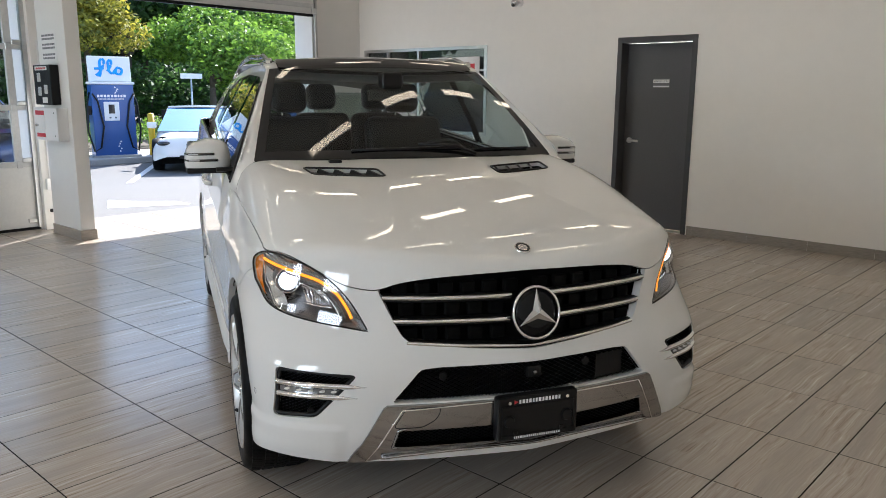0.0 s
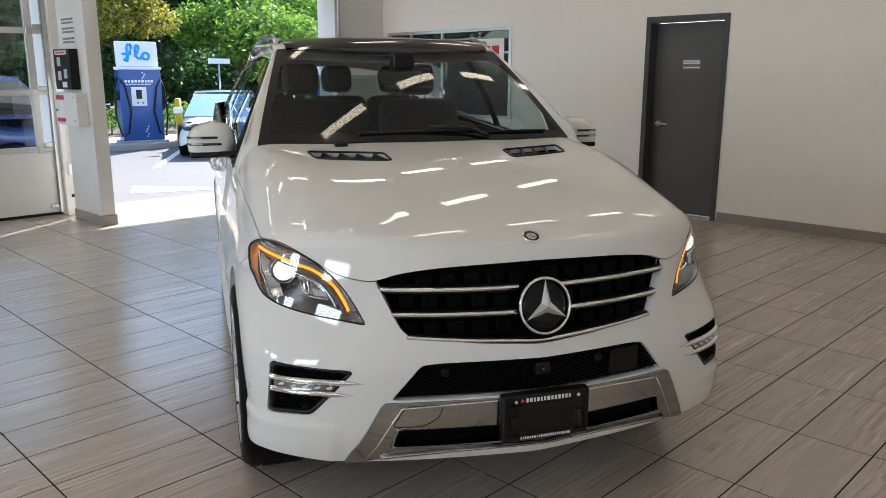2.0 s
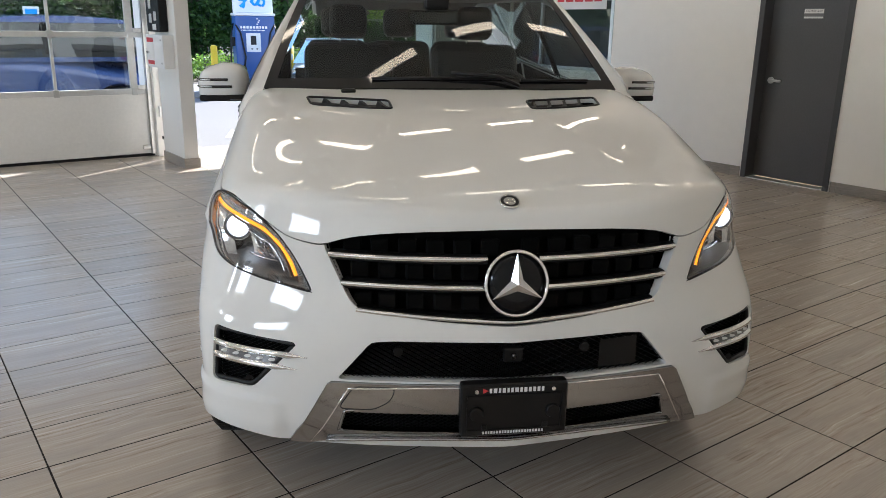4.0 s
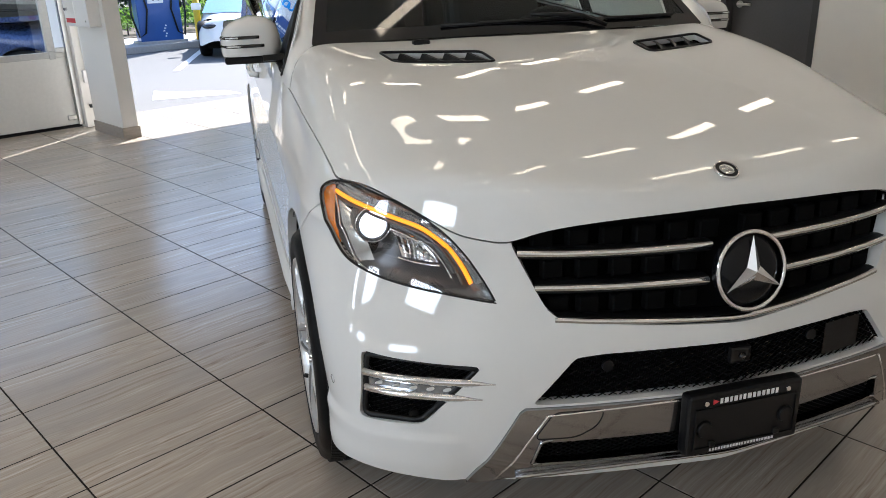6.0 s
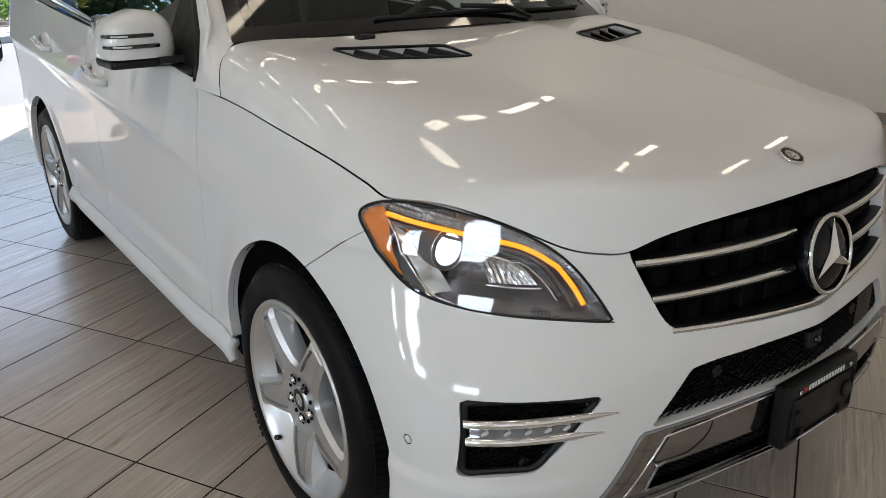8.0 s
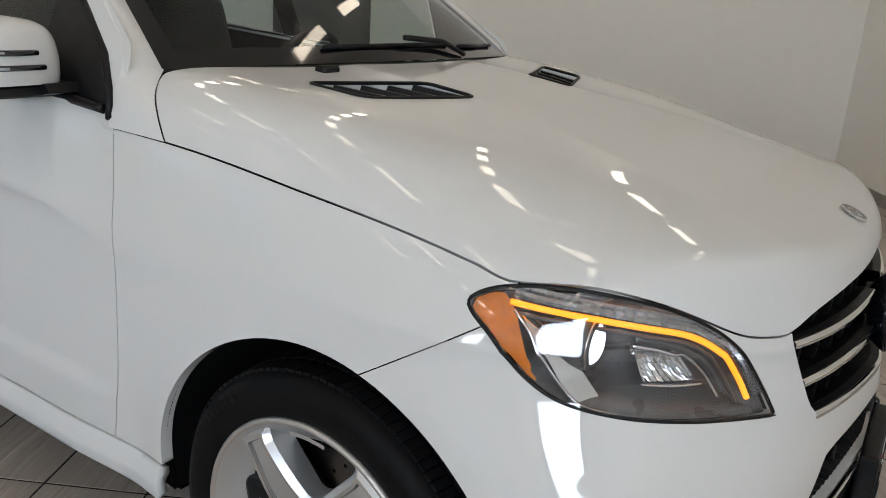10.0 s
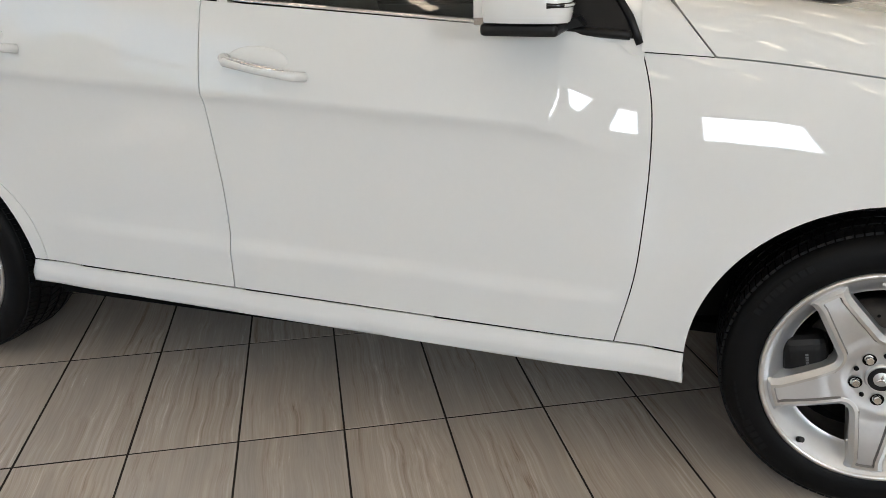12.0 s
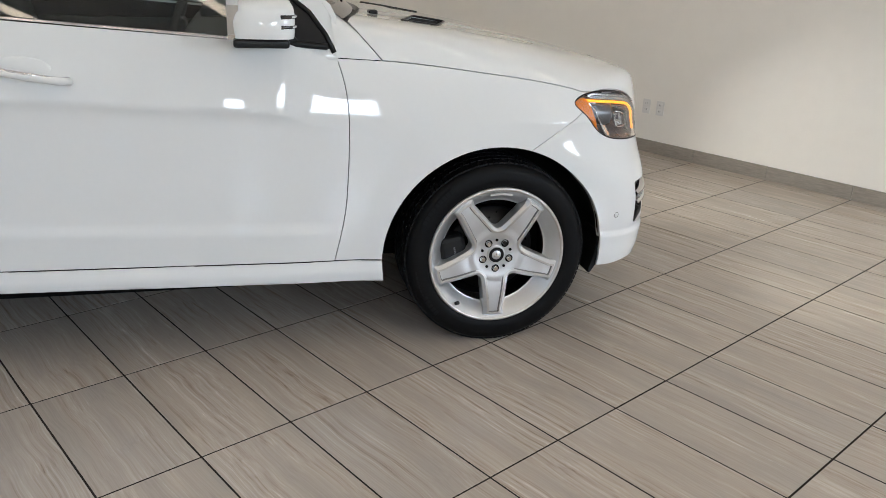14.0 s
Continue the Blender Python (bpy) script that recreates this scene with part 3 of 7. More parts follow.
skirting("baseboard_south", (E0 - 0.02, S0 + 0.0005), (-1, 0), 9.5, (E0 - 0.02 - 0.374) % 0.61)
skirting("baseboard_east", (E0 - 0.0005, 1.49), (0, -1), 4.51, 0.06)
skirting("baseboard_office", (E0 - 0.0005, 6.85), (0, -1), 4.38, 0.61)
skirting("baseboard_corner", (4.78, N0 - 0.0005), (1, 0), 0.82)

# steel door in the east wall
door = thing("door_1", "closed charcoal steel door in a dark frame with a lever handle", "door", at(E0, 1.98), kind="structure")
part("door_frame", slabs((-0.014, 0.178, 0.42, 0.475, 0, 2.155), (-0.014, 0.178, -0.475, -0.42, 0, 2.155), (-0.014, 0.178, -0.42, 0.42, 2.095, 2.155)), DOORFRAME, door, "dark painted steel frame")
leaf = part("door_leaf", box(0.085, 0.13, -0.416, 0.416, 0.012, 2.09, 0.003, 1), GREYDOOR, door, "", Matrix.Translation((0.048, 0, 0)))
part("threshold", box(0.0, 0.14, -0.42, 0.42, 0.0, 0.008), ALU, door)
hb = rod((0.085, 0.345, 1.0), (0.073, 0.345, 1.0), 0.033, n=20)
rod((0.075, 0.345, 1.0), (0.03, 0.345, 1.0), 0.011, bm=hb)
# pale paint in place of satin metal: the bright reflections are in its colour
part("rose", hb, ALUPALE, leaf, "round satin metal rose")
tube_part("lever_handle", [(0.035, 0.345, 1.0), (0.032, 0.32, 1.001), (0.034, 0.27, 1.0), (0.036, 0.215, 0.997)], 0.013, ALUPALE, leaf, "satin metal lever")
sg = part("sign_plate", box(0.080, 0.085, -0.115, 0.085, 1.60, 1.70), GREYINK, leaf, "small black and white staff sign")
part("sign_field", box(0.0785, 0.080, -0.112, 0.082, 1.652, 1.69), WHITEPL, sg)
part("sign_field", box(0.0785, 0.080, -0.112, 0.082, 1.606, 1.622), WHITEPL, sg)
lettering("sign_words", "EMPLOYEES ONLY", 0.021, sg, GREYINK, Matrix.Translation((0.0775, -0.015, 1.671)) @ Matrix(((0, 0, -1, 0), (-1, 0, 0, 0), (0, 1, 0, 0), (0, 0, 0, 1))))
for z in (0.25, 1.05, 1.9):
    part("hinge", rod((0.08, -0.418, z), (0.08, -0.418, z + 0.1), 0.008), SATIN, door)

# office window with a white sign
win = thing("window_1", "interior office window in a slim aluminium frame", "window", at(E0, -0.10, -0.03), kind="structure")
part("window_frame", slabs((-0.008, 0.08, 4.48, 4.53, 1.0, 2.17), (-0.008, 0.08, 6.81, 6.86, 1.0, 2.17), (-0.008, 0.08, 4.53, 6.81, 2.13, 2.17), (-0.008, 0.08, 4.53, 6.81, 1.0, 1.04), (-0.004, 0.075, 5.72, 5.76, 1.04, 2.13), (-0.004, 0.075, 6.34, 6.38, 1.04, 2.13), (-0.004, 0.07, 4.53, 6.81, 1.84, 1.865)), ALU, win)
for p, q in ((4.53, 5.72), (5.76, 6.34), (6.38, 6.81)):
    pn = part("pane", box(0.03, 0.036, p, q, 1.04, 2.13), pane_glass("office_glass", (0.42, 0.46, 0.45)), win)
    pn.visible_shadow = False
sign = thing("wall_sign", "white sign with a red brand mark on the office window", "sign", at(E0 - 0.016, 4.97, 1.71))
part("board", box(0, 0.008, -0.47, 0.47, 0.0, 0.29, 0.003, 1), WHITEPL, sign)
for i, (w0, w1) in enumerate(((-0.37, -0.25), (-0.22, -0.09), (-0.06, 0.08), (0.11, 0.24), (0.27, 0.39))):
    part("brand_mark", box(-0.002, 0.0, -w1, -w0, 0.09, 0.20, 0.0), REDINK, sign)

# security camera high on the east wall
sec = thing("security_camera", "small grey dome security camera on a wall arm", "camera", at(E0, 3.86, 2.63))
part("wall_plate", rod((0, 0, 0), (-0.02, 0, 0), 0.045, n=20), WHITEPL, sec)
part("arm", rod((-0.02, 0, 0), (-0.10, 0, 0.02), 0.014), WHITEPL, sec)
b = ball((-0.12, 0, -0.01), 0.05)
part("camera_body", b, SATIN, sec)
part("camera_eye", ball((-0.15, 0, -0.035), 0.025), GLOSSBLACK, sec)

# sockets on the south wall
for a in (0.73, 0.86):
    so = thing("wall_socket", "white twin power socket low on the cream wall", "socket", at(a, S0, 0.37), group="wall sockets")
    part("face_plate", box(-0.036, 0.036, 0.0, 0.006, -0.058, 0.058, 0.003), WHITEPL, so)
    for z in (-0.024, 0.024):
        so2 = part("outlet", box(-0.017, 0.017, 0.006, 0.009, z - 0.015, z + 0.015, 0.004), WHITEPL, so)
        part("slot", slabs((-0.008, -0.005, 0.0085, 0.0095, z - 0.004, z + 0.006), (0.005, 0.008, 0.0085, 0.0095, z - 0.004, z + 0.006)), GREYINK, so2)


# ---- overhead doors ----
def overhead_door(name, a0, a1):
    d = thing(name, "closed sectional overhead door, aluminium glazed rows over a white panel", "garage door", ROOM, kind="structure")
    y0, y1 = N0 + 0.02, N0 + 0.065
    rows = [0.03, 0.72, 1.33, 1.97, 2.62]
    part("bottom_seal", box(a0, a1, y0, y1, 0.0, 0.03), BLACKPL, d, "black rubber seal")
    pn = part("panel", box(a0, a1, y0, y1, 0.03, 0.70, 0.004, 1), DOORPANEL, d, "white insulated panel")
    for z in (0.2, 0.37, 0.54):
        part("panel_groove", box(a0 + 0.01, a1 - 0.01, y0 - 0.002, y0, z, z + 0.006), DOORPANEL, pn)
    n = max(1, round((a1 - a0) / 0.82))
    xs = [a1 - 0.16 - (a1 - a0 - 0.2) * i / n for i in range(n + 1)]
    for z0, z1 in zip(rows[1:-1], rows[2:]):
        part("rail", box(a0, a1, y0, y1, z0 - 0.02, z0 + 0.04, 0.004, 1), ALUPALE, d)
        for i, x in enumerate(xs):
            w = 0.075 if i in (0, n) else 0.028
            part("mullion", box(x - w / 2, x + w / 2, y0, y1, z0 + 0.04, z1 - 0.02, 0.003, 1), ALUPALE, d)
        for p, q in zip(xs[1:], xs):
            g = part("pane", box(p, q, y0 + 0.02, y0 + 0.026, z0 + 0.04, z1 - 0.02), DOORGLASS, d)
            g.visible_shadow = False
        for x in xs[:1] + xs[1:-1:2] + xs[-1:]:
            h = part("hinge", box(x - 0.03, x + 0.03, y0 - 0.014, y0, z0 - 0.03, z0 + 0.05, 0.004, 1), ALU, d)
    part("rail", box(a0, a1, y0, y1, 2.60, 2.66, 0.004, 1), ALUPALE, d)
    tr = part("track", slabs((a1 - 0.03, a1 + 0.03, y0 - 0.05, y0 - 0.045, 0.03, 2.9), (a1 + 0.03, a1 + 0.034, y0 - 0.05, y0 - 0.005, 0.03, 2.9), (a1 - 0.034, a1 - 0.03, y0 - 0.05, y0 - 0.012, 0.03, 2.9)), ALU, d, "galvanised door track")
    for z in (0.08, 0.75, 1.36, 2.0):
        part("roller_bracket", box(a1 - 0.13, a1 - 0.035, y0 - 0.03, y0 - 0.004, z, z + 0.05, 0.006, 1), ALU, d)
    tube_part("lift_cable", [(a1 - 0.045, y0 - 0.03, 0.1), (a1 - 0.045, y0 - 0.03, 2.85)], 0.003, ALU, d, n=6)
    return d


overhead_door("garage_door_1", DA0, DA1)
od = thing("garage_door_2", "raised sectional overhead door with its lower edge under the lintel", "garage door", ROOM, kind="structure")
part("panel", box(DB0 + 0.03, DB1 - 0.03, N0 - 0.07, N0 - 0.025, 2.60, 3.02, 0.004, 1), DOORPANEL, od, "white insulated panel")
part("bottom_seal", box(DB0 + 0.03, DB1 - 0.03, N0 - 0.07, N0 - 0.025, 2.565, 2.60), BLACKPL, od)
part("rail", box(DB0 + 0.03, DB1 - 0.03, N0 - 0.085, N0 - 0.07, 2.68, 2.74, 0.003, 1), ALUPALE, od)
part("panel", box(DB0 + 0.03, DB1 - 0.03, 3.9, N0 - 0.14, 3.10, 3.145, 0.004, 1), DOORPANEL, od)
for x in (DB0 + 0.02, DB1 + 0.03):
    tube_part("track", [(x, N0 - 0.045, 0.03), (x, N0 - 0.045, 2.8), (x, N0 - 0.08, 2.98), (x, N0 - 0.2, 3.08), (x, 3.8, 3.09)], 0.022, ALU, od, "galvanised door track", n=8)
part("roller_bracket", box(DB1 - 0.06, DB1 + 0.02, N0 - 0.10, N0 - 0.03, 2.60, 2.68, 0.006, 1), ALU, od)
part("lintel_bar", box(DB0, DB1, N0 - 0.02, N0 - 0.002, 2.64, 2.72), DOORFRAME, od)

# notices and controls on the pillar's side
FACEW = Matrix(((0, 1, 0, 0), (-1, 0, 0, 0), (0, 0, 1, 0), (0, 0, 0, 1)))     # a board that faces -a
note = thing("notice_sheet", "pinned paper notice with faint grey print on the pillar", "notice", at(0.813, 6.27, 1.80) @ FACEW)
part("sheet", box(-0.20, 0.20, -0.002, 0.0, 0.0, 0.33), PAPER, note)
bars("print", -0.15, 0.16, [0.04, 0.075, 0.14, 0.175, 0.23, 0.265], 0.02, 2.0, note, GREYINK, Matrix.Translation((0, -0.002, 0)), 3)
key = thing("door_controller", "black wall controller with grey keypads and a paper label", "control box", at(0.813, 6.28, 1.38) @ FACEW)
part("casing", box(-0.21, 0.21, -0.09, 0.0, 0.0, 0.40, 0.008), BLACKPL, key)
part("top_label", box(-0.16, 0.14, -0.092, -0.09, 0.345, 0.385), PAPER, key)
bars("print", -0.13, 0.12, [0.356], 0.018, 1.2, key, REDINK, Matrix.Translation((0, -0.0925, 0)), 4)
for x, z in ((-0.11, 0.23), (-0.11, 0.09), (0.05, 0.11)):
    part("keypad", box(x, x + 0.08, -0.097, -0.09, z, z + 0.09, 0.004, 1), ALUPALE, key)
part("paper_label", box(-0.02, 0.10, -0.0925, -0.09, 0.02, 0.075), PAPER, key)
fb = thing("wall_cabinet", "white metal wall cabinet with a red printed label", "cabinet", at(0.813, 6.23, 1.02) @ FACEW)
part("casing", box(-0.29, 0.29, -0.11, 0.0, 0.0, 0.33, 0.006), WHITEPL, fb)
part("label", box(-0.25, -0.02, -0.112, -0.11, 0.02, 0.31), PAPER, fb)
part("red_band", box(-0.245, -0.025, -0.1135, -0.112, 0.255, 0.30), REDINK, fb)
part("red_band", box(-0.245, -0.025, -0.1135, -0.112, 0.03, 0.07), REDINK, fb)
part("latch", rod((-0.20, -0.11, 0.15), (-0.20, -0.135, 0.15), 0.013), SATIN, fb)
for x, z in ((0.22, 0.28), (0.22, 0.05)):
    part("rivet", rod((x, -0.11, z), (x, -0.114, z), 0.008), GREYINK, fb)
cond = thing("conduit_box", "small white junction box with a conduit on the wall", "junction box", at(0.93, 6.769, 0.45))
part("box_body", box(-0.085, -0.005, -0.05, 0.0, 0.0, 0.12, 0.006), WHITEPL, cond)
tube_part("conduit", [(-0.045, -0.025, 0.12), (-0.045, -0.025, 0.7), (-0.05, -0.025, 1.6)], 0.011, WHITEPL, cond)
part("door_sensor", box(-0.075, 0.01, -0.06, -0.02, -0.25, -0.215, 0.005), BLACKPL, cond)

# shop windows in the west wall
for i, (p, q) in enumerate(WIN):
    w = thing("window_%d" % (i + 2), "wide shop window in an aluminium frame", "window", ROOM, kind="structure")
    part("window_frame", slabs((W0 - 0.1, W0, p, p + 0.05, WIN_LOW, WIN_HIGH), (W0 - 0.1, W0, q - 0.05, q, WIN_LOW, WIN_HIGH), (W0 - 0.1, W0, p + 0.05, q - 0.05, WIN_LOW, WIN_LOW + 0.05), (W0 - 0.1, W0, p + 0.05, q - 0.05, WIN_HIGH - 0.05, WIN_HIGH), (W0 - 0.1, W0, (p + q) / 2 - 0.025, (p + q) / 2 + 0.025, WIN_LOW + 0.05, WIN_HIGH - 0.05)), ALU, w)
    g = part("pane", box(W0 - 0.05, W0 - 0.044, p + 0.05, q - 0.05, WIN_LOW + 0.05, WIN_HIGH - 0.05), DOORGLASS, w)
    g.visible_shadow = False

# ---- outside ----
G = -0.12


def fall(b):
    """Height of the asphalt: it drops gently away from the threshold."""
    return -0.02 - 0.10 * min(max((b - N1) / 4.0, 0.0), 1.0)


bm = bmesh.new()
for x0, x1, y0, y1 in ((-300, 300, N1 - 0.03, N1 + 4.0), (-300, 300, N1 + 4.0, 300), (-300, W0 - 0.2, -300, N1 - 0.03), (E1 + 1.7, 300, -300, N1 - 0.03), (W0 - 0.2, E1 + 1.7, -300, S0 - 0.2)):
    vs = [bm.verts.new((x, y, fall(y))) for x, y in ((x0, y0), (x1, y0), (x1, y1), (x0, y1))]
    bm.faces.new(vs)
solo("ground", bm, ASPHALT, "worn grey asphalt of the yard outside", "ground", ROOM, kind="structure")


def flat_mark(name, pts, label, mat=ROADWHITE):
    bm = prism(pts, 0.0, 0.004, "Z")
    for v in bm.verts:
        v.co.z += fall(v.co.y)
    solo(name, bm, mat, label, "road marking", ROOM, kind="structure")


flat_mark("road_arrow", [(2.13, 8.18), (3.08, 7.62), (3.13, 8.11), (2.75, 8.6), (2.57, 9.1)], "white painted arrow on the asphalt")
for a, b in ((4.0, 11.5), (6.6, 9.6), (1.5, 13.6)):
    flat_mark("parking_line", [(a, b), (a + 0.1, b - 0.07), (a + 2.2, b + 3.0), (a + 2.1, b + 3.07)], "white painted parking bay line")
structure("island", box(-12, 14.0, 15.05, 17.4, G, 0.02, 0.02), CONCRETE, "raised concrete kerb island with charging posts", "kerb")
structure("planting_bed", box(-12, 14.0, 17.4, 21.0, G, 0.04, 0.02), SOIL, "soil bed behind the kerb", "ground")


def bollard(a, b, h=0.98):
    t = thing("bollard", "yellow painted steel bollard beside the charging post", "bollard", at(a, b, 0.02), group="yellow bollards")
    part("post", rod((0, 0, 0), (0, 0, h - 0.03), 0.075, n=20), YELLOW, t)
    part("cap", ball((0, 0, h - 0.03), 0.075, squash=(1, 1, 0.55)), YELLOW, t)


for a, b in ((4.68, 15.40), (6.56, 15.40), (1.95, 17.1), (3.55, 17.1), (-0.2, 17.1)):
    bollard(a, b)


def charger(a, b, scale, turn, label):
    t = thing("charging_station", label, "charger", at(a, b, 0.02, turn) @ Matrix.Diagonal((scale * 1.14, scale, scale * 1.01, 1)))
    cab = part("cabinet", box(-0.40, 0.40, -0.22, 0.22, 0.0, 1.62, 0.03, 3), EVBLUE, t)
    part("plinth", box(-0.46, 0.46, -0.28, 0.28, -0.005, 0.05, 0.01), CONCRETE, t)
    part("screen_panel", box(-0.19, 0.10, -0.228, -0.22, 0.82, 1.24, 0.005, 1), WHITEPL, cab, "white control panel")
    part("screen", box(-0.10, 0.01, -0.232, -0.228, 0.98, 1.18), GLOSSBLACK, cab)
    part("button", rod((-0.08, -0.228, 0.89), (-0.08, -0.236, 0.89), 0.02), GREYINK, cab)
    part("button", rod((0.02, -0.228, 0.89), (0.02, -0.236, 0.89), 0.02), GREYINK, cab)
    bars("print", -0.30, 0.26, [1.34], 0.055, 0.9, cab, WHITEINK, Matrix.Translation((0, -0.2215, 0)), 5)
    bars("print", -0.28, 0.22, [1.29], 0.022, 1.0, cab, WHITEINK, Matrix.Translation((0, -0.2215, 0)), 6)
    for i in range(9):
        x, z = 0.05 + 0.025 * math.sin(i * 2.1), (0.12 + i * 0.055 if i < 5 else 1.42 + (i - 5) * 0.04)
        part("arrow_mark", prism([(x, z), (x + 0.04, z + 0.012), (x + 0.012, z + 0.04)], -0.2225, -0.2205), WHITEINK, cab)
    head = part("sign_box", box(-0.42, 0.42, -0.24, 0.20, 1.62, 1.68, 0.02), WHITEPL, t)
    tilt = Matrix.Translation((0, -0.05, 1.68)) @ Matrix.Rotation(radians(-6), 4, "X")
    board = part("sign_board", box(-0.40, 0.40, -0.05, 0.05, 0.0, 0.56, 0.015), WHITEPL, t, "white lit sign board", tilt)
    # a sky-blue looping brand mark
    stem = [(-0.20, 0.14), (-0.13, 0.22), (-0.06, 0.40), (-0.09, 0.46), (-0.13, 0.40), (-0.13, 0.18), (-0.16, 0.11)]
    loop = [(-0.02, 0.22), (0.05, 0.36), (0.04, 0.44), (0.0, 0.40), (0.01, 0.22), (0.06, 0.18), (0.10, 0.24), (0.15, 0.30), (0.21, 0.25), (0.18, 0.17), (0.11, 0.19), (0.12, 0.27)]
    for pts in (stem, [(-0.22, 0.27), (-0.05, 0.28)], loop):
        tube_part("brand_mark", [(x * 1.2 - 0.02, -0.053, z * 1.15 - 0.03) for x, z in outline_of(pts, steps=5, sharp=(0, len(pts) - 1))[:-5]], 0.026, SIGNBLUE, board, n=8)
    for s in (-1, 1):
        tube_part("charging_cable", [(s * 0.41, -0.05, 1.45), (s * 0.47, -0.12, 1.2), (s * 0.50, -0.16, 0.6), (s * 0.42, -0.26, 0.14), (s * 0.30, -0.27, 0.22), (s * 0.22, -0.26, 0.7), (s * 0.30, -0.25, 1.25), (s * 0.39, -0.23, 1.42)], 0.018, BLACKPL, t, n=8)
        part("cable_holder", box(s * 0.43 - 0.04, s * 0.43 + 0.04, -0.14, 0.0, 0.95, 1.15, 0.02), BLACKPL, t)


charger(5.73, 15.6, 1.0, -12, "blue car charging station with a white sign board")
charger(12.2, 17.0, 0.95, -12, "second blue charging station with a white sign board farther off")


def car_body(length, width, belt, roof, nose_drop, cab0, cab1, tail_drop):
    """Half-profile functions of a small road car, front at y = 0."""
    ys = np.linspace(0, length, 90)
    deck = spline([0, 0.12, 0.5, cab0, length * 0.7, length - 0.4, length - 0.08, length], [nose_drop, nose_drop + 0.22, belt - 0.12, belt, belt + 0.06, belt + 0.02, belt - tail_drop * 0.3, belt - tail_drop], ys)
    half = width / 2 * (1 - (np.clip((0.75 - ys) / 0.75, 0, 1) ** 2.6) * 0.34 - (np.clip((ys - length + 0.6) / 0.6, 0, 1) ** 2.6) * 0.22)
    return ys, deck, half


def road_car(name, label, paint, m, length, width, belt, roof, nose_drop, cab0, cab1, slope0, slope1, tail_drop, wheel_r, axle0, axle1, clad=False, light=WHITEPL):
    t = thing(name, label, "car", m)
    ys, deck, half = car_body(length, width, belt, roof, nose_drop, cab0, cab1, tail_drop)
    n = 26
    V, F = [], []
    for y, zt, w in zip(ys, deck, half):
        for j in range(n + 1):
            g = math.pi * j / n
            c, s = math.cos(g), math.sin(g)
            lo = 0.24 + 0.10 * max(0, 1 - y / 0.3)
            V.append((w * math.copysign(abs(c) ** 0.42, c), y, lo + (zt - lo) * abs(s) ** 0.55))
    for i in range(len(ys) - 1):
        for j in range(n):
            a = i * (n + 1) + j
            F.append((a, a + n + 1, a + n + 2, a + 1))
    F.append(tuple(range(n + 1)))
    F.append(tuple(range((len(ys) - 1) * (n + 1), len(ys) * (n + 1)))[::-1])
    V = np.array(V)
    for ya in (axle0, axle1):
        V2, F = cut(V, F, np.where(np.abs(V[:, 0]) > width * 0.30, np.hypot(V[:, 1] - ya, V[:, 2] - wheel_r) - wheel_r * 1.10, 1.0))
        V = V2
    if clad:
        low = V[:, 2] - (0.42 + 0.0 * V[:, 1])
        Vb, Fb = cut(V, F, low)
        Vc, Fc = cut(V, F, -low)
        part("cladding", mesh_of("cladding", Vc, Fc, BLACKPL), BLACKPL, t, "black plastic lower cladding")
    else:
        Vb, Fb = V, F
    body_ob = part("body", mesh_of("body", Vb, Fb, paint), paint, t)
    # cabin: four-sided loft with leaning glass
    zb = belt - 0.02
    base = [(cab0, 0.90), (cab1, 0.88)]
    ny, nz = 40, 12
    Vc, Fc = [], []
    for i in range(ny + 1):
        for j in range(nz + 1):
            v = j / nz
            y0, y1 = cab0 + slope0 * v, cab1 - slope1 * v
            y = y0 + (y1 - y0) * i / ny
            zr = roof - 0.05 * abs(2 * i / ny - 1) ** 2.2
            w = width / 2 * (0.90 - 0.20 * v ** 1.2)
            Vc.append((w, y, zb + (zr - zb) * v))
    for i in range(ny):
        for j in range(nz):
            a = i * (nz + 1) + j
            Fc.append((a, a + nz + 1, a + nz + 2, a + 1))
    Vc = np.array(Vc)
    wy0, wy1 = cab0 + slope0 * 0.12 + 0.12, cab1 - slope1 * 0.12 - 0.12
    zt = roof - 0.09
    po = rounded([(wy0, zb + 0.06), (wy1, zb + 0.06), (wy1 - slope1 * 0.55, zt), (wy0 + slope0 * 0.78, zt)], 0.08)
    d = inside(Vc[:, 1:], po)
    for s in (1, -1):
        M = np.array([s, 1, 1])
        fo = cut(Vc, Fc, -d)
        part("side_frame", mesh_of("side_frame", fo[0] * M, [f[::s] for f in fo[1]], paint), paint, t)
        gl = cut(Vc, Fc, d)
        part("side_window", mesh_of("side_window", gl[0] * M - np.array([s * 0.006, 0, 0]), [f[::s] for f in gl[1]], CARGLASS), CARGLASS, t, "dark side glass")
        mid = (wy0 + wy1) / 2
        part("pillar", prism([(mid - 0.04, zb + 0.05), (mid + 0.04, zb + 0.05), (mid + 0.03, zt), (mid - 0.05, zt)], s * width * 0.37, s * width * 0.435, "X"), BLACKPL, t)
        part("door_mirror", box(s * width * 0.47 - 0.0, s * width * 0.47 + s * 0.2, cab0 + 0.45, cab0 + 0.57, belt + 0.02, belt + 0.16, 0.04, 3), paint, t)
        part("head_lamp", ball((s * width * 0.35, 0.22, (nose_drop + belt) / 2 - 0.02), 0.14, squash=(1.1, 1.0, 0.42)), light, t, "clear head lamp")
        part("tail_lamp", ball((s * width * 0.40, length - 0.10, belt - 0.06), 0.15, squash=(0.8, 0.7, 0.6)), TAILRED, t, "red tail lamp")
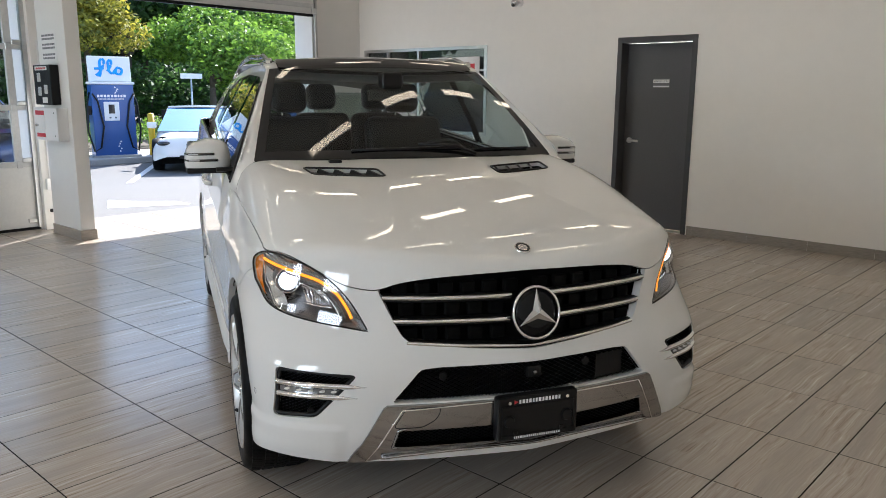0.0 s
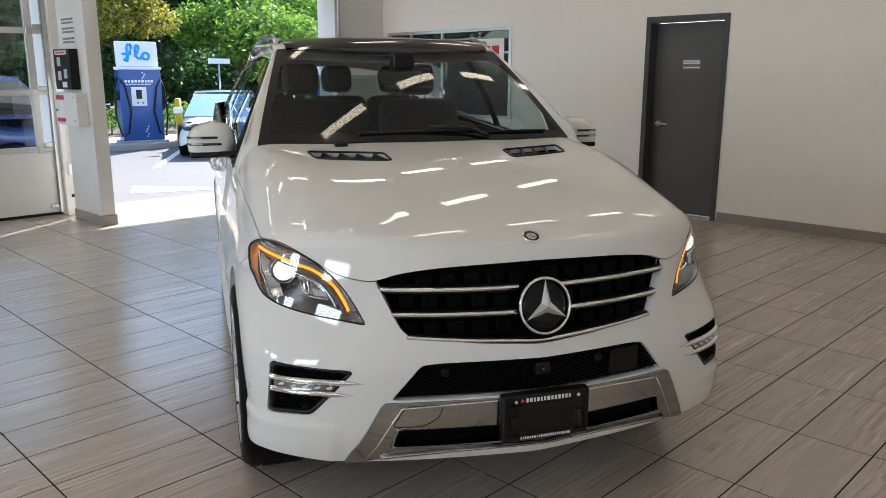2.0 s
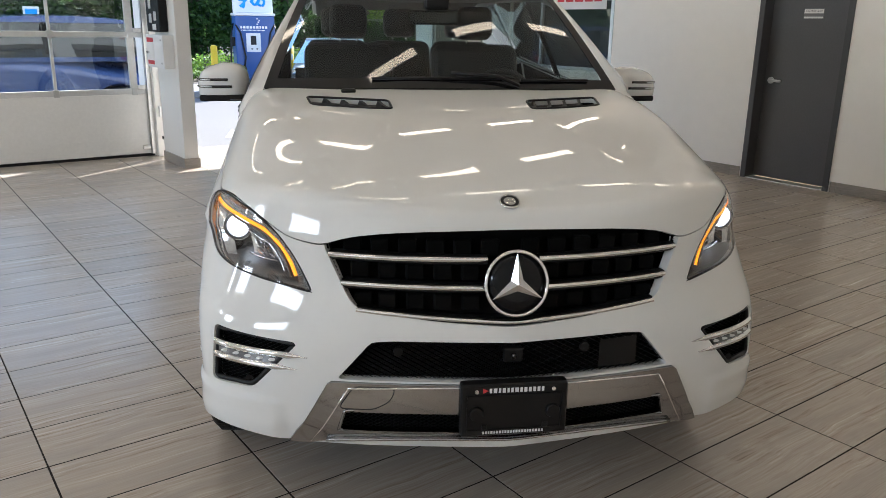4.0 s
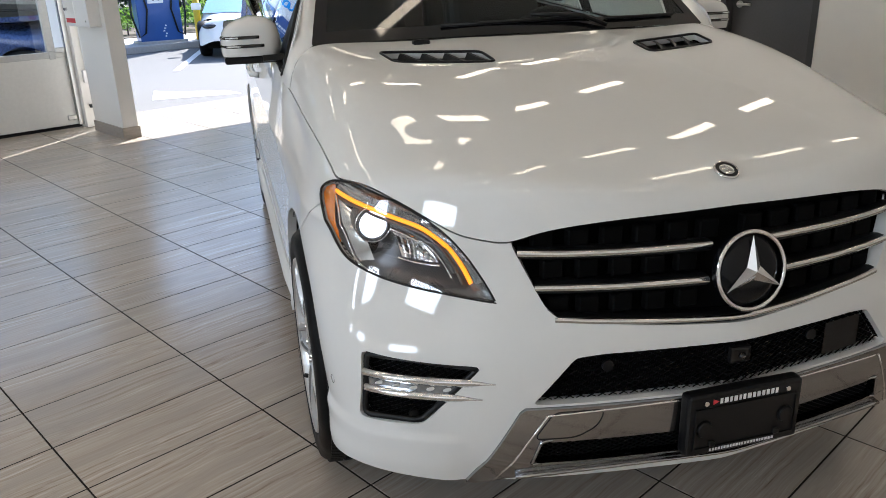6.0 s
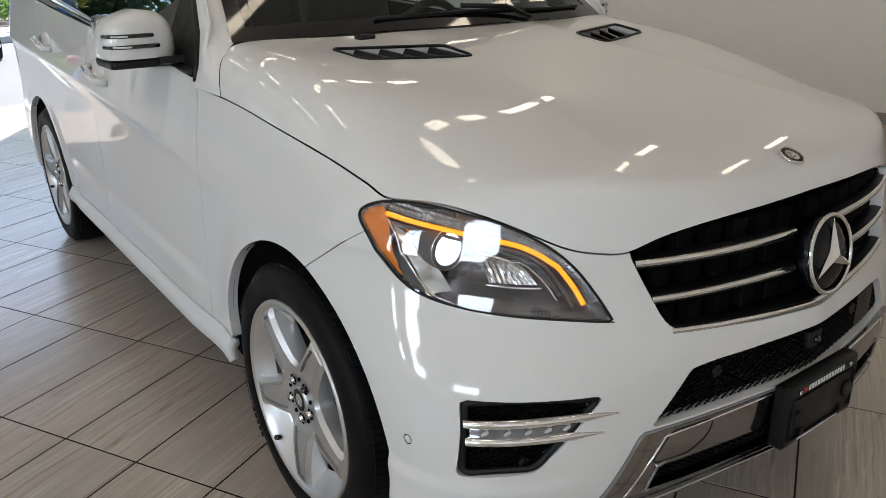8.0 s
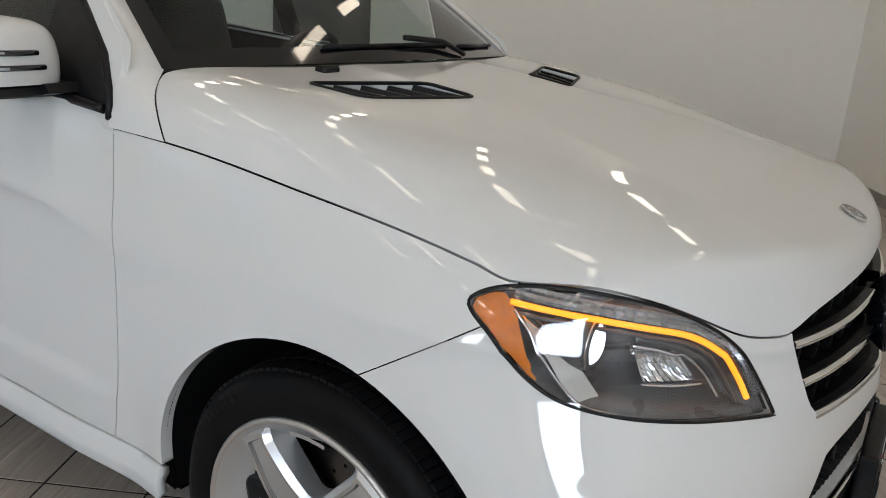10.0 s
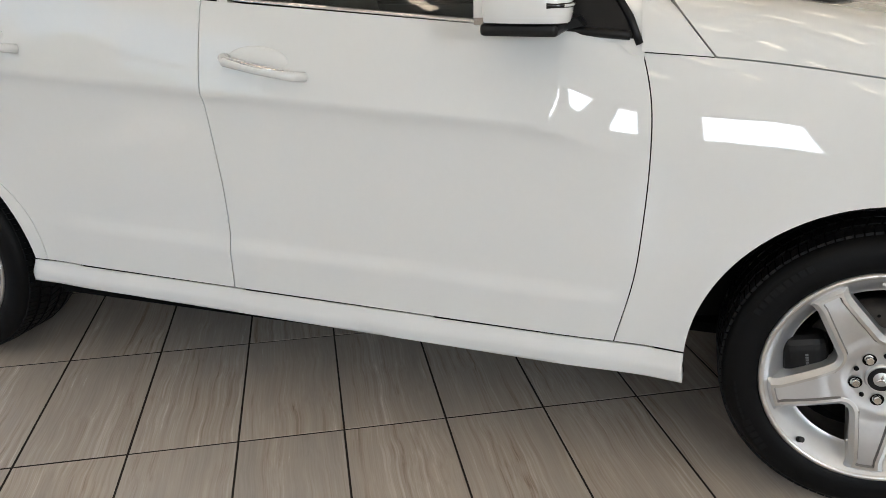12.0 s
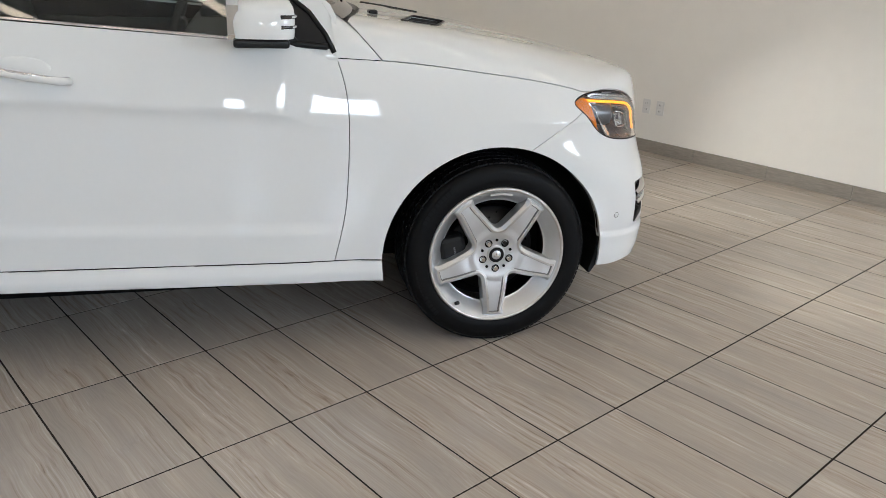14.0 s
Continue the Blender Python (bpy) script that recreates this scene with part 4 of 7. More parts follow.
        for ya in (axle0, axle1):
            r = wheel_r
            w = part("wheel", mesh_of("wheel", *lathe([(r * 0.62, 0.0), (r * 0.66, 0.02), (r * 0.93, 0.02), (r, -0.02), (r, -0.17), (r * 0.9, -0.2)], 32), TYRE), TYRE, t, "", Matrix.Translation((s * (width / 2 - 0.02), ya, r)) @ Matrix.Diagonal((s, 1, 1, 1)))
            rim = bmesh.new()
            for k in range(5):
                g = 2 * math.pi * k / 5 + 0.3
                for dg in (-0.14, 0.14):
                    rod((0.0, 0, 0), (0.0, r * 0.62 * math.cos(g + dg), r * 0.62 * math.sin(g + dg)), 0.028, 0.022, 6, rim)
            rod((-0.02, 0, 0), (0.015, 0, 0), 0.07, n=16, bm=rim)
            part("rim", rim, SATIN, w)
            part("wheel_well", rod((-0.08, 0, 0), (-0.07, 0, 0), r * 0.64, n=24), DARKSHELL, w)
    # front and rear glass and the roof skin
    w0, w1 = width * 0.45, width * 0.35
    for nm, ya, yb, mat in (("windscreen", cab0, cab0 + slope0, SKYGLASS if name == "white_sedan" else CARGLASS), ("rear_window", cab1, cab1 - slope1, CARGLASS)):
        sgn = 1 if nm == "windscreen" else -1
        g = [(x * (w0 + (w1 - w0) * v), ya + (yb - ya) * v - sgn * 0.10 * (1 - x * x), zb + (roof - 0.05 - zb) * v) for v in np.linspace(0, 1, 8) for x in np.linspace(-1, 1, 13)]
        f = [(i * 13 + j, i * 13 + j + 1, i * 13 + j + 14, i * 13 + j + 13) for i in range(7) for j in range(12)]
        part(nm, mesh_of(nm, g, f, mat), mat, t, "sloping glass")
    ya, yb = cab0 + slope0 - 0.02, cab1 - slope1 + 0.02
    g = [(x * width * 0.35, ya + (yb - ya) * u - 0.09 * (1 - x * x) * (1 - 2 * u), roof - 0.05 * abs(2 * u - 1) ** 2.2 + 0.02 * (1 - x * x)) for u in np.linspace(0, 1, 16) for x in np.linspace(-1, 1, 13)]
    f = [(i * 13 + j, i * 13 + j + 1, i * 13 + j + 14, i * 13 + j + 13) for i in range(15) for j in range(12)]
    part("roof", mesh_of("roof", g, f, GLOSSBLACK if name == "white_sedan" else paint), paint, t)
    part("grille", box(-width * 0.20, width * 0.20, -0.012, 0.05, 0.30, 0.37, 0.01), BLACKPL, t, "black lower intake")
    part("plate", box(-0.15, 0.15, -0.03, 0.0, 0.40, 0.53, 0.004, 1), BLACKPL, t, "dark plate holder")
    part("underbody", box(-width * 0.40, width * 0.40, 0.3, length - 0.3, 0.18, 0.30), DARKSHELL, t)
    return t


road_car("white_sedan", "white electric sedan with a black glass roof parked in a bay", PAINT, at(5.83, 12.09, G, -31), 4.7, 1.85, 0.82, 1.31, 0.42, 1.15, 4.3, 1.35, 1.35, 0.30, 0.335, 0.86, 3.72, light=GLOSSBLACK)
road_car("blue_suv", "dark blue sport utility car with black cladding in the lane", SUVBLUE, at(-2.45, 10.35, G, -90), 4.5, 1.85, 1.08, 1.66, 0.62, 1.15, 4.25, 0.85, 0.45, 0.35, 0.36, 0.90, 3.56, True)
road_car("grey_hatchback", "silver grey hatchback parked by the hedge", SILVERPAINT, at(1.7, 19.6, G, -38), 4.2, 1.76, 0.95, 1.50, 0.50, 0.95, 4.0, 1.0, 0.5, 0.3, 0.31, 0.82, 3.4)


# ---- plants ----
def leaf_cloud(rnd, blobs, count, size, flat=0.7):
    """Small bent leaf sprays scattered through uneven clumps."""
    V, F = [], []
    tot = sum(r ** 2 for *_, r in blobs)
    for cx, cy, cz, r in blobs:
        for _ in range(int(count * r * r / tot)):
            while True:
                p = Vector((rnd.uniform(-1, 1), rnd.uniform(-1, 1), rnd.uniform(-1, 1)))
                if 0.25 < p.length < 1:
                    break
            p = p * (p.length ** -0.4) * rnd.uniform(0.75, 1.08)
            c = Vector((cx, cy, cz)) + Vector((p.x * r, p.y * r, p.z * r * flat))
            q = Euler((rnd.uniform(-1.2, 1.2), rnd.uniform(-1.2, 1.2), rnd.uniform(0, 6.3))).to_matrix()
            s = size * rnd.uniform(0.6, 1.3)
            k = len(V)
            for x, y, z in ((0, -1, 0), (0.55, 0, 0.18), (0, 1, 0), (-0.55, 0, 0.18)):
                V.append(c + q @ Vector((x * s, y * s, z * s)))
            F += [(k, k + 1, k + 2), (k, k + 2, k + 3)]
    return V, F


def tree(a, b, h, spread, leaf, label, seed, count=7000, size=0.11, low=0.35):
    rnd = random.Random(seed)
    t = thing("tree", label, "tree", at(a, b, G))
    bm = bmesh.new()
    top = Vector((rnd.uniform(-0.3, 0.3), rnd.uniform(-0.3, 0.3), h * 0.72))
    fork = Vector((top.x * 0.3, top.y * 0.3, h * low))
    rod((0, 0, 0), fork, h * 0.030, h * 0.022, 10, bm)
    rod(fork, top, h * 0.021, h * 0.006, 8, bm)
    blobs = []
    for i in range(11):
        g = i * 2.4 + rnd.uniform(-0.4, 0.4)
        v = rnd.uniform(0.1, 1.0)
        start = fork.lerp(top, v * 0.8)
        reach = spread * (1.05 - 0.65 * v) * rnd.uniform(0.65, 1.0)
        end = start + Vector((math.cos(g) * reach, math.sin(g) * reach, h * rnd.uniform(0.06, 0.2)))
        rod(start, end, h * 0.011, h * 0.004, 6, bm)
        blobs.append((*end, spread * rnd.uniform(0.34, 0.55)))
        m = start.lerp(end, 0.55)
        blobs.append((m.x, m.y, m.z + 0.2, spread * rnd.uniform(0.25, 0.4)))
    blobs.append((top.x, top.y, top.z + h * 0.1, spread * 0.45))
    part("trunk", bm, BARK, t, "grey brown trunk with limbs")
    part("crown", mesh_of("crown", *leaf_cloud(rnd, blobs, count, size), leaf, False), leaf, t, "uneven leafy crown")


tree(13.2, 23.5, 5.0, 2.6, LEAFGREEN, "bright green broadleaf tree beyond the parking bays", 11, 15000, 0.10)
tree(16.8, 25.0, 5.4, 2.4, LEAFGREEN, "sunlit green broadleaf tree beyond the parking bays", 12, 10000, 0.10)
tree(8.6, 23.0, 6.0, 1.9, LEAFGOLD, "slender tree with leaves turning yellow", 13, 9000, 0.09)
for i, (a, b, h, s) in enumerate(((3.5, 30, 9, 3.6), (9.5, 31, 10, 4.0), (14.5, 33, 10, 4.2), (20, 33, 9, 3.4), (-3, 31, 8, 3.4), (-10, 30, 8, 3.5), (27, 37, 9, 3.6), (6.5, 37, 11, 4.4), (12.5, 39, 12, 4.6), (18.5, 39, 11, 4.6), (0.0, 36, 10, 4.2), (24, 41, 10, 4.2), (-7, 36, 10, 4.2))):
    tree(a, b, h, s, LEAFDARK, "dark green broadleaf tree in the far row", 20 + i, 8000, 0.22, 0.2)


def hedge(a, b, length, depth, h, seed, leaf=LEAFGREEN):
    rnd = random.Random(seed)
    blobs = [(x * 0.28, rnd.uniform(-0.15, 0.15) * depth, h * rnd.uniform(0.4, 0.62), h * rnd.uniform(0.45, 0.6)) for x in range(int(length / 0.28))]
    V, F = leaf_cloud(rnd, blobs, int(length * 650), 0.045 * max(1.0, h), 0.85)
    hd = thing("hedge", "clipped green hedge in a kerbed bed", "hedge", at(a, b, 0.02))
    part("leaves", mesh_of("leaves", V, F, leaf, False), leaf, hd)
    stems = bmesh.new()
    for x in range(int(length / 0.7)):
        rod((x * 0.7 + 0.2, 0, 0), (x * 0.7 + 0.25, 0.05, h * 0.7), 0.02, 0.008, 6, stems)
    part("stems", stems, BARK, hd)


hedge(-8.0, 18.2, 8.0, 0.8, 0.75, 31)
hedge(2.4, 18.2, 10.5, 0.8, 0.8, 32)
hedge(12.8, 18.6, 3.2, 0.9, 1.2, 33)
# dark row added to stand for the shade below the far trees
hedge(2.0, 28.5, 26.0, 1.6, 2.6, 34, LEAFDARK)
hedge(-22.0, 27.0, 24.0, 1.6, 2.0, 35, LEAFDARK)
solo("grass_verge", prism([(-40, 22), (60, 22), (60, 29), (-40, 29)], G, -0.07, "Z"), GRASS, "grass strip before the trees", "grass", ROOM, kind="structure")

# a bank of far woods, added as dark backing for the gaps between trees
rnd = random.Random(77)
wv, wf = [], []
for i in range(110):
    for j in range(12):
        h = 8.5 + 2.5 * noise.noise((i * 0.21, 3.0, 0)) + 1.2 * noise.noise((i * 0.7, 9.0, 0))
        wv.append((-45 + i, 50 + 2.2 * noise.noise((i * 0.6, j * 0.7, 2.0)) + 0.25 * j, h * j / 11))
wf = [(i * 12 + j, (i + 1) * 12 + j, (i + 1) * 12 + j + 1, i * 12 + j + 1) for i in range(109) for j in range(11)]
woods = tagged(part("far_woods", mesh_of("far_woods", wv, wf, LEAFDARK, False), LEAFDARK, None, "", ROOM), "dark green bank of far trees", "woods", "", "stuff")
blobs = [(-45 + rnd.uniform(0, 110), 49 + rnd.uniform(-1, 1), rnd.uniform(0.5, 9), rnd.uniform(0.8, 1.6)) for _ in range(260)]
tagged(part("far_leaves", mesh_of("far_leaves", *leaf_cloud(rnd, blobs, 26000, 0.30), LEAFDARK, False), LEAFDARK, None, "", ROOM), "dark leaves of the far trees", "leaves", "", "stuff")

# road signs
ps = thing("parking_sign", "blue accessible parking sign on a steel post", "sign", at(1.35, 17.3, 0.02))
part("post", rod((0, 0, 0), (0, 0, 1.75), 0.025), ALU, ps)
part("board", box(-0.16, 0.16, -0.035, -0.028, 1.35, 1.75, 0.01, 1), WHITEPL, ps)
part("blue_field", box(-0.12, 0.12, -0.038, -0.035, 1.45, 1.70), SIGNBLUE, ps)
tube_part("symbol", [(0.04 * math.cos(i * 0.5) - 0.01, -0.04, 1.55 + 0.04 * math.sin(i * 0.5)) for i in range(10)], 0.008, WHITEINK, ps, n=6)
st = thing("street_sign", "white street sign on a steel post, print unreadable", "sign", at(10.6, 20.5, 0.04))
part("post", rod((0, 0, 0), (0, 0, 2.0), 0.03), ALU, st)
part("board", box(-0.38, 0.38, -0.04, -0.03, 1.86, 2.02, 0.006, 1), WHITEPL, st)

# a far office block
off = thing("office_building", "blue grey office block with pale bands behind the trees", "building", at(43, 62, 0, -25))
part("wall", box(-3, 27, 0, 10, 0, 16), FACADE, off)
for k in range(5):
    z = 1.2 + k * 3.1
    part("floor_band", box(-3.1, 27.1, -0.15, 0.0, z + 1.9, z + 3.0), FACADEPALE, off)
    for i in range(12):
        w = part("window", box(-2.6 + i * 2.45, -0.7 + i * 2.45, -0.06, 0.02, z + 0.1, z + 1.9), FACADEGLASS, off)
part("pier", box(4.2, 5.8, -0.5, 0, 0, 16.4), FACADEPALE, off)
part("roof", box(-3.3, 27.3, -0.3, 10.3, 16, 16.4), FACADEPALE, off)
low = thing("shop_building", "low grey shop building across the street", "building", at(-6, 40, 0, 0))
part("wall", box(-14, 10, 0, 8, 0, 4.6), FACADE, low)
part("parapet", box(-14.2, 10.2, -0.2, 8.2, 4.6, 5.3), FACADEPALE, low)
for i in range(7):
    part("shop_window", box(-13 + i * 3.3, -10.6 + i * 3.3, -0.06, 0.05, 0.5, 3.2), FACADEGLASS, low)


# ---- the white sport utility car ----
def field_normal(P):
    e = 0.003
    g = np.stack([body(*(P + d).T) - body(*(P - d).T) for d in np.eye(3) * e], 1)
    return g / np.maximum(np.linalg.norm(g, axis=1, keepdims=True), 1e-9)


def march(O, D, far):
    """Where rays from inside leave the body."""
    lo, hi = np.zeros(len(O)), np.full(len(O), far)
    for _ in range(34):
        mid = (lo + hi) / 2
        ins = body(*(O + D * mid[:, None]).T) < 0
        lo, hi = np.where(ins, mid, lo), np.where(ins, hi, mid)
    return O + D * ((lo + hi) / 2)[:, None]


def body_grid():
    """One half of the outer skin, from the nose round to the tail, from the sill up to the hood's middle."""
    st = []
    for g in np.linspace(0, 90, 104)[:-1]:
        st.append((-0.15, -math.sin(radians(g)), -math.cos(radians(g))))
    for y in np.concatenate([np.arange(-0.15, 0.7, 0.0125), np.arange(0.7, 3.3, 0.02)]):
        st.append((y, -1.0, 0.0))
    for g in np.linspace(0, 88, 40):
        st.append((3.3, -math.cos(radians(g)), math.sin(radians(g))))
    zs = np.linspace(0.215, 0.87, 62)
    O, D = [], []
    for y0, dx, dy in st:
        sh = crease_z(y0) - 0.87
        for z in zs:
            O.append((0, y0, z + sh * float(smooth(0.45, 0.87, z))))
            D.append((dx, dy, 0))
        for k in np.linspace(0, 1, 22)[1:]:
            O.append((0, y0, 0.87 + sh))
            D.append((dx * 0.95, dy * 0.95, 0.30 * k))
        for k in np.linspace(0, 1, 62)[1:]:
            O.append((0, y0, 0.87 + sh))
            D.append((dx * 0.95 * (1 - k), dy * 0.95 * (1 - k), 0.30))
    O, D = np.array(O), np.array(D, float)
    D /= np.linalg.norm(D, axis=1, keepdims=True)
    V = march(O, D, 2.0)
    n = len(zs) + 21 + 61
    F = [(i * n + j, i * n + j + 1, (i + 1) * n + j + 1, (i + 1) * n + j) for i in range(len(st) - 1) for j in range(n - 1)]
    return V, F


def sweep(V):
    """The angle round the nose and arc length along it."""
    V = np.asarray(V)
    g = np.degrees(np.arctan2(-V[:, 0], -(V[:, 1] + 0.15)))
    return np.stack([g * 0.0157, V[:, 2]], 1)


def hood_seam(V):
    g = np.degrees(np.arctan2(np.abs(V[:, 0]), -(V[:, 1] + 0.15)))
    fr = spline([0, 18, 34, 40, 43.5, 47, 51, 55.9, 62.6, 70.7, 77.5, 84], [0.935, 0.931, 0.917, 0.900, 0.886, 0.888, 0.898, 0.925, 0.960, 0.976, 0.972, 0.985], g)
    sd = spline([-0.36, -0.20, -0.07, 0.1, 0.25, 0.44, 0.6], [0.970, 1.003, 1.024, 1.046, 1.065, 1.082, 1.09], V[:, 1])
    w = smooth(-0.36, -0.28, V[:, 1])
    return V[:, 2] - (fr * (1 - w) + sd * w)


def flange(V, F, depth, mirror):
    """Turns the open edges of a skin inward, so that it has thickness."""
    count = {}
    for f in F:
        for a, b in zip(f, (*f[1:], f[0])):
            count.setdefault((min(a, b), max(a, b)), []).append((a, b))
    N = field_normal(V) if len(V) else V
    V2, F2, made = [tuple(v) for v in V], list(F), {}
    N2 = [tuple(n) for n in N]

    def twin(i, k):
        if (i, k) not in made:
            made[(i, k)] = len(V2)
            V2.append(tuple(V[i] - N[i] * depth * k))
            N2.append((0, 0, 0))
        return made[(i, k)]
    for e, us in count.items():
        if len(us) == 1 and not (abs(V[e[0]][0]) < 1e-4 and abs(V[e[1]][0]) < 1e-4):
            a, b = us[0]
            F2.append((twin(b, 0), twin(a, 0), twin(a, 1), twin(b, 1)))
    return np.array(V2), F2, np.array(N2)


def skin(name, V, F, mat, parent, label="", depth=0.014, both=False, mirror=1, off=0.0):
    """A body panel from a cut piece of skin; both: with its mirror half in one mesh."""
    V = np.asarray(V)
    if off:
        V = V + field_normal(V) * off
    Vf, Ff, Nf = flange(V, F, depth, mirror)
    M = np.array([-1.0, 1, 1])
    if both:
        k = len(Vf)
        Ff = list(Ff) + [tuple(i + k for i in f[::-1]) for f in Ff]
        Vf, Nf = np.concatenate([Vf, Vf * M]), np.concatenate([Nf, Nf * M])
    elif mirror < 0:
        Vf, Nf, Ff = Vf * M, Nf * M, [f[::-1] for f in Ff]
    return part(name, mesh_of(name, Vf, Ff, mat, True, Nf), mat, parent, label)


def nose_point(x, z, off=0.0):
    """The skin's point at a place of the front view, moved out along its normal."""
    x, z = np.broadcast_arrays(np.asarray(x, float), np.asarray(z, float))
    sh = x.shape
    x, z = x.ravel(), z.ravel()
    O = np.stack([x, np.full(len(x), -0.05), z], 1)
    P = march(O, np.tile([0.0, -1, 0], (len(x), 1)), 1.4)
    P = P + field_normal(P) * off
    return P.reshape(*sh, 3)


def corner_point(g, z, off=0.0, side=-1):
    g, z = np.broadcast_arrays(np.radians(np.asarray(g, float)), np.asarray(z, float))
    O = np.stack([0 * g, 0 * g - 0.15, z], 1)
    D = np.stack([-np.sin(g), -np.cos(g), 0 * g], 1)
    P = march(O, D, 1.8)
    P = P + field_normal(P) * off
    P[:, 0] *= -side
    return P


def patch(name, us, vs, fn, mat, parent, label="", thick=0.0, close=False):
    """A bent sheet from a grid of parameters."""
    P = fn(*np.meshgrid(us, vs, indexing="ij"))
    nu, nv = len(us), len(vs)
    V = P.reshape(-1, 3)
    F = [(i * nv + j, (i + 1) * nv + j, (i + 1) * nv + j + 1, i * nv + j + 1) for i in range(nu - 1) for j in range(nv - 1)]
    ob = part(name, mesh_of(name, V, F, mat), mat, parent, label)
    if thick:
        md = ob.modifiers.new("thickness", "SOLIDIFY")
        md.thickness, md.offset = thick, 0
    return ob


# where the car stands and its size along each axis
CAR = Matrix(((0.9703, 0.0034, 0, -0.0157), (-0.0034, 0.991, 0, -0.0093), (0, 0, 1.003, 0), (0, 0, 0, 1)))
suv = thing("sport_utility_car", "glossy white sport utility car, lamps lit, parked on the tiles", "car", CAR)
SKIN_V, SKIN_F = body_grid()
HL = outline_of([(g * 0.0157, z) for g, z in ((81.2, 0.937), (78.0, 0.964), (70.7, 0.972), (62.6, 0.956), (55.9, 0.92), (51.3, 0.874), (47.5, 0.808), (44.7, 0.750), (51.3, 0.762), (58.9, 0.773), (65.2, 0.784), (70.8, 0.802), (74.5, 0.833), (78.4, 0.894))], steps=8, sharp=(7,))
GR = rounded([(-0.512, 0.924), (-0.30, 0.948), (0.0, 0.955), (0.30, 0.948), (0.512, 0.924), (0.536, 0.888), (0.452, 0.712), (0.20, 0.683), (0.0, 0.669), (-0.20, 0.683), (-0.452, 0.712), (-0.536, 0.888)], 0.045)
LG = rounded([(-0.505, 0.498), (-0.405, 0.612), (-0.34, 0.618), (0.34, 0.618), (0.405, 0.612), (0.505, 0.498)], 0.012)
CH = np.array([(-0.527, 0.491), (0.527, 0.491), (0.652, 0.262), (0.545, 0.283), (0.30, 0.305), (-0.30, 0.305), (-0.545, 0.283), (-0.652, 0.262)])
SLOT = rounded([(-0.478, 0.402), (-0.498, 0.338), (0.498, 0.338), (0.478, 0.402)], 0.008)
FOG = rounded([(-0.868, 0.606), (-0.612, 0.597), (-0.695, 0.508), (-0.752, 0.446), (-0.884, 0.436)], 0.014)


def door_front(z):
    return spline([0.2, 0.37, 0.55, 0.68, 0.895, 1.0, 1.11, 1.3], [0.65, 0.62, 0.582, 0.571, 0.567, 0.578, 0.612, 0.70], z)


def door_mid(z):
    return spline([0.2, 0.39, 0.66, 0.98, 1.3], [1.750, 1.738, 1.735, 1.768, 1.75], z)


def sill_z(y):
    return 0.366 + 0.018 * (y - 0.45)


def clear_of(V, F, poly, flat, gap=0.0):
    return cut(V, F, gap - inside(flat(V), poly))


def frontal(V):
    V = np.asarray(V)
    return np.stack([V[:, 0], np.where(V[:, 1] < 0.2, V[:, 2], 99.0)], 1)


def nosewise(V):
    V = np.asarray(V)
    q = sweep(V)
    q[V[:, 1] > 0.2, 1] = 99.0
    return q


# hood
V, F = cut(SKIN_V, SKIN_F, hood_seam(SKIN_V) - 0.0018)
V, F = cut(V, F, 0.432 + 0.118 * (V[:, 0] / 0.785) ** 2 - V[:, 1])
V, F = cut(V, F, np.where(np.abs(V[:, 0]) > 0.70, 0.441 + 0.92 * (V[:, 2] - 1.082) - V[:, 1], 1.0))
VENT = rounded([(-0.60, 0.330), (-0.278, 0.222), (-0.272, 0.080), (-0.578, 0.182)], 0.03)
vent_cut = inside(V[:, :2], VENT)
V, F = cut(V, F, -vent_cut)
hood = skin("hood", V, F, PAINT, suv, both=True, depth=0.02)

# everything below the hood
V, F = cut(SKIN_V, SKIN_F, np.where(SKIN_V[:, 1] < 0.62, -hood_seam(SKIN_V) - 0.0018, 1.0))
V, F = cut(V, F, belt_z(V[:, 1]) + 0.004 - V[:, 2])
V, F = cut(V, F, np.where(V[:, 1] > 0.45, np.abs(V[:, 0]) - 0.84, 1.0))
for ya in (0.0, 2.915):
    V, F = cut(V, F, np.hypot((V[:, 1] - ya - 0.004) * 0.968, V[:, 2] - 0.358) - 0.427)
q = sweep(V)
low = np.where(V[:, 1] < -0.2, 0.287 - 0.02 * smooth(0.9, 0.6, np.abs(V[:, 0])), np.where(V[:, 1] < 2.7, 0.294 + 0.022 * (V[:, 1] - 0.45), 0.325))
V, F = cut(V, F, V[:, 2] - low)
HEAD_V, HEAD_F = cut(V, F, inside(nosewise(V), HL) - 0.002)
V, F = clear_of(V, F, HL, nosewise, -0.0025)
for poly in (GR, LG, FOG):
    V, F = clear_of(V, F, poly, frontal)
TRIM_V, TRIM_F = cut(V, F, inside(frontal(V), CH))
TRIM_V, TRIM_F = clear_of(TRIM_V, TRIM_F, SLOT, frontal)
V, F = clear_of(V, F, CH, frontal, -0.001)
# black sheet added behind the panels, so that the gaps show dark
skin("inner_shell", V - field_normal(V) * 0.016, F, DARKSHELL, suv, "dark inner shell", both=True)
seam = ((V[:, 1] + 0.124) * -0.541 + (V[:, 2] - 0.777) * -0.841)
Vb, Fb = cut(V, F, np.where(V[:, 1] < 0.1, seam - 0.0012, -1.0))
bumper = skin("front_bumper", Vb, Fb, PAINT, suv, both=True, depth=0.035)
Vr, Fr = cut(V, F, np.where(V[:, 1] < 0.1, -seam - 0.0012, 1.0))
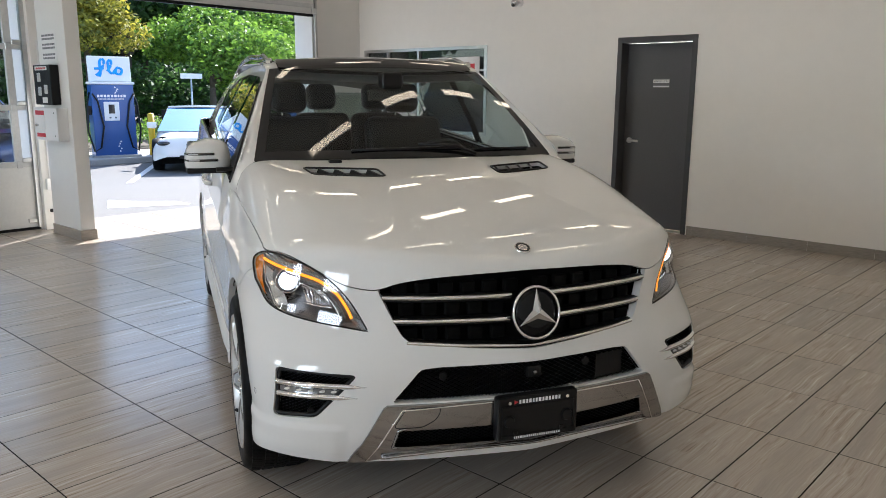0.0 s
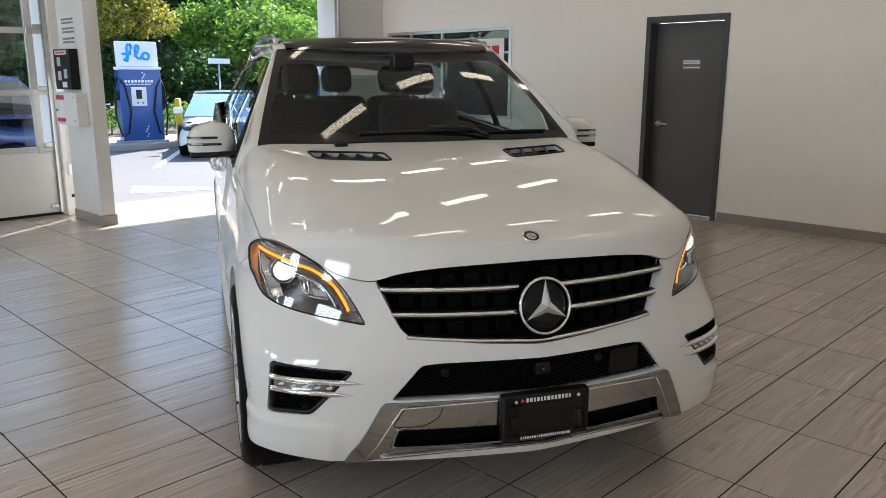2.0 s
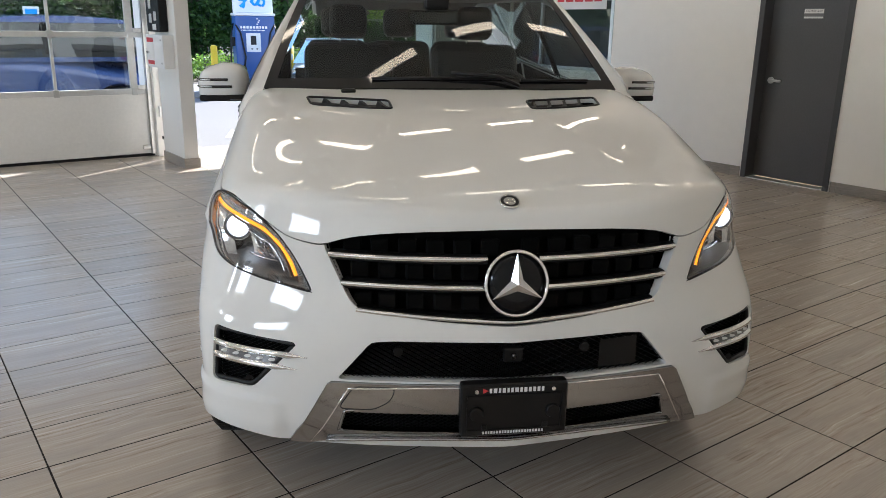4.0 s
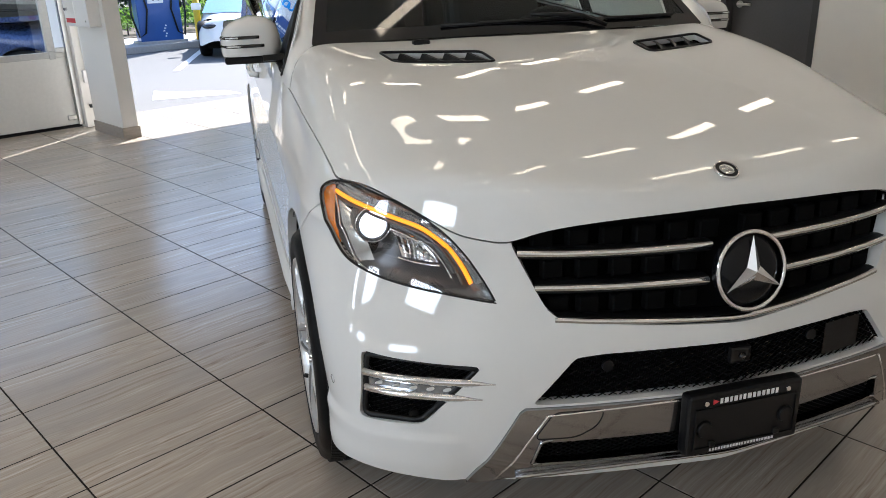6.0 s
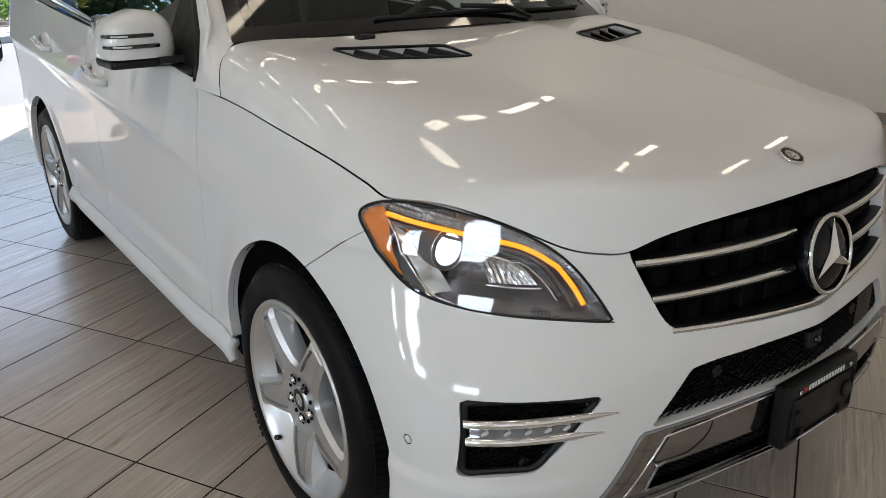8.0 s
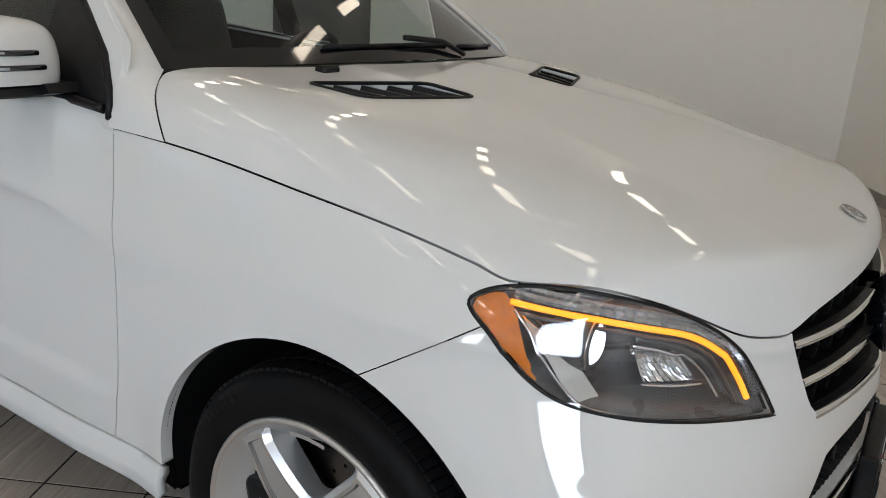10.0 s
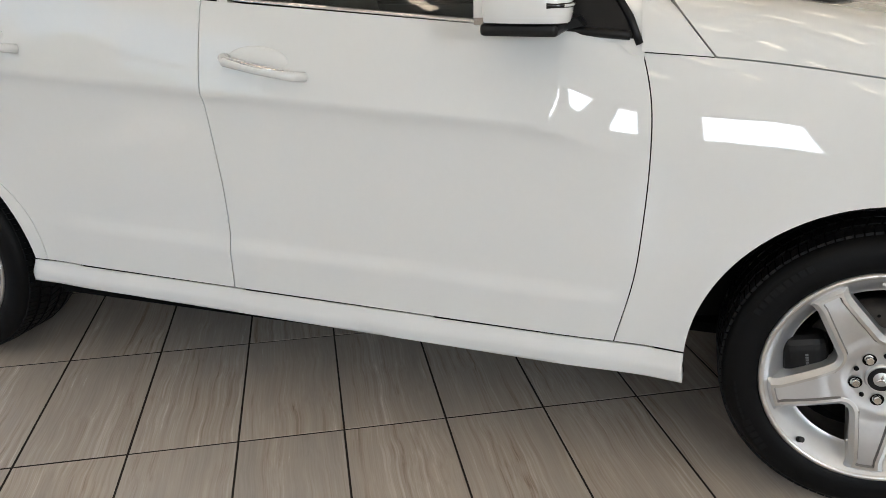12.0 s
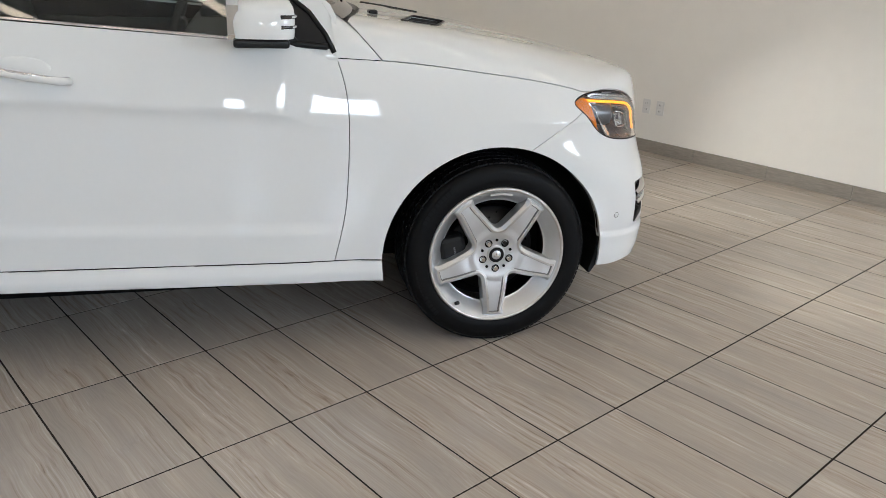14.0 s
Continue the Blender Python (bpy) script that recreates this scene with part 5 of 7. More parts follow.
Vs, Fs = cut(Vr, Fr, np.where((Vr[:, 1] > 0.3) & (Vr[:, 1] < 2.6), sill_z(Vr[:, 1]) - 0.0018 - Vr[:, 2], -1.0))
Vr, Fr = cut(Vr, Fr, np.where((Vr[:, 1] > 0.3) & (Vr[:, 1] < 2.6), Vr[:, 2] - sill_z(Vr[:, 1]) - 0.0012, 1.0))
Vf, Ff = cut(Vr, Fr, door_front(Vr[:, 2]) - 0.0016 - Vr[:, 1])
Vd, Fd = cut(Vr, Fr, Vr[:, 1] - door_front(Vr[:, 2]) - 0.0016)
Vd1, Fd1 = cut(Vd, Fd, door_mid(Vd[:, 2]) - 0.0016 - Vd[:, 1])
Vd2, Fd2 = cut(Vd, Fd, Vd[:, 1] - door_mid(Vd[:, 2]) - 0.0016)
rear_edge = lambda P: spline([0.3, 0.62, 0.8, 1.0, 1.4], [2.44, 2.52, 2.72, 2.78, 2.76], P[:, 2])
Vd3, Fd3 = cut(Vd2, Fd2, rear_edge(Vd2) - 0.0016 - Vd2[:, 1])
Vq, Fq = cut(Vd2, Fd2, Vd2[:, 1] - rear_edge(Vd2) - 0.0016)
doors = {}
for s in (1, -1):
    skin("fender", Vf, Ff, PAINT, suv, mirror=s, depth=0.03)
    doors[s, 0] = skin("front_door", Vd1, Fd1, PAINT, suv, mirror=s)
    doors[s, 1] = skin("rear_door", Vd3, Fd3, PAINT, suv, mirror=s)
    skin("rear_quarter", Vq, Fq, PAINT, suv, mirror=s, depth=0.03)
    sk = Vs + field_normal(Vs) * (0.002 + 0.026 * smooth(0.37, 0.325, Vs[:, 2] - 0.018 * (Vs[:, 1] - 0.45)))[:, None]
    Ms = np.array([s, 1.0, 1])
    md = part("sill", mesh_of("sill", sk * Ms, [f[::s] for f in Fs], SILLPAINT), SILLPAINT, suv, "white side sill").modifiers.new("thickness", "SOLIDIFY")
    md.thickness, md.offset = 0.03, -s

# chrome trim under the nose
trim = skin("chrome_bumper_trim", TRIM_V, TRIM_F, DIMMEDCHROME, suv, "bright chrome lower bumper trim", both=True, off=0.009, depth=0.03)
tube_part("tow_cover_line", nose_point(*rounded([(-0.50, 0.412), (-0.455, 0.482), (-0.335, 0.482), (-0.35, 0.44), (-0.40, 0.412)], 0.02, 8).T, 0.0093), 0.0016, BLACKPL, trim, "thin seam of the tow eye cover", 6, True)

for sg_ in (-1, 1):
    leg = [(0.470, 0.474), (0.500, 0.425), (0.545, 0.345), (0.585, 0.276)]
    tube_part("trim_ridge", nose_point(*np.array([(sg_ * x, z) for x, z in leg]).T, 0.009), 0.003, CHROME, trim, "bright raised trim edge", 8)
top = np.linspace(-0.470, 0.470, 40)
tube_part("trim_ridge", nose_point(top, 0.474 + 0.012 * (1 - (top / 0.47) ** 2), 0.009), 0.003, CHROME, trim, "bright raised trim edge", 8)
tube_part("slot_lip", nose_point(*rounded([(-0.482, 0.406), (-0.503, 0.334), (0.503, 0.334), (0.482, 0.406)], 0.008)[::1].T, 0.010), 0.004, DIMMEDCHROME, trim, "bright slot lip", 8, True)
foot = np.linspace(-0.535, 0.535, 40)
tube_part("skid_edge", nose_point(foot, 0.300 - 0.02 * (np.abs(foot) / 0.535) ** 3 + 0.014, 0.013), 0.010, DIMMEDCHROME, trim, "bright skid edge", 8, flat=0.6)


def lattice(name, poly, cell, off, mat, parent, rise=0.55, wide=0.0035, fn=nose_point):
    """A diamond mesh of thin bars on the skin, inside an outline."""
    poly = np.asarray(poly)
    lo, hi = poly.min(0), poly.max(0)
    V, F = [], []
    span = (hi[1] - lo[1]) / rise
    for sgn in (1, -1):
        for c in np.arange(lo[0] - span, hi[0] + span, cell):
            t = np.linspace(0, 1, 26)
            x = c + sgn * t * span if sgn > 0 else c + span - t * span
            z = lo[1] + t * (hi[1] - lo[1])
            ok = inside(np.stack([x, z], 1), poly) > 0.001
            for i in range(25):
                if ok[i] and ok[i + 1]:
                    k = len(V)
                    for a in (i, i + 1):
                        V += [(x[a] - wide / 2, z[a], 0.0), (x[a] - wide * 0.1, z[a], 0.004), (x[a] + wide / 2, z[a], 0.0)]
                    F += [(k, k + 3, k + 4, k + 1), (k + 1, k + 4, k + 5, k + 2)]
    V = np.array(V)
    P = fn(V[:, 0], V[:, 1], off)
    P = P + field_normal(P) * V[:, 2:3]
    return part(name, mesh_of(name, P, F, mat, False), mat, parent, "black diamond mesh")


def backing(name, poly, off, mat, parent, label="", fn=nose_point, n=(60, 14), grow=0.012):
    poly = np.asarray(poly)
    lo, hi = poly.min(0) - grow, poly.max(0) + grow
    us, vs = np.linspace(lo[0], hi[0], n[0]), np.linspace(lo[1], hi[1], n[1])
    U, W = np.meshgrid(us, vs, indexing="ij")
    V = np.stack([U.ravel(), W.ravel(), 0 * U.ravel()], 1)
    F = [(i * n[1] + j, (i + 1) * n[1] + j, (i + 1) * n[1] + j + 1, i * n[1] + j + 1) for i in range(n[0] - 1) for j in range(n[1] - 1)]
    V, F = cut(V, F, inside(V[:, :2], poly) + grow)
    return part(name, mesh_of(name, fn(V[:, 0], V[:, 1], off), F, mat), mat, parent, label)


lg = backing("lower_grille", LG, -0.035, DARKSHELL, suv, "black lower air intake")
lattice("grille_mesh", LG, 0.026, -0.018, BLACKPL, lg)
sl = backing("lower_slot", SLOT, -0.03, DARKSHELL, suv, "black slot in the chrome trim", n=(60, 8))
lattice("grille_mesh", SLOT, 0.022, -0.014, BLACKPL, sl)
patch("radar_cover", np.linspace(0.27, 0.395, 8), np.linspace(0, 1, 6), lambda u, v: nose_point(u, 0.515 + v * (0.085), -0.010), BLACKPL, lg, "smooth black sensor cover")
cam_eye = nose_point(np.array([0.0]), np.array([0.578]), -0.012)[0]
part("front_camera", box(cam_eye[0] - 0.028, cam_eye[0] + 0.028, cam_eye[1] - 0.008, cam_eye[1] + 0.02, cam_eye[2] - 0.02, cam_eye[2] + 0.022, 0.006), BLACKPL, lg)
part("camera_lens", ball((cam_eye[0], cam_eye[1] - 0.010, cam_eye[2]), 0.009), GLOSSBLACK, lg)
for x in (-0.33, 0.22):
    p = nose_point(np.array([x]), np.array([0.585]), -0.012)[0]
    part("parking_sensor", rod(p, p + Vector((0, -0.008, 0)), 0.014, n=18), BLACKPL, lg)

# plate holder, no plate in it
pl = part("plate_holder", box(-0.157, 0.157, -0.898, -0.858, 0.352, 0.512, 0.012, 3), BLACKPL, suv, "empty black plate holder with white dealer print")
part("recess_rim", slabs((-0.140, 0.140, -0.903, -0.898, 0.372, 0.376), (-0.140, -0.136, -0.903, -0.898, 0.376, 0.476), (0.136, 0.140, -0.903, -0.898, 0.376, 0.476), (-0.140, 0.140, -0.903, -0.898, 0.476, 0.480)), BLACKPL, pl)
bars("dealer_print", -0.075, 0.098, [0.486], 0.0135, 0.75, pl, WHITEINK, Matrix.Translation((0, -0.8985, 0)), 8)
part("red_flash", prism([(-0.094, 0.486), (-0.078, 0.493), (-0.094, 0.500)], -0.900, -0.8985), REDINK, pl)
bars("dealer_print", -0.093, 0.093, [0.3615], 0.0085, 0.8, pl, WHITEINK, Matrix.Translation((0, -0.8985, 0)), 9)
for x in (-0.112, 0.112):
    part("screw", rod((x, -0.898, 0.492), (x, -0.902, 0.492), 0.006), CHROME, pl)
    part("boss", rod((x, -0.898, 0.425), (x, -0.906, 0.425), 0.022, 0.018, 20), BLACKPL, pl)
    part("clip", box(x * 0.8 - 0.008, x * 0.8 + 0.008, -0.906, -0.898, 0.377, 0.392, 0.002, 1), BLACKPL, pl)

# grille with three slats and the round emblem
gr = backing("grille", GR, -0.075, DARKSHELL, suv, "black grille with three chrome-edged slats")
for s in (-1, 1):
    for zc0, zc1, xa, xb in ((0.857, 0.860, 0.075, 0.520), (0.779, 0.783, 0.085, 0.486), (0.684, 0.712, 0.0, 0.446)):
        us = np.linspace(xa, xb, 26)
        zf = lambda x: zc0 + (zc1 - zc0) * (x / xb) ** 1.4
        prof = [(-0.058, -0.014), (-0.016, -0.015), (-0.006, -0.010), (-0.004, 0.0), (-0.004, 0.009), (-0.020, 0.013), (-0.058, 0.012)]
        Vp = np.concatenate([nose_point(us, zf(us) + dz, do) for do, dz in prof])
        m = len(us)
        Vp[:, 0] *= s
        Fp = [(k * m + i, k * m + i + 1, (k + 1) * m + i + 1, (k + 1) * m + i)[::-s] for k in range(len(prof) - 1) for i in range(m - 1)]
        slat = part("slat", mesh_of("slat", Vp, Fp, BLACKPL, False), BLACKPL, gr)
        Vc = np.concatenate([nose_point(us, zf(us) + dz, do) for do, dz in ((-0.003, -0.006), (0.001, -0.005), (0.002, 0.003), (-0.001, 0.007), (-0.010, 0.009))])
        Vc[:, 0] *= s
        Fc = [(k * m + i, k * m + i + 1, (k + 1) * m + i + 1, (k + 1) * m + i)[::-s] for k in range(4) for i in range(m - 1)]
        part("chrome_edge", mesh_of("chrome_edge", Vc, Fc, CHROME), CHROME, slat, "bright chrome slat edge")
    for zc, xs in ((0.888, (0.06, 0.14, 0.22, 0.30, 0.38, 0.46)), (0.818, (0.12, 0.20, 0.28, 0.36, 0.44)), (0.735, (0.12, 0.20, 0.28, 0.36, 0.43))):
        for x in xs:
            p = nose_point(np.array([x]), np.array([zc]), -0.03)[0]
            part("louvre", box(s * p[0] - 0.026, s * p[0] + 0.026, p[1] + 0.004, p[1] + 0.03, p[2] - 0.024, p[2] + 0.022, 0.004, 1), DARKSHELL, gr)
EC = Vector((0, -0.858, 0.802))
EM = Matrix.Translation(EC) @ Matrix.Rotation(radians(-10), 4, "X")
disc = part("emblem", mesh_of("emblem", *lathe([(0.0, 0.010), (0.05, 0.008), (0.082, 0.0), (0.088, -0.02), (0.06, -0.05)], 48), EMBLEM), EMBLEM, gr, "round gloss black emblem with a chrome star", EM @ Matrix.Rotation(radians(-90), 4, "Z"))
disc.matrix_basis = EM @ Matrix(((0, 1, 0, 0), (-1, 0, 0, 0), (0, 0, 1, 0), (0, 0, 0, 1)))
ring = [(0.0875 * math.cos(i * math.pi / 32), 0.0875 * math.sin(i * math.pi / 32)) for i in range(64)]
tube_part("chrome_ring", [(0.002, a, b) for a, b in ring], 0.0055, CHROME, disc, "chrome ring", 10, True)


def star_mesh(r, hub, rise):
    V, F = [(rise, 0, 0)], []
    for k in range(3):
        g = math.pi / 2 + k * 2 * math.pi / 3
        V += [(0.001, r * math.cos(g), r * math.sin(g)), (0.0, hub * math.cos(g + math.pi / 3), hub * math.sin(g + math.pi / 3))]
    for k in range(3):
        t, n0, n1 = 1 + 2 * k, 2 + 2 * k, 2 + 2 * ((k - 1) % 3)
        F += [(0, t, n0), (0, n1, t)]
    return V, F


part("star", mesh_of("star", *star_mesh(0.083, 0.020, 0.014), CHROME, False), CHROME, disc, "chrome three-pointed star", Matrix.Translation((0.010, 0, 0)))

# round badge on the hood
bp = np.array([[0, -0.735, 1.0]])
bn = Vector(field_normal(bp)[0])
bm_ = Matrix.Translation(Vector(march(np.array([[0, -0.60, 0.75]]), np.array([[0, -0.135, 0.25]]) / 0.284, 1.0)[0]) + bn * 0.004) @ bn.to_track_quat("X", "Z").to_matrix().to_4x4()
hb = part("hood_badge", mesh_of("hood_badge", *lathe([(0.0, 0.004), (0.016, 0.0045), (0.018, 0.003), (0.026, 0.003), (0.0285, 0.005), (0.030, 0.0)], 40), CHROME), CHROME, suv, "small round chrome badge", bm_)
part("badge_field", mesh_of("badge_field", *lathe([(0.018, 0.0036), (0.026, 0.0036)], 40), GLOSSBLACK), GLOSSBLACK, hb)
part("star", mesh_of("star", *star_mesh(0.016, 0.004, 0.002), CHROME, False), CHROME, hb, "", Matrix.Translation((0.0045, 0, 0)))

# hood vents
for s in (1, -1):
    sg = np.array([s, 1, 1])
    def hood_at(x, y, off):
        O = np.stack([x, y, 0 * x + 0.8], 1)
        P = march(O, np.tile([0.0, 0, 1], (len(x), 1)), 0.8)
        return (P + field_normal(P) * off) * sg
    c = [np.array(p) for p in ((-0.60, 0.330), (-0.278, 0.222), (-0.272, 0.080), (-0.578, 0.182))]
    def quad(u, v):
        return (c[0] * (1 - u)[..., None] + c[1] * u[..., None]) * (1 - v)[..., None] + (c[3] * (1 - u)[..., None] + c[2] * u[..., None]) * v[..., None]
    U, W = np.meshgrid(np.linspace(-0.03, 1.03, 20), np.linspace(-0.06, 1.06, 8), indexing="ij")
    Q = quad(U, W).reshape(-1, 2)
    Fv = [(i * 8 + j, (i + 1) * 8 + j, (i + 1) * 8 + j + 1, i * 8 + j + 1)[::s] for i in range(19) for j in range(7)]
    vent = part("hood_vent", mesh_of("hood_vent", hood_at(Q[:, 0], Q[:, 1], -0.030), Fv, BLACKPL), BLACKPL, suv, "black hood vent with slanted fins")
    edge = hood_at(VENT[:, 0], VENT[:, 1], 0.0005)
    tube_part("vent_rim", edge, 0.0045, BLACKPL, vent, "", 8, True)
    for k in range(4):
        u = 0.17 + 0.22 * k
        pts = quad(np.array([u, u + 0.03, u + 0.10]), np.array([0.05, 0.5, 0.95]))
        lo_, hi_ = hood_at(pts[:, 0], pts[:, 1], -0.028), hood_at(pts[:, 0] + 0.012, pts[:, 1], -0.003)
        hi2 = hood_at(pts[:, 0] + 0.024, pts[:, 1], -0.004)
        Vv = np.concatenate([lo_, hi_, hi2])
        part("fin", mesh_of("fin", Vv, [(0, 1, 4, 3), (1, 2, 5, 4), (3, 4, 7, 6), (4, 5, 8, 7)], BLACKPL, False), BLACKPL, vent)

# head lamps
def lamp_curve(pts, off, s, steps=10):
    o = outline_of(pts, steps=steps, sharp=(0, len(pts) - 1))[: -steps]
    return corner_point(o[:, 0], o[:, 1], off, s)


for s in (-1, 1):
    M = np.array([-s, 1.0, 1])
    lens = skin("head_lamp", HEAD_V, HEAD_F, CLEARLENS, suv, "clear head lamp, xenon and amber guide lit", depth=0.006, mirror=-s)
    lens.visible_shadow = False
    hn = field_normal(HEAD_V)
    g = HEAD_V[:, 1]
    deep = 0.018 + 0.069 * smooth(0.0, 0.07, inside(nosewise(HEAD_V), HL))
    Vh = HEAD_V - hn * deep[:, None]
    part("housing", mesh_of("housing", Vh * M, [f[:: -s] for f in HEAD_F], LAMPGREY), LAMPGREY, lens, "dark grey lamp housing")
    rim = corner_point(HL[:, 0] / 0.0157, HL[:, 1], -0.003, s)
    tube_part("lamp_seal", rim, 0.0036, BLACKPL, lens, "black rubber lamp seal", 8, True)
    drl = ((77.0, 0.947), (70.5, 0.936), (62.5, 0.919), (57.5, 0.904), (53.4, 0.872), (50.6, 0.826), (48.8, 0.786))
    tube_part("amber_guide", lamp_curve(drl, -0.012, s), 0.0052, AMBERLIT, lens, "glowing amber light guide", 8)
    # faceted clear band over the guide
    dc = np.array(drl)
    def band(u, v):
        g_ = np.interp(u, np.linspace(0, 1, len(dc)), dc[:, 0])
        z_ = np.interp(u, np.linspace(0, 1, len(dc)), dc[:, 1])
        k = smooth(0.5, 0.9, u)
        g2 = g_ - (0.35 + 2.6 * v) * k - 0.3
        z2 = z_ + (0.007 + 0.020 * v) * (1 - 0.55 * k)
        P = corner_point(g2.ravel(), z2.ravel(), 0.0, s)
        M_ = P * np.array([-s, 1, 1])
        n_ = field_normal(M_) * np.array([-s, 1, 1])
        i_ = np.round(u.ravel() * 84).astype(int) % 2
        return (P - n_ * (0.005 + 0.004 * i_ + 0.003 * (np.round(v.ravel() * 4) % 2))[:, None]).reshape(*u.shape, 3)
    cb = patch("clear_band", np.linspace(0.0, 1, 85), np.linspace(0, 1, 5), band, CLEARBAND, lens, "clear ribbed band")
    cb.data.polygons.foreach_set("use_smooth", np.zeros(len(cb.data.polygons), dtype=bool))
    below = tuple((a - 0.2, z - 0.014) for a, z in drl[:4]) + tuple((a + 1.3, z - 0.006) for a, z in drl[4:])
    tube_part("lamp_trim", lamp_curve(below, -0.020, s), 0.004, LAMPGREY, lens, "", 8)
    # amber side reflector along the outer and lower edge
    qh = nosewise(HEAD_V)
    gg = qh[:, 0] / 0.0157
    line = spline([62, 66, 68.9, 74.5, 76, 80], [0.752, 0.766, 0.783, 0.866, 0.925, 0.955], gg)
    dr = np.minimum(np.minimum(line - HEAD_V[:, 2], gg * 0.0157 - 63.0 * 0.0157), inside(qh, HL) - 0.004)
    Va, Fa = cut(HEAD_V - hn * 0.010, HEAD_F, dr)
    part("amber_reflector", mesh_of("amber_reflector", Va * M, [f[:: -s] for f in Fa], AMBER), AMBER, lens, "amber side reflector")
    bez = ((76.5, 0.936), (74.6, 0.905), (73.2, 0.866), (69.5, 0.805), (65.5, 0.786))
    tube_part("chrome_bezel", lamp_curve(bez, -0.012, s), 0.003, REFLECTOR, lens, "", 8)
    pc = Vector((s * 0.797, -0.468, 0.882))
    pr = part("projector", mesh_of("projector", *lathe([(0.033, 0.000), (0.036, 0.008), (0.041, 0.005), (0.045, -0.006), (0.047, -0.06)], 36), LAMPGREY), LAMPGREY, lens, "dark projector barrel", Matrix.Translation(pc) @ Matrix(((0, 1, 0, 0), (-1, 0, 0, 0), (0, 0, 1, 0), (0, 0, 0, 1))))
    part("xenon_lens", ball((0, 0, 0), 0.034, squash=(0.45, 1, 1), n=24), XENON, pr, "bright xenon lens")
    tube_part("chrome_ring", [(0.004, 0.0435 * math.cos(g_), 0.0435 * math.sin(g_)) for g_ in np.linspace(0, 2 * math.pi, 36, endpoint=False)], 0.0018, REFLECTOR, pr, "chrome lens ring", 8, True)

    def lamp_sheet(name, quad, n, mat, depth, label="", soft=True):
        """A sheet inside the lamp spanned by four places on the lens, sunk by a depth."""
        q4 = np.array(quad)

        def fn(u, v):
            gz = (q4[0] * ((1 - u) * (1 - v))[..., None] + q4[1] * (u * (1 - v))[..., None] + q4[2] * (u * v)[..., None] + q4[3] * ((1 - u) * v)[..., None]).reshape(-1, 2)
            P = corner_point(gz[:, 0], gz[:, 1], 0.0, s)
            n_ = field_normal(P * np.array([-s, 1, 1])) * np.array([-s, 1, 1])
            return (P - n_ * depth(u, v).ravel()[:, None]).reshape(*u.shape, 3)
        ob = patch(name, np.linspace(0, 1, n[0]), np.linspace(0, 1, n[1]), fn, mat, lens, label)
        if not soft:
            ob.data.polygons.foreach_set("use_smooth", np.zeros(len(ob.data.polygons), dtype=bool))
        return ob
    # bright side bezel, dark surround of the lens, fluted high beam bowl and fins
    lamp_sheet("side_bezel", ((75.6, 0.930), (73.6, 0.922), (66.0, 0.800), (69.2, 0.788)), (5, 14), REFLECTOR, lambda u, v: 0.015 + 0.018 * u, "bright side bezel")
    lamp_sheet("side_bezel", ((69.2, 0.788), (66.0, 0.800), (62.0, 0.800), (62.5, 0.781)), (5, 8), REFLECTOR, lambda u, v: 0.015 + 0.02 * u + 0.01 * v, "bright lower bezel")
    lamp_sheet("lens_surround", ((73.4, 0.921), (69.3, 0.921), (67.5, 0.815), (66.8, 0.802)), (6, 14), GLOSSBLACK, lambda u, v: 0.032 + 0.03 * u, "gloss black lens surround")
    lamp_sheet("high_beam_bowl", ((63.6, 0.884), (58.3, 0.872), (54.8, 0.822), (61.6, 0.826)), (17, 9), REFLECTOR, lambda u, v: 0.040 + 0.022 * np.sin(np.pi * v) * np.sin(np.pi * u) + 0.004 * (np.round(u * 16) % 2), "fluted high beam bowl", False)
    lamp_sheet("lamp_step", ((66.0, 0.812), (50.5, 0.792), (48.6, 0.774), (63.0, 0.781)), (20, 7), LAMPGREY, lambda u, v: 0.055 - 0.035 * v, "dark lower step")
    fin = ((63.2, 0.902), (59.8, 0.892), (56.5, 0.872), (53.8, 0.840), (51.8, 0.803))
    tube_part("lamp_fin", lamp_curve(fin, -0.026, s), 0.006, LAMPGREY, lens, "", 8)
    tube_part("lamp_fin", lamp_curve(tuple((a_ + 0.3, z_ - 0.012) for a_, z_ in fin), -0.030, s), 0.0035, REFLECTOR, lens, "", 8)
    tube_part("lamp_fin", lamp_curve(((62.0, 0.824), (58.0, 0.819), (54.2, 0.818)), -0.032, s), 0.003, REFLECTOR, lens, "", 8)
    spot = bpy.data.lights.new("xenon_beam", "SPOT")
    spot.energy, spot.spot_size, spot.spot_blend, spot.shadow_soft_size, spot.color = 13.0, radians(64), 0.9, 0.01, (1.0, 0.93, 0.80)
    lo_ = new("xenon_beam", spot)
    eye = Vector((s * 0.790, -0.575, 0.880))
    lo_.matrix_world = look(CAR @ eye, CAR @ (eye + Vector((0, -1, -0.40))))

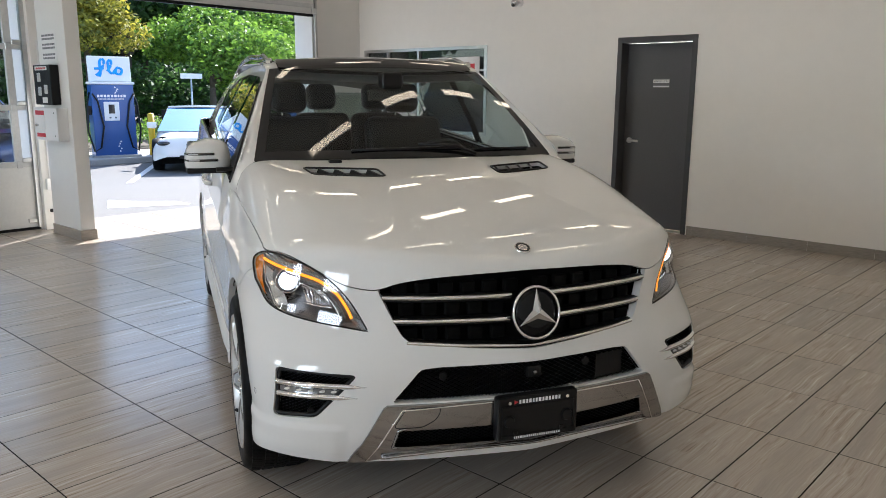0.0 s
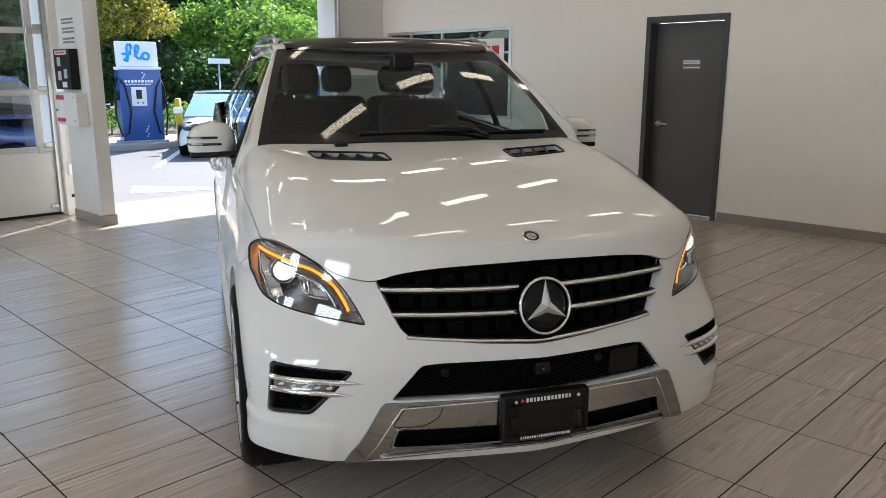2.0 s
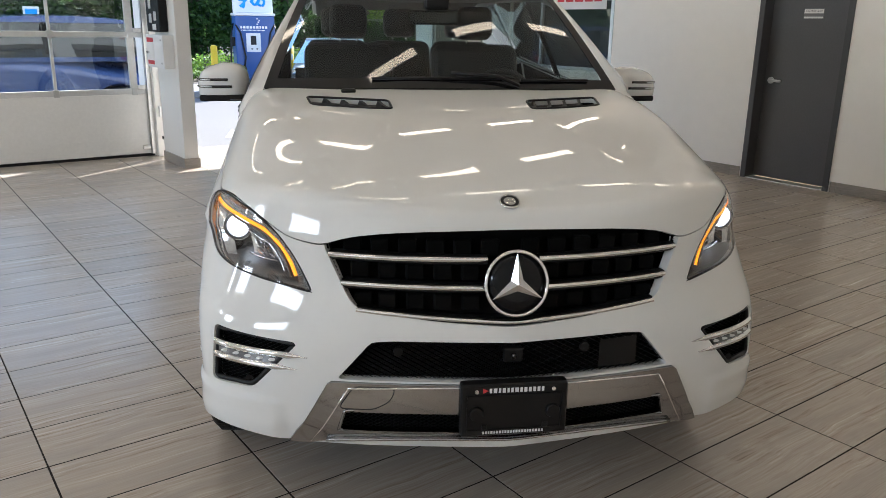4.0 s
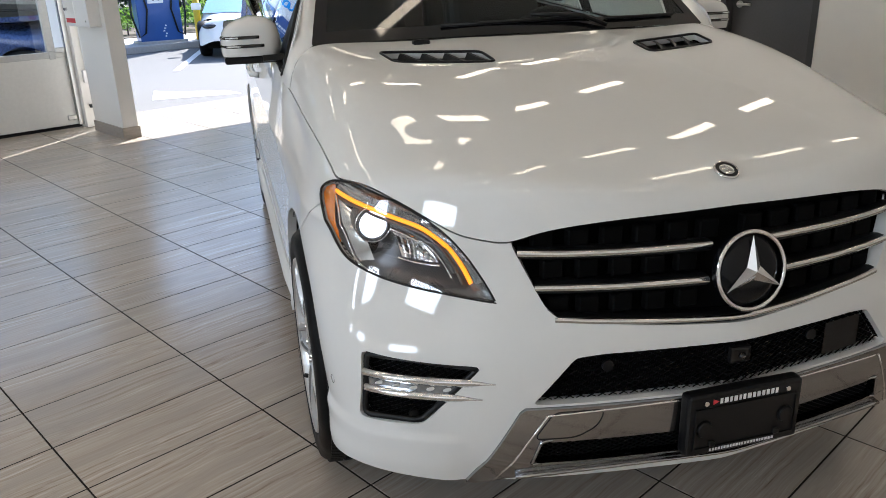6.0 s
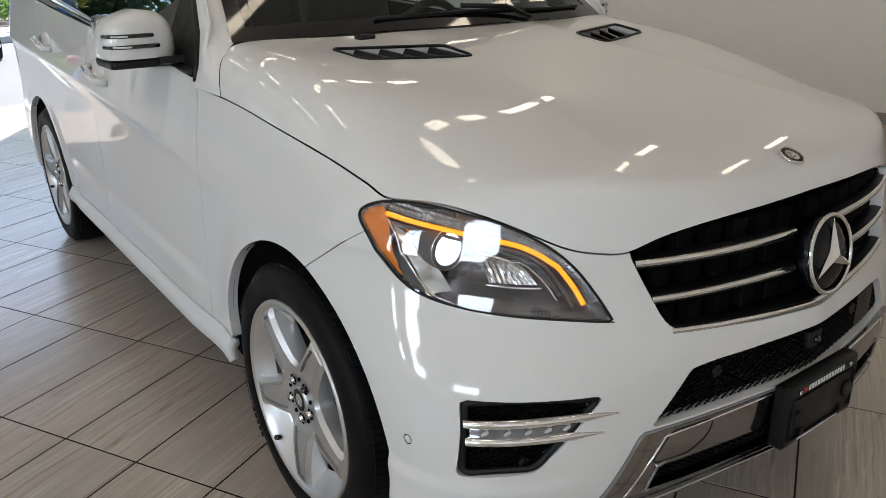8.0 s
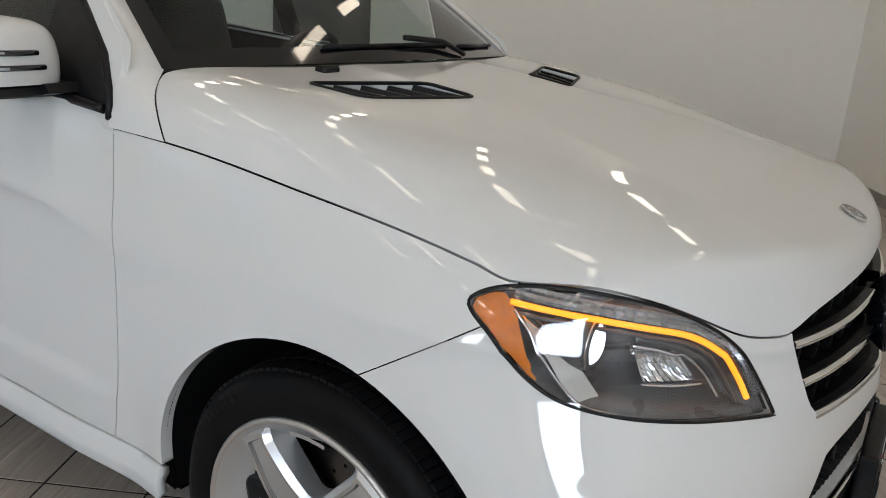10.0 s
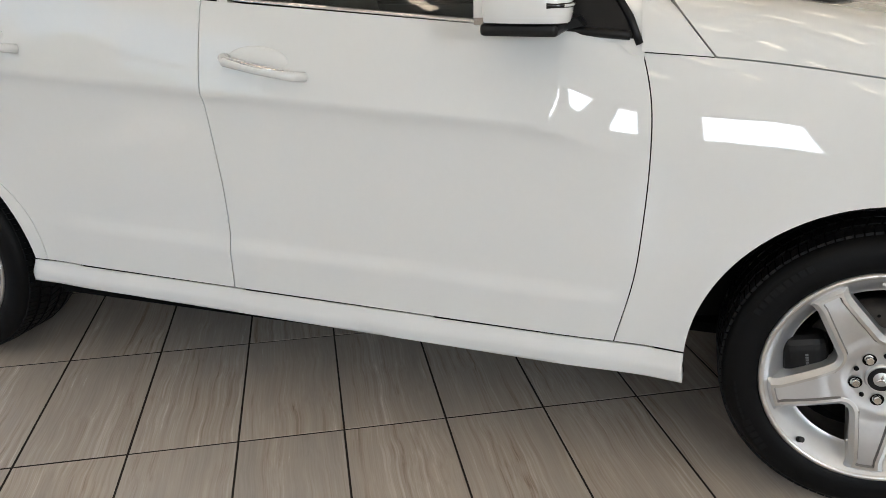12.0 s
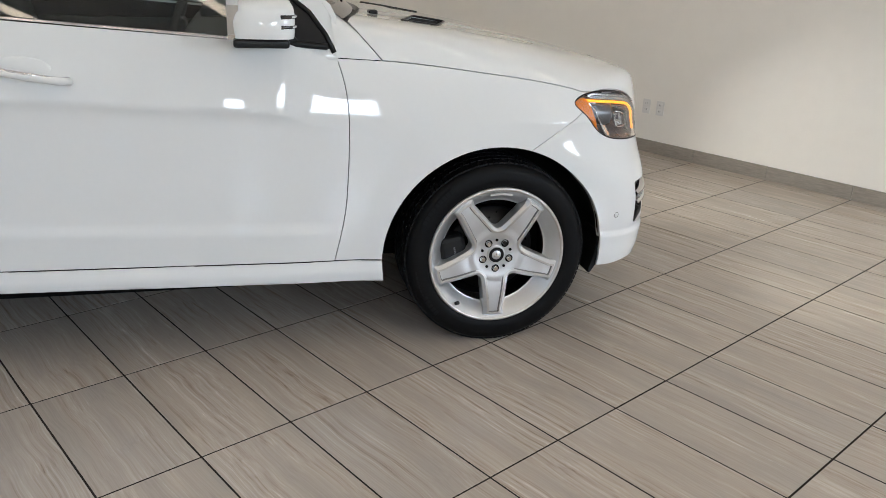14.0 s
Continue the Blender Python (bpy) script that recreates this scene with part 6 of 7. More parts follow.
# fog openings with twin chrome blades
for s in (-1, 1):
    def fog_point(x, z, off=0.0):
        P = nose_point(x, z, off)
        P[..., 0] *= -s
        return P
    fg = backing("fog_recess", FOG, -0.038, DARKSHELL, suv, "black bumper recess with twin chrome blades", fog_point, (30, 12), 0.004)
    if s < 0:
        lattice("grille_mesh", FOG, 0.020, -0.020, BLACKPL, fg, fn=nose_point, wide=0.003)
    else:
        lt = lattice("grille_mesh", FOG, 0.020, -0.020, BLACKPL, fg, fn=nose_point, wide=0.003)
        lt.matrix_basis = Matrix.Diagonal((-1, 1, 1, 1))
    edge_ = rounded([(-0.862, 0.600), (-0.622, 0.591), (-0.700, 0.512), (-0.754, 0.453), (-0.877, 0.443)], 0.014)
    tube_part("recess_border", fog_point(edge_[:, 0], edge_[:, 1], -0.010), 0.008, BLACKPL, fg, "", 8, True)
    for z, x1 in ((0.5575, -0.586), (0.5195, -0.616)):
        us = np.linspace(-0.868, x1, 28)
        taper = np.clip((x1 - us) / 0.06, 0.12, 1)
        prof = [(-0.030, -0.006), (0.000, -0.0095), (0.006, -0.002), (0.003, 0.0090), (-0.030, 0.006)]
        Vp = np.concatenate([fog_point(us, z - 0.012 * (us + 0.72) ** 2 / 0.024 * 0.15 + dz * taper, do) for do, dz in prof])
        m = len(us)
        Fp = [(k * m + i, k * m + i + 1, (k + 1) * m + i + 1, (k + 1) * m + i)[:: s] for k in range(4) for i in range(m - 1)]
        part("chrome_blade", mesh_of("chrome_blade", Vp, Fp, CHROME), CHROME, fg, "bright chrome blade")
    drl = patch("day_lamp", np.linspace(-0.862, -0.665, 20), np.linspace(0.527, 0.549, 4), lambda u, v: fog_point(u, v, -0.006), DAYLENS, fg, "clear day-running lamp strip")
    for x in np.linspace(-0.835, -0.69, 5):
        p = fog_point(np.array([x]), np.array([0.538]), 0.0)[0]
        part("led", ball(p - np.array([0, -0.005, 0]), 0.006, squash=(2.2, 0.4, 0.8), n=10), LEDWHITE, drl)
    p = fog_point(np.array([-0.775]), np.array([0.462]), -0.022)[0]
    part("parking_sensor", rod(p, p + np.array([0, -0.010, 0]), 0.012, n=18), BLACKPL, fg)
    # sensor in the bumper's flank
    p = corner_point(np.array([69.5]), np.array([0.490]), 0.0005, s)[0]
    nn = Vector(field_normal(p[None])[0])
    ps_ = part("parking_sensor", mesh_of("parking_sensor", *lathe([(0.0, 0.0008), (0.0085, 0.0006), (0.0095, -0.002)], 24), PAINT), PAINT, bumper, "", Matrix.Translation(p) @ nn.to_track_quat("X", "Z").to_matrix().to_4x4())
    part("sensor_gap", mesh_of("sensor_gap", *lathe([(0.0095, 0.0004), (0.0112, 0.0004)], 24), DARKSHELL), DARKSHELL, ps_)
    part("mud_flap", prism([(-0.446, 0.42), (-0.436, 0.42), (-0.430, 0.335), (-0.408, 0.25), (-0.416, 0.246), (-0.440, 0.28)], s * 0.918, s * 0.78, "X"), BLACKPL, suv, "black plastic air deflector")


# wheels
def patch_ring(r0, r1, g0, g1):
    pts = []
    for rr in (r0, r1):
        for g in np.linspace(g0, g1, 11):
            pts.append((-0.0125, rr * math.cos(radians(g)), rr * math.sin(radians(g))))
    return mesh_of("maker_plate", pts, [(i, i + 1, 12 + i, 11 + i) for i in range(10)], RIMMET)


def wheel(parent):
    """A twenty-inch five-spoke wheel, outer face towards -x, centre at the origin."""
    # outline of the hub with its five spokes
    half, w_in, r_end = 0.0400, 0.016, 0.2585
    out = []
    for k in range(5):
        gs = radians(-90 + 72 * k)
        rim = []
        for a, rr, hh in ((-1, 0.226, half), (-1, 0.241, half + 0.002), (-1, 0.252, half + 0.007)):
            rim.append((rr, a * math.atan2(hh, rr)))
        for a in np.linspace(-1, 1, 9):
            rim.append((r_end, a * math.atan2(half + 0.014, r_end)))
        for rr, hh in ((0.252, half + 0.007), (0.241, half + 0.002), (0.226, half)):
            rim.append((rr, math.atan2(hh, rr)))
        out += [(rr * math.cos(gs + g), rr * math.sin(gs + g)) for rr, g in rim]
        gm = gs + radians(36)
        u_in = (half + 0.0105 + w_in * math.cos(radians(36))) / math.sin(radians(36))
        for v in np.linspace(-w_in, w_in, 9):
            u = u_in + 0.006 * (v / w_in) ** 2
            out.append((u * math.cos(gm) - v * math.sin(gm), u * math.sin(gm) + v * math.cos(gm)))
    star = np.array(out)
    m = 150
    gy, gz = np.meshgrid(np.linspace(-0.262, 0.262, m), np.linspace(-0.262, 0.262, m), indexing="ij")
    G = np.stack([0 * gy.ravel(), gy.ravel(), gz.ravel()], 1)
    GF = [(i * m + j, (i + 1) * m + j, (i + 1) * m + j + 1, i * m + j + 1) for i in range(m - 1) for j in range(m - 1)]
    edge = lambda P: inside(P[:, 1:], star)

    def face_x(P, d):
        r = np.hypot(P[:, 1], P[:, 2])
        x = spline([0.0, 0.04, 0.075, 0.11, 0.17, 0.225, 0.255], [0.010, 0.010, 0.007, -0.003, -0.012, -0.013, -0.011], r)
        sunk = 0.0075 * np.clip((d - 0.0195) / 0.003, 0, 1) * smooth(0.085, 0.12, r) * smooth(0.252, 0.244, r)
        return x + sunk + 0.0125 * np.clip(1 - d / 0.0120, 0, 1)
    base = cut(G, GF, edge(G))
    Vw, Fw, Nw, slots = [], [], [], []

    def band_x(P, lo_d):
        """Height of one band of the face, carried on past its edges."""
        r, d = np.hypot(P[:, 1], P[:, 2]), edge(P)
        x = spline([0.0, 0.04, 0.075, 0.11, 0.17, 0.225, 0.255], [0.010, 0.010, 0.007, -0.003, -0.012, -0.013, -0.011], r)
        fade = smooth(0.085, 0.12, r) * smooth(0.252, 0.244, r)
        return x + (0.0125 * (1 - d / 0.012) if lo_d < 0 else 0.0075 * (d - 0.0195) / 0.003 * fade if lo_d == 0.0195 else 0.0075 * fade if lo_d > 0.0195 else 0.0)
    # third slot colours the narrow step band grey, as shade in the groove
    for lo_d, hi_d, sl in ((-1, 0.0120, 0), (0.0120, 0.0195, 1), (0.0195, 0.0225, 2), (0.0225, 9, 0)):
        b_ = cut(base[0], base[1], edge(base[0]) - lo_d) if lo_d > 0 else base
        b_ = cut(b_[0], b_[1], hi_d - edge(b_[0])) if hi_d < 1 else b_
        Pb = b_[0].copy()
        Pb[:, 0] = face_x(Pb, edge(Pb))
        rb = np.hypot(Pb[:, 1], Pb[:, 2])
        k0 = len(Vw)
        Vw += [tuple(q) for q in Pb]
        Fw += [tuple(i + k0 for i in f)[::-1] for f in b_[1]]
        gy_, gz_ = [(band_x(Pb + np.array(e_), lo_d) - band_x(Pb - np.array(e_), lo_d)) / 0.001 for e_ in ((0, 0.0005, 0), (0, 0, 0.0005))]
        nb_ = np.stack([-np.ones(len(Pb)), gy_, gz_], 1)
        Nw += [tuple(q) for q in nb_ / np.linalg.norm(nb_, axis=1, keepdims=True)]
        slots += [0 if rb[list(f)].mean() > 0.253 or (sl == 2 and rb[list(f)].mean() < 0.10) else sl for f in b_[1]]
    ob = part("wheel", mesh_of("wheel", Vw, Fw, [RIMMET, MACHINED, POCKETSHADE], True, Nw, slots), RIMMET, parent, "silver five-spoke alloy wheel with a worn rim")
    n = len(star)
    fine_star = np.concatenate([star[i] + (star[(i + 1) % n] - star[i]) * np.linspace(0, 1, 5)[:-1, None] for i in range(n)])
    n = len(fine_star)
    rs = np.hypot(*fine_star.T)
    wide = fine_star * (1 + 0.004 / np.maximum(rs, 0.08))[:, None]
    P = np.concatenate([np.column_stack([0 * rs, fine_star]), np.column_stack([0 * rs + 0.050, wide])])
    P[:n, 0] = face_x(P[:n], 0 * rs)
    part("spoke_wall", mesh_of("spoke_wall", P, [(i, n + i, n + (i + 1) % n, (i + 1) % n) for i in range(n)], RIMMET), RIMMET, ob)
    part("rim_lip", mesh_of("rim_lip", *lathe([(0.2615, -0.0095), (0.2655, -0.014), (0.272, -0.0145), (0.2755, -0.009), (0.276, 0.0)], 96), MACHINED), MACHINED, ob, "scuffed machined rim lip")
    part("rim_bowl", mesh_of("rim_bowl", *lathe([(0.2615, -0.0095), (0.254, -0.003), (0.240, 0.012), (0.220, 0.040), (0.214, 0.046), (0.211, 0.047)], 96), RIMMET), RIMMET, ob, "silver rim bowl")
    part("rim_barrel", mesh_of("rim_barrel", *lathe([(0.211, 0.047), (0.212, 0.052), (0.232, 0.07), (0.228, 0.20)], 72), BARREL), BARREL, ob, "wheel barrel, coloured dark for shade and brake dust")
    part("maker_plate", patch_ring(0.2455, 0.2535, 80, 100), RIMMET, ob, "small plain plate on the rim")
    prof = [(r_, x_) for r_, x_ in [(0.262, 0.012), (0.270, -0.004), (0.280, -0.012), (0.300, -0.016), (0.325, -0.014), (0.341, -0.009), (0.350, 0.000), (0.356, 0.012), (0.359, 0.04), (0.3605, 0.13), (0.360, 0.20), (0.350, 0.25), (0.30, 0.268), (0.24, 0.25)]]
    ty = part("tyre", mesh_of("tyre", *lathe(prof, 120), TYRE), TYRE, ob, "black winter tyre with blocky tread")
    # tread blocks: three block rows and shoulder lugs
    Vt, Ft = [], []
    for x0, x1, n, lift, skew in ((0.012, 0.050, 112, 0.0055, 0.30), (0.062, 0.100, 76, 0.006, 0.5), (0.112, 0.150, 76, 0.006, -0.5), (0.162, 0.198, 76, 0.006, 0.5), (0.208, 0.245, 88, 0.0085, -0.30)):
        for k in range(n):
            g = 2 * math.pi * (k + 0.3 * (x0 > 0.1)) / n
            w = 2 * math.pi / n * 0.41
            b = len(Vt)
            for rr in (0.362, None):
                for xx, sg_ in ((x0, -1), (x1, 1)):
                    for dg in (-w, w):
                        base = np.interp(xx, [0.002, 0.015, 0.06, 0.2, 0.25], [0.352, 0.360, 0.362, 0.362, 0.352])
                        R = base - 0.006 if rr else base + lift * 0.8
                        a = g + dg + skew * w * sg_
                        Vt.append((xx, R * math.cos(a), R * math.sin(a)))
            Ft += [(b + 4, b + 5, b + 7, b + 6), (b, b + 4, b + 6, b + 2), (b + 1, b + 3, b + 7, b + 5), (b, b + 1, b + 5, b + 4), (b + 2, b + 6, b + 7, b + 3)]
    tagged(part("tread_block", mesh_of("tread_block", Vt, Ft, RUBBERBAR, False), RUBBERBAR, ty), kind="stuff")
    for g0, n, r0, h in ((55, 9, 0.318, 0.017), (-28, 5, 0.312, 0.020), (-8, 8, 0.322, 0.006)):
        Vm, Fm = [], []
        for k in range(n):
            a0 = radians(g0 - k * 3.4)
            a1 = a0 - radians(2.6)
            b = len(Vm)
            for a, rr in ((a0, r0), (a1, r0), (a1, r0 + h), (a0, r0 + h)):
                Vm.append((-0.0178, rr * math.cos(a), rr * math.sin(a)))
            Fm.append((b, b + 1, b + 2, b + 3))
        tagged(part("sidewall_mark", mesh_of("sidewall_mark", Vm, Fm, RUBBERBAR, False), RUBBERBAR, ty), kind="stuff")
    cap = part("hub_cap", mesh_of("hub_cap", *lathe([(0.0, 0.000), (0.0165, 0.000), (0.0185, 0.0025), (0.031, 0.0035), (0.0345, 0.001), (0.037, 0.012)], 40), RIMMET), RIMMET, ob, "round hub cap with a dark ring")
    part("cap_ring", mesh_of("cap_ring", *lathe([(0.0185, 0.0012), (0.0305, 0.0018)], 40), BLACKPL), BLACKPL, cap, "black ring")
    part("star", mesh_of("star", *star_mesh(0.016, 0.004, 0.002), CHROME, False), CHROME, cap, "", Matrix.Translation((-0.0005, 0, 0)) @ Matrix.Diagonal((-1, 1, 1, 1)))
    for k in range(5):
        g = radians(-90 + 72 * k)
        y, z = 0.056 * math.cos(g), 0.056 * math.sin(g)
        nut = rod((0.018, y, z), (-0.004, y, z), 0.0105, 0.009, 6)
        nb = part("wheel_bolt", nut, GLOSSBLACK if k == 3 else CHROME, ob)
        part("bolt_seat", mesh_of("bolt_seat", *lathe([(0.010, -0.008), (0.0155, -0.0118)], 18), DARKSHELL), DARKSHELL, nb, "", Matrix.Translation((0.017, y, z)))
        g += radians(36)
        y, z = 0.060 * math.cos(g), 0.060 * math.sin(g)
        part("wheel_hole", rod((0.0105, y, z), (0.0045, y, z), 0.0055), DARKSHELL, ob)
    part("valve", rod((-0.012, 0.150, -0.188), (0.012, 0.162, -0.203), 0.0075), BLACKPL, ob, "black rubber valve")
    ds = part("brake_disc", mesh_of("brake_disc", *lathe([(0.06, 0.062), (0.085, 0.055), (0.088, 0.085), (0.172, 0.085), (0.174, 0.11), (0.09, 0.115)], 72), STEEL), STEEL, ob, "bare steel brake disc")
    for k in range(30):
        g, rr = 2 * math.pi * k / 30, 0.105 + 0.045 * (k % 3) / 2
        part("disc_hole", rod((0.0840, rr * math.cos(g), rr * math.sin(g)), (0.0855, rr * math.cos(g), rr * math.sin(g)), 0.0042, n=8), DARKSHELL, ds)
    cl = box(0.03, 0.13, -0.055, 0.055, -0.095, 0.095, 0.035, 4)
    cp = part("brake_caliper", cl, BLACKPL, ob, "black brake caliper with white print", Matrix.Rotation(radians(-12), 4, "X") @ Matrix.Translation((0, 0.158, 0.01)))
    bars("maker_print", -0.052, 0.052, [0.0], 0.007, 0.8, cp, GREYINK, Matrix.Translation((0.029, 0.0, 0.0)) @ Matrix(((0, 1, 0, 0), (0, 0, -1, 0), (-1, 0, 0, 0), (0, 0, 0, 1))), 12)
    # black disc added in place of the shade behind the spokes
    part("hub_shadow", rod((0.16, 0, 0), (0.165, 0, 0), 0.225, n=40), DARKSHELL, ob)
    # the alloy sits a little smaller inside its tyre
    snug = Matrix.Diagonal((1, 0.988, 0.988, 1))

    def draw_in(o):
        o.data.transform(snug)
        for c in o.children:
            if c != ty and c.matrix_basis == Matrix.Identity(4):
                draw_in(c)
    draw_in(ob)
    return ob


w0 = wheel(suv)
w0.matrix_basis = Matrix.Translation((-0.946, -0.004, 0.364))
dup(w0, suv, Matrix.Translation((-0.928, 2.915, 0.360)) @ Matrix.Rotation(radians(25), 4, "X"))
for y in (0.0, 2.915):
    dup(w0, suv, Matrix.Translation((0.928, y, 0.360)) @ Matrix.Rotation(math.pi, 4, "Z"))
for ya in (0.0, 2.915):
    for s in (-1, 1):
        prof = [(0.447, 0.915), (0.447, 0.55), (0.20, 0.54)]
        Vl, Fl = [], []
        for i in range(41):
            g = radians(-9 + 198 * i / 40)
            for r, x in prof:
                Vl.append((s * x, ya + r * math.cos(g), 0.36 + r * math.sin(g)))
        for i in range(40):
            for j in range(2):
                Fl.append((i * 3 + j, i * 3 + j + 1, i * 3 + j + 4, i * 3 + j + 3))
        part("arch_liner", mesh_of("arch_liner", Vl, Fl, BLACKPL), BLACKPL, suv, "black wheel arch liner")
part("underbody", slabs((-0.54, 0.54, -0.56, 3.70, 0.24, 0.27), (-0.88, 0.88, 0.46, 2.46, 0.265, 0.30), (-0.58, 0.58, -0.74, -0.45, 0.30, 0.32), (-0.84, 0.84, 3.36, 3.75, 0.30, 0.32), (-0.5, 0.5, -0.55, 0.35, 0.35, 1.0)), DARKSHELL, suv, "dark underbody")

# cabin: pillars, glass and roof
def cabin_x(z):
    d = z - 1.10
    return 0.900 - 0.40 * d - 0.22 * d * d - 0.025 * smooth(1.10, 1.05, z)


def roof_z(y):
    return spline([0.9, 1.22, 1.6, 2.2, 2.9, 3.4, 3.7], [1.40, 1.628, 1.672, 1.690, 1.668, 1.60, 1.50], y)


ys, zs = np.arange(0.40, 3.80, 0.02), np.arange(1.04, 1.72, 0.02)
Y_, Z_ = np.meshgrid(ys, zs, indexing="ij")
CV = np.stack([-cabin_x(Z_).ravel(), Y_.ravel(), Z_.ravel()], 1)
nz_ = len(zs)
CF = [(i * nz_ + j, i * nz_ + j + 1, (i + 1) * nz_ + j + 1, (i + 1) * nz_ + j) for i in range(len(ys) - 1) for j in range(nz_ - 1)]
SIDE = np.array([(0.600, 1.055), (0.600, 1.225), (0.62, 1.262), (0.90, 1.445), (1.22, 1.630), (1.40, 1.662), (1.8, 1.682), (2.2, 1.690), (2.9, 1.668), (3.4, 1.60), (3.62, 1.50), (3.74, 1.26), (3.76, 1.10), (2.6, belt_z(2.6)), (0.66, belt_z(0.66))])
SIDE[-2:, 1] -= 0.012
GLASSO = rounded([(0.606, 1.118), (0.676, 1.228), (0.93, 1.395), (1.22, 1.562), (1.45, 1.606), (2.2, 1.632), (2.9, 1.606), (3.22, 1.52), (3.10, belt_z(3.1) + 0.03), (0.80, belt_z(0.80) - 0.004)], 0.012)
for s in (1, -1):
    M = np.array([s, 1.0, 1])
    V, F = cut(CV, CF, inside(CV[:, 1:], SIDE))
    fr = cut(V, F, -inside(V[:, 1:], GLASSO))
    ob = part("side_frame", mesh_of("side_frame", fr[0] * M, [f[::s] for f in fr[1]], PAINT), PAINT, suv, "white pillars and roof rail")
    gl = cut(V, F, inside(V[:, 1:], GLASSO))
    def piece(lo, hi, name, mat, label, inset, parent):
        a = cut(gl[0], gl[1], gl[0][:, 1] - lo(gl[0]))
        a = cut(a[0], a[1], hi(a[0]) - a[0][:, 1])
        V2 = (a[0] + np.array([inset, 0, 0])) * M
        return part(name, mesh_of(name, V2, [f[::s] for f in a[1]], mat), mat, parent, label)
    at_ = lambda y: (lambda P: 0 * P[:, 1] + y)
    piece(at_(0.5), lambda P: 0.93 + 0 * P[:, 1], "mirror_sail", BLACKPL, "black triangular mirror base", -0.002, doors[s, 0])
    g1 = piece(at_(0.93), at_(1.665), "door_window", SIDEGLASS, "tinted door window", 0.010, doors[s, 0])
    piece(at_(1.665), at_(1.785), "pillar_cover", GLOSSBLACK, "gloss black pillar cover", 0.004, suv)
    g2 = piece(at_(1.785), at_(2.56), "door_window", SIDEGLASS, "tinted door window", 0.010, doors[s, 1])
    piece(at_(2.56), at_(2.66), "pillar_cover", GLOSSBLACK, "gloss black pillar cover", 0.004, suv)
    g3 = piece(at_(2.66), at_(3.3), "quarter_window", SIDEGLASS, "tinted quarter window", 0.010, suv)
    for yy0, yy1, par in ((0.80, 1.70, doors[s, 0]), (1.735, 2.74, doors[s, 1])):
        yy = np.linspace(yy0, yy1, 20)
        zz = belt_z(yy) + 0.006
        tube_part("belt_trim", np.stack([-(cabin_x(zz) + 0.006) * s, yy, zz], 1), 0.011, CHROME, par, "chrome window strip", 8, flat=0.7)
    yy = np.linspace(0.635, 0.95, 14)
    zz = belt_z(yy) + 0.006
    tube_part("sail_gasket", np.stack([-(cabin_x(zz) + 0.008) * s, yy, zz], 1), 0.011, BLACKPL, doors[s, 0], "black gasket under the mirror base", 8)
    # door handle in its scooped dish
    for yy, par in ((1.57, doors[s, 0]), (2.50, doors[s, 1])):
        zz = 1.034 + 0.055 * (yy - 1.57)
        xh = -(half_width(np.array([yy]), np.array([zz]))[0]) * s
        tube_part("door_handle", [(xh - s * 0.002, yy + 0.115, zz + 0.022), (xh - s * 0.030, yy + 0.095, zz + 0.016), (xh - s * 0.036, yy, zz), (xh - s * 0.030, yy - 0.10, zz - 0.016), (xh - s * 0.002, yy - 0.118, zz - 0.020)], 0.018, PAINT, par, "white handle with a chrome strip", 12, flat=0.75)
        hs = tube_part("handle_strip", [(xh - s * 0.034, yy + 0.10, zz + 0.024), (xh - s * 0.046, yy, zz + 0.008), (xh - s * 0.034, yy - 0.105, zz - 0.010)], 0.006, CHROME, par, "chrome handle strip")
        part("handle_dish", ball((xh + s * 0.006, yy + 0.02, zz + 0.012), 0.1, squash=(0.10, 0.95, 0.42), n=24), PAINT, par)
    # door mirror
    mc = Matrix.Translation((-s * (0.988 if s > 0 else 0.966), 0.862, 1.216)) @ Matrix.Scale(1.0 if s > 0 else 0.94, 4)
    bm = bmesh.new()
    vs = bmesh.ops.create_uvsphere(bm, u_segments=40, v_segments=24, radius=1.0)["verts"]
    for v in vs:
        x, y, z = v.co
        p = [math.copysign(abs(c) ** k, c) for c, k in ((x, 0.48), (y, 0.62), (z, 0.52))]
        v.co = (p[0] * 0.112 * (1.0 - 0.10 * max(p[2], 0)), p[1] * 0.108 + 0.012 * p[0] * s, p[2] * 0.086 * (1 - 0.20 * max(-s * p[0], 0) * (p[2] > 0)) - 0.008 * abs(p[0]) * (p[2] > 0))
    for f in bm.faces:
        f.smooth = True
    geom = bm.verts[:] + bm.edges[:] + bm.faces[:]
    bmesh.ops.bisect_plane(bm, geom=geom, plane_co=(0, 0, -0.050), plane_no=(0, 0, 1), clear_inner=True)
    geom = bm.verts[:] + bm.edges[:] + bm.faces[:]
    bmesh.ops.bisect_plane(bm, geom=geom, plane_co=(0, 0.082, 0), plane_no=(0, 1, 0), clear_outer=True)
    mir = part("door_mirror", bm, PAINT, doors[s, 0], "white mirror cap over a black base", mc)
    part("mirror_base", box(-0.104, 0.104, -0.092, 0.08, -0.078, -0.051, 0.012, 3), BLACKPL, mir, "black mirror base")
    part("mirror_arm", prism([(-0.125, -0.066), (-0.06, -0.080), (0.05, -0.080), (0.06, -0.052), (-0.11, -0.048)], s * 0.035, s * 0.128, "X"), BLACKPL, mir, "black mirror arm")
    part("mirror_glass", box(-0.095, 0.095, 0.075, 0.080, -0.06, 0.068, 0.02, 2), CHROME, mir, "mirror glass")
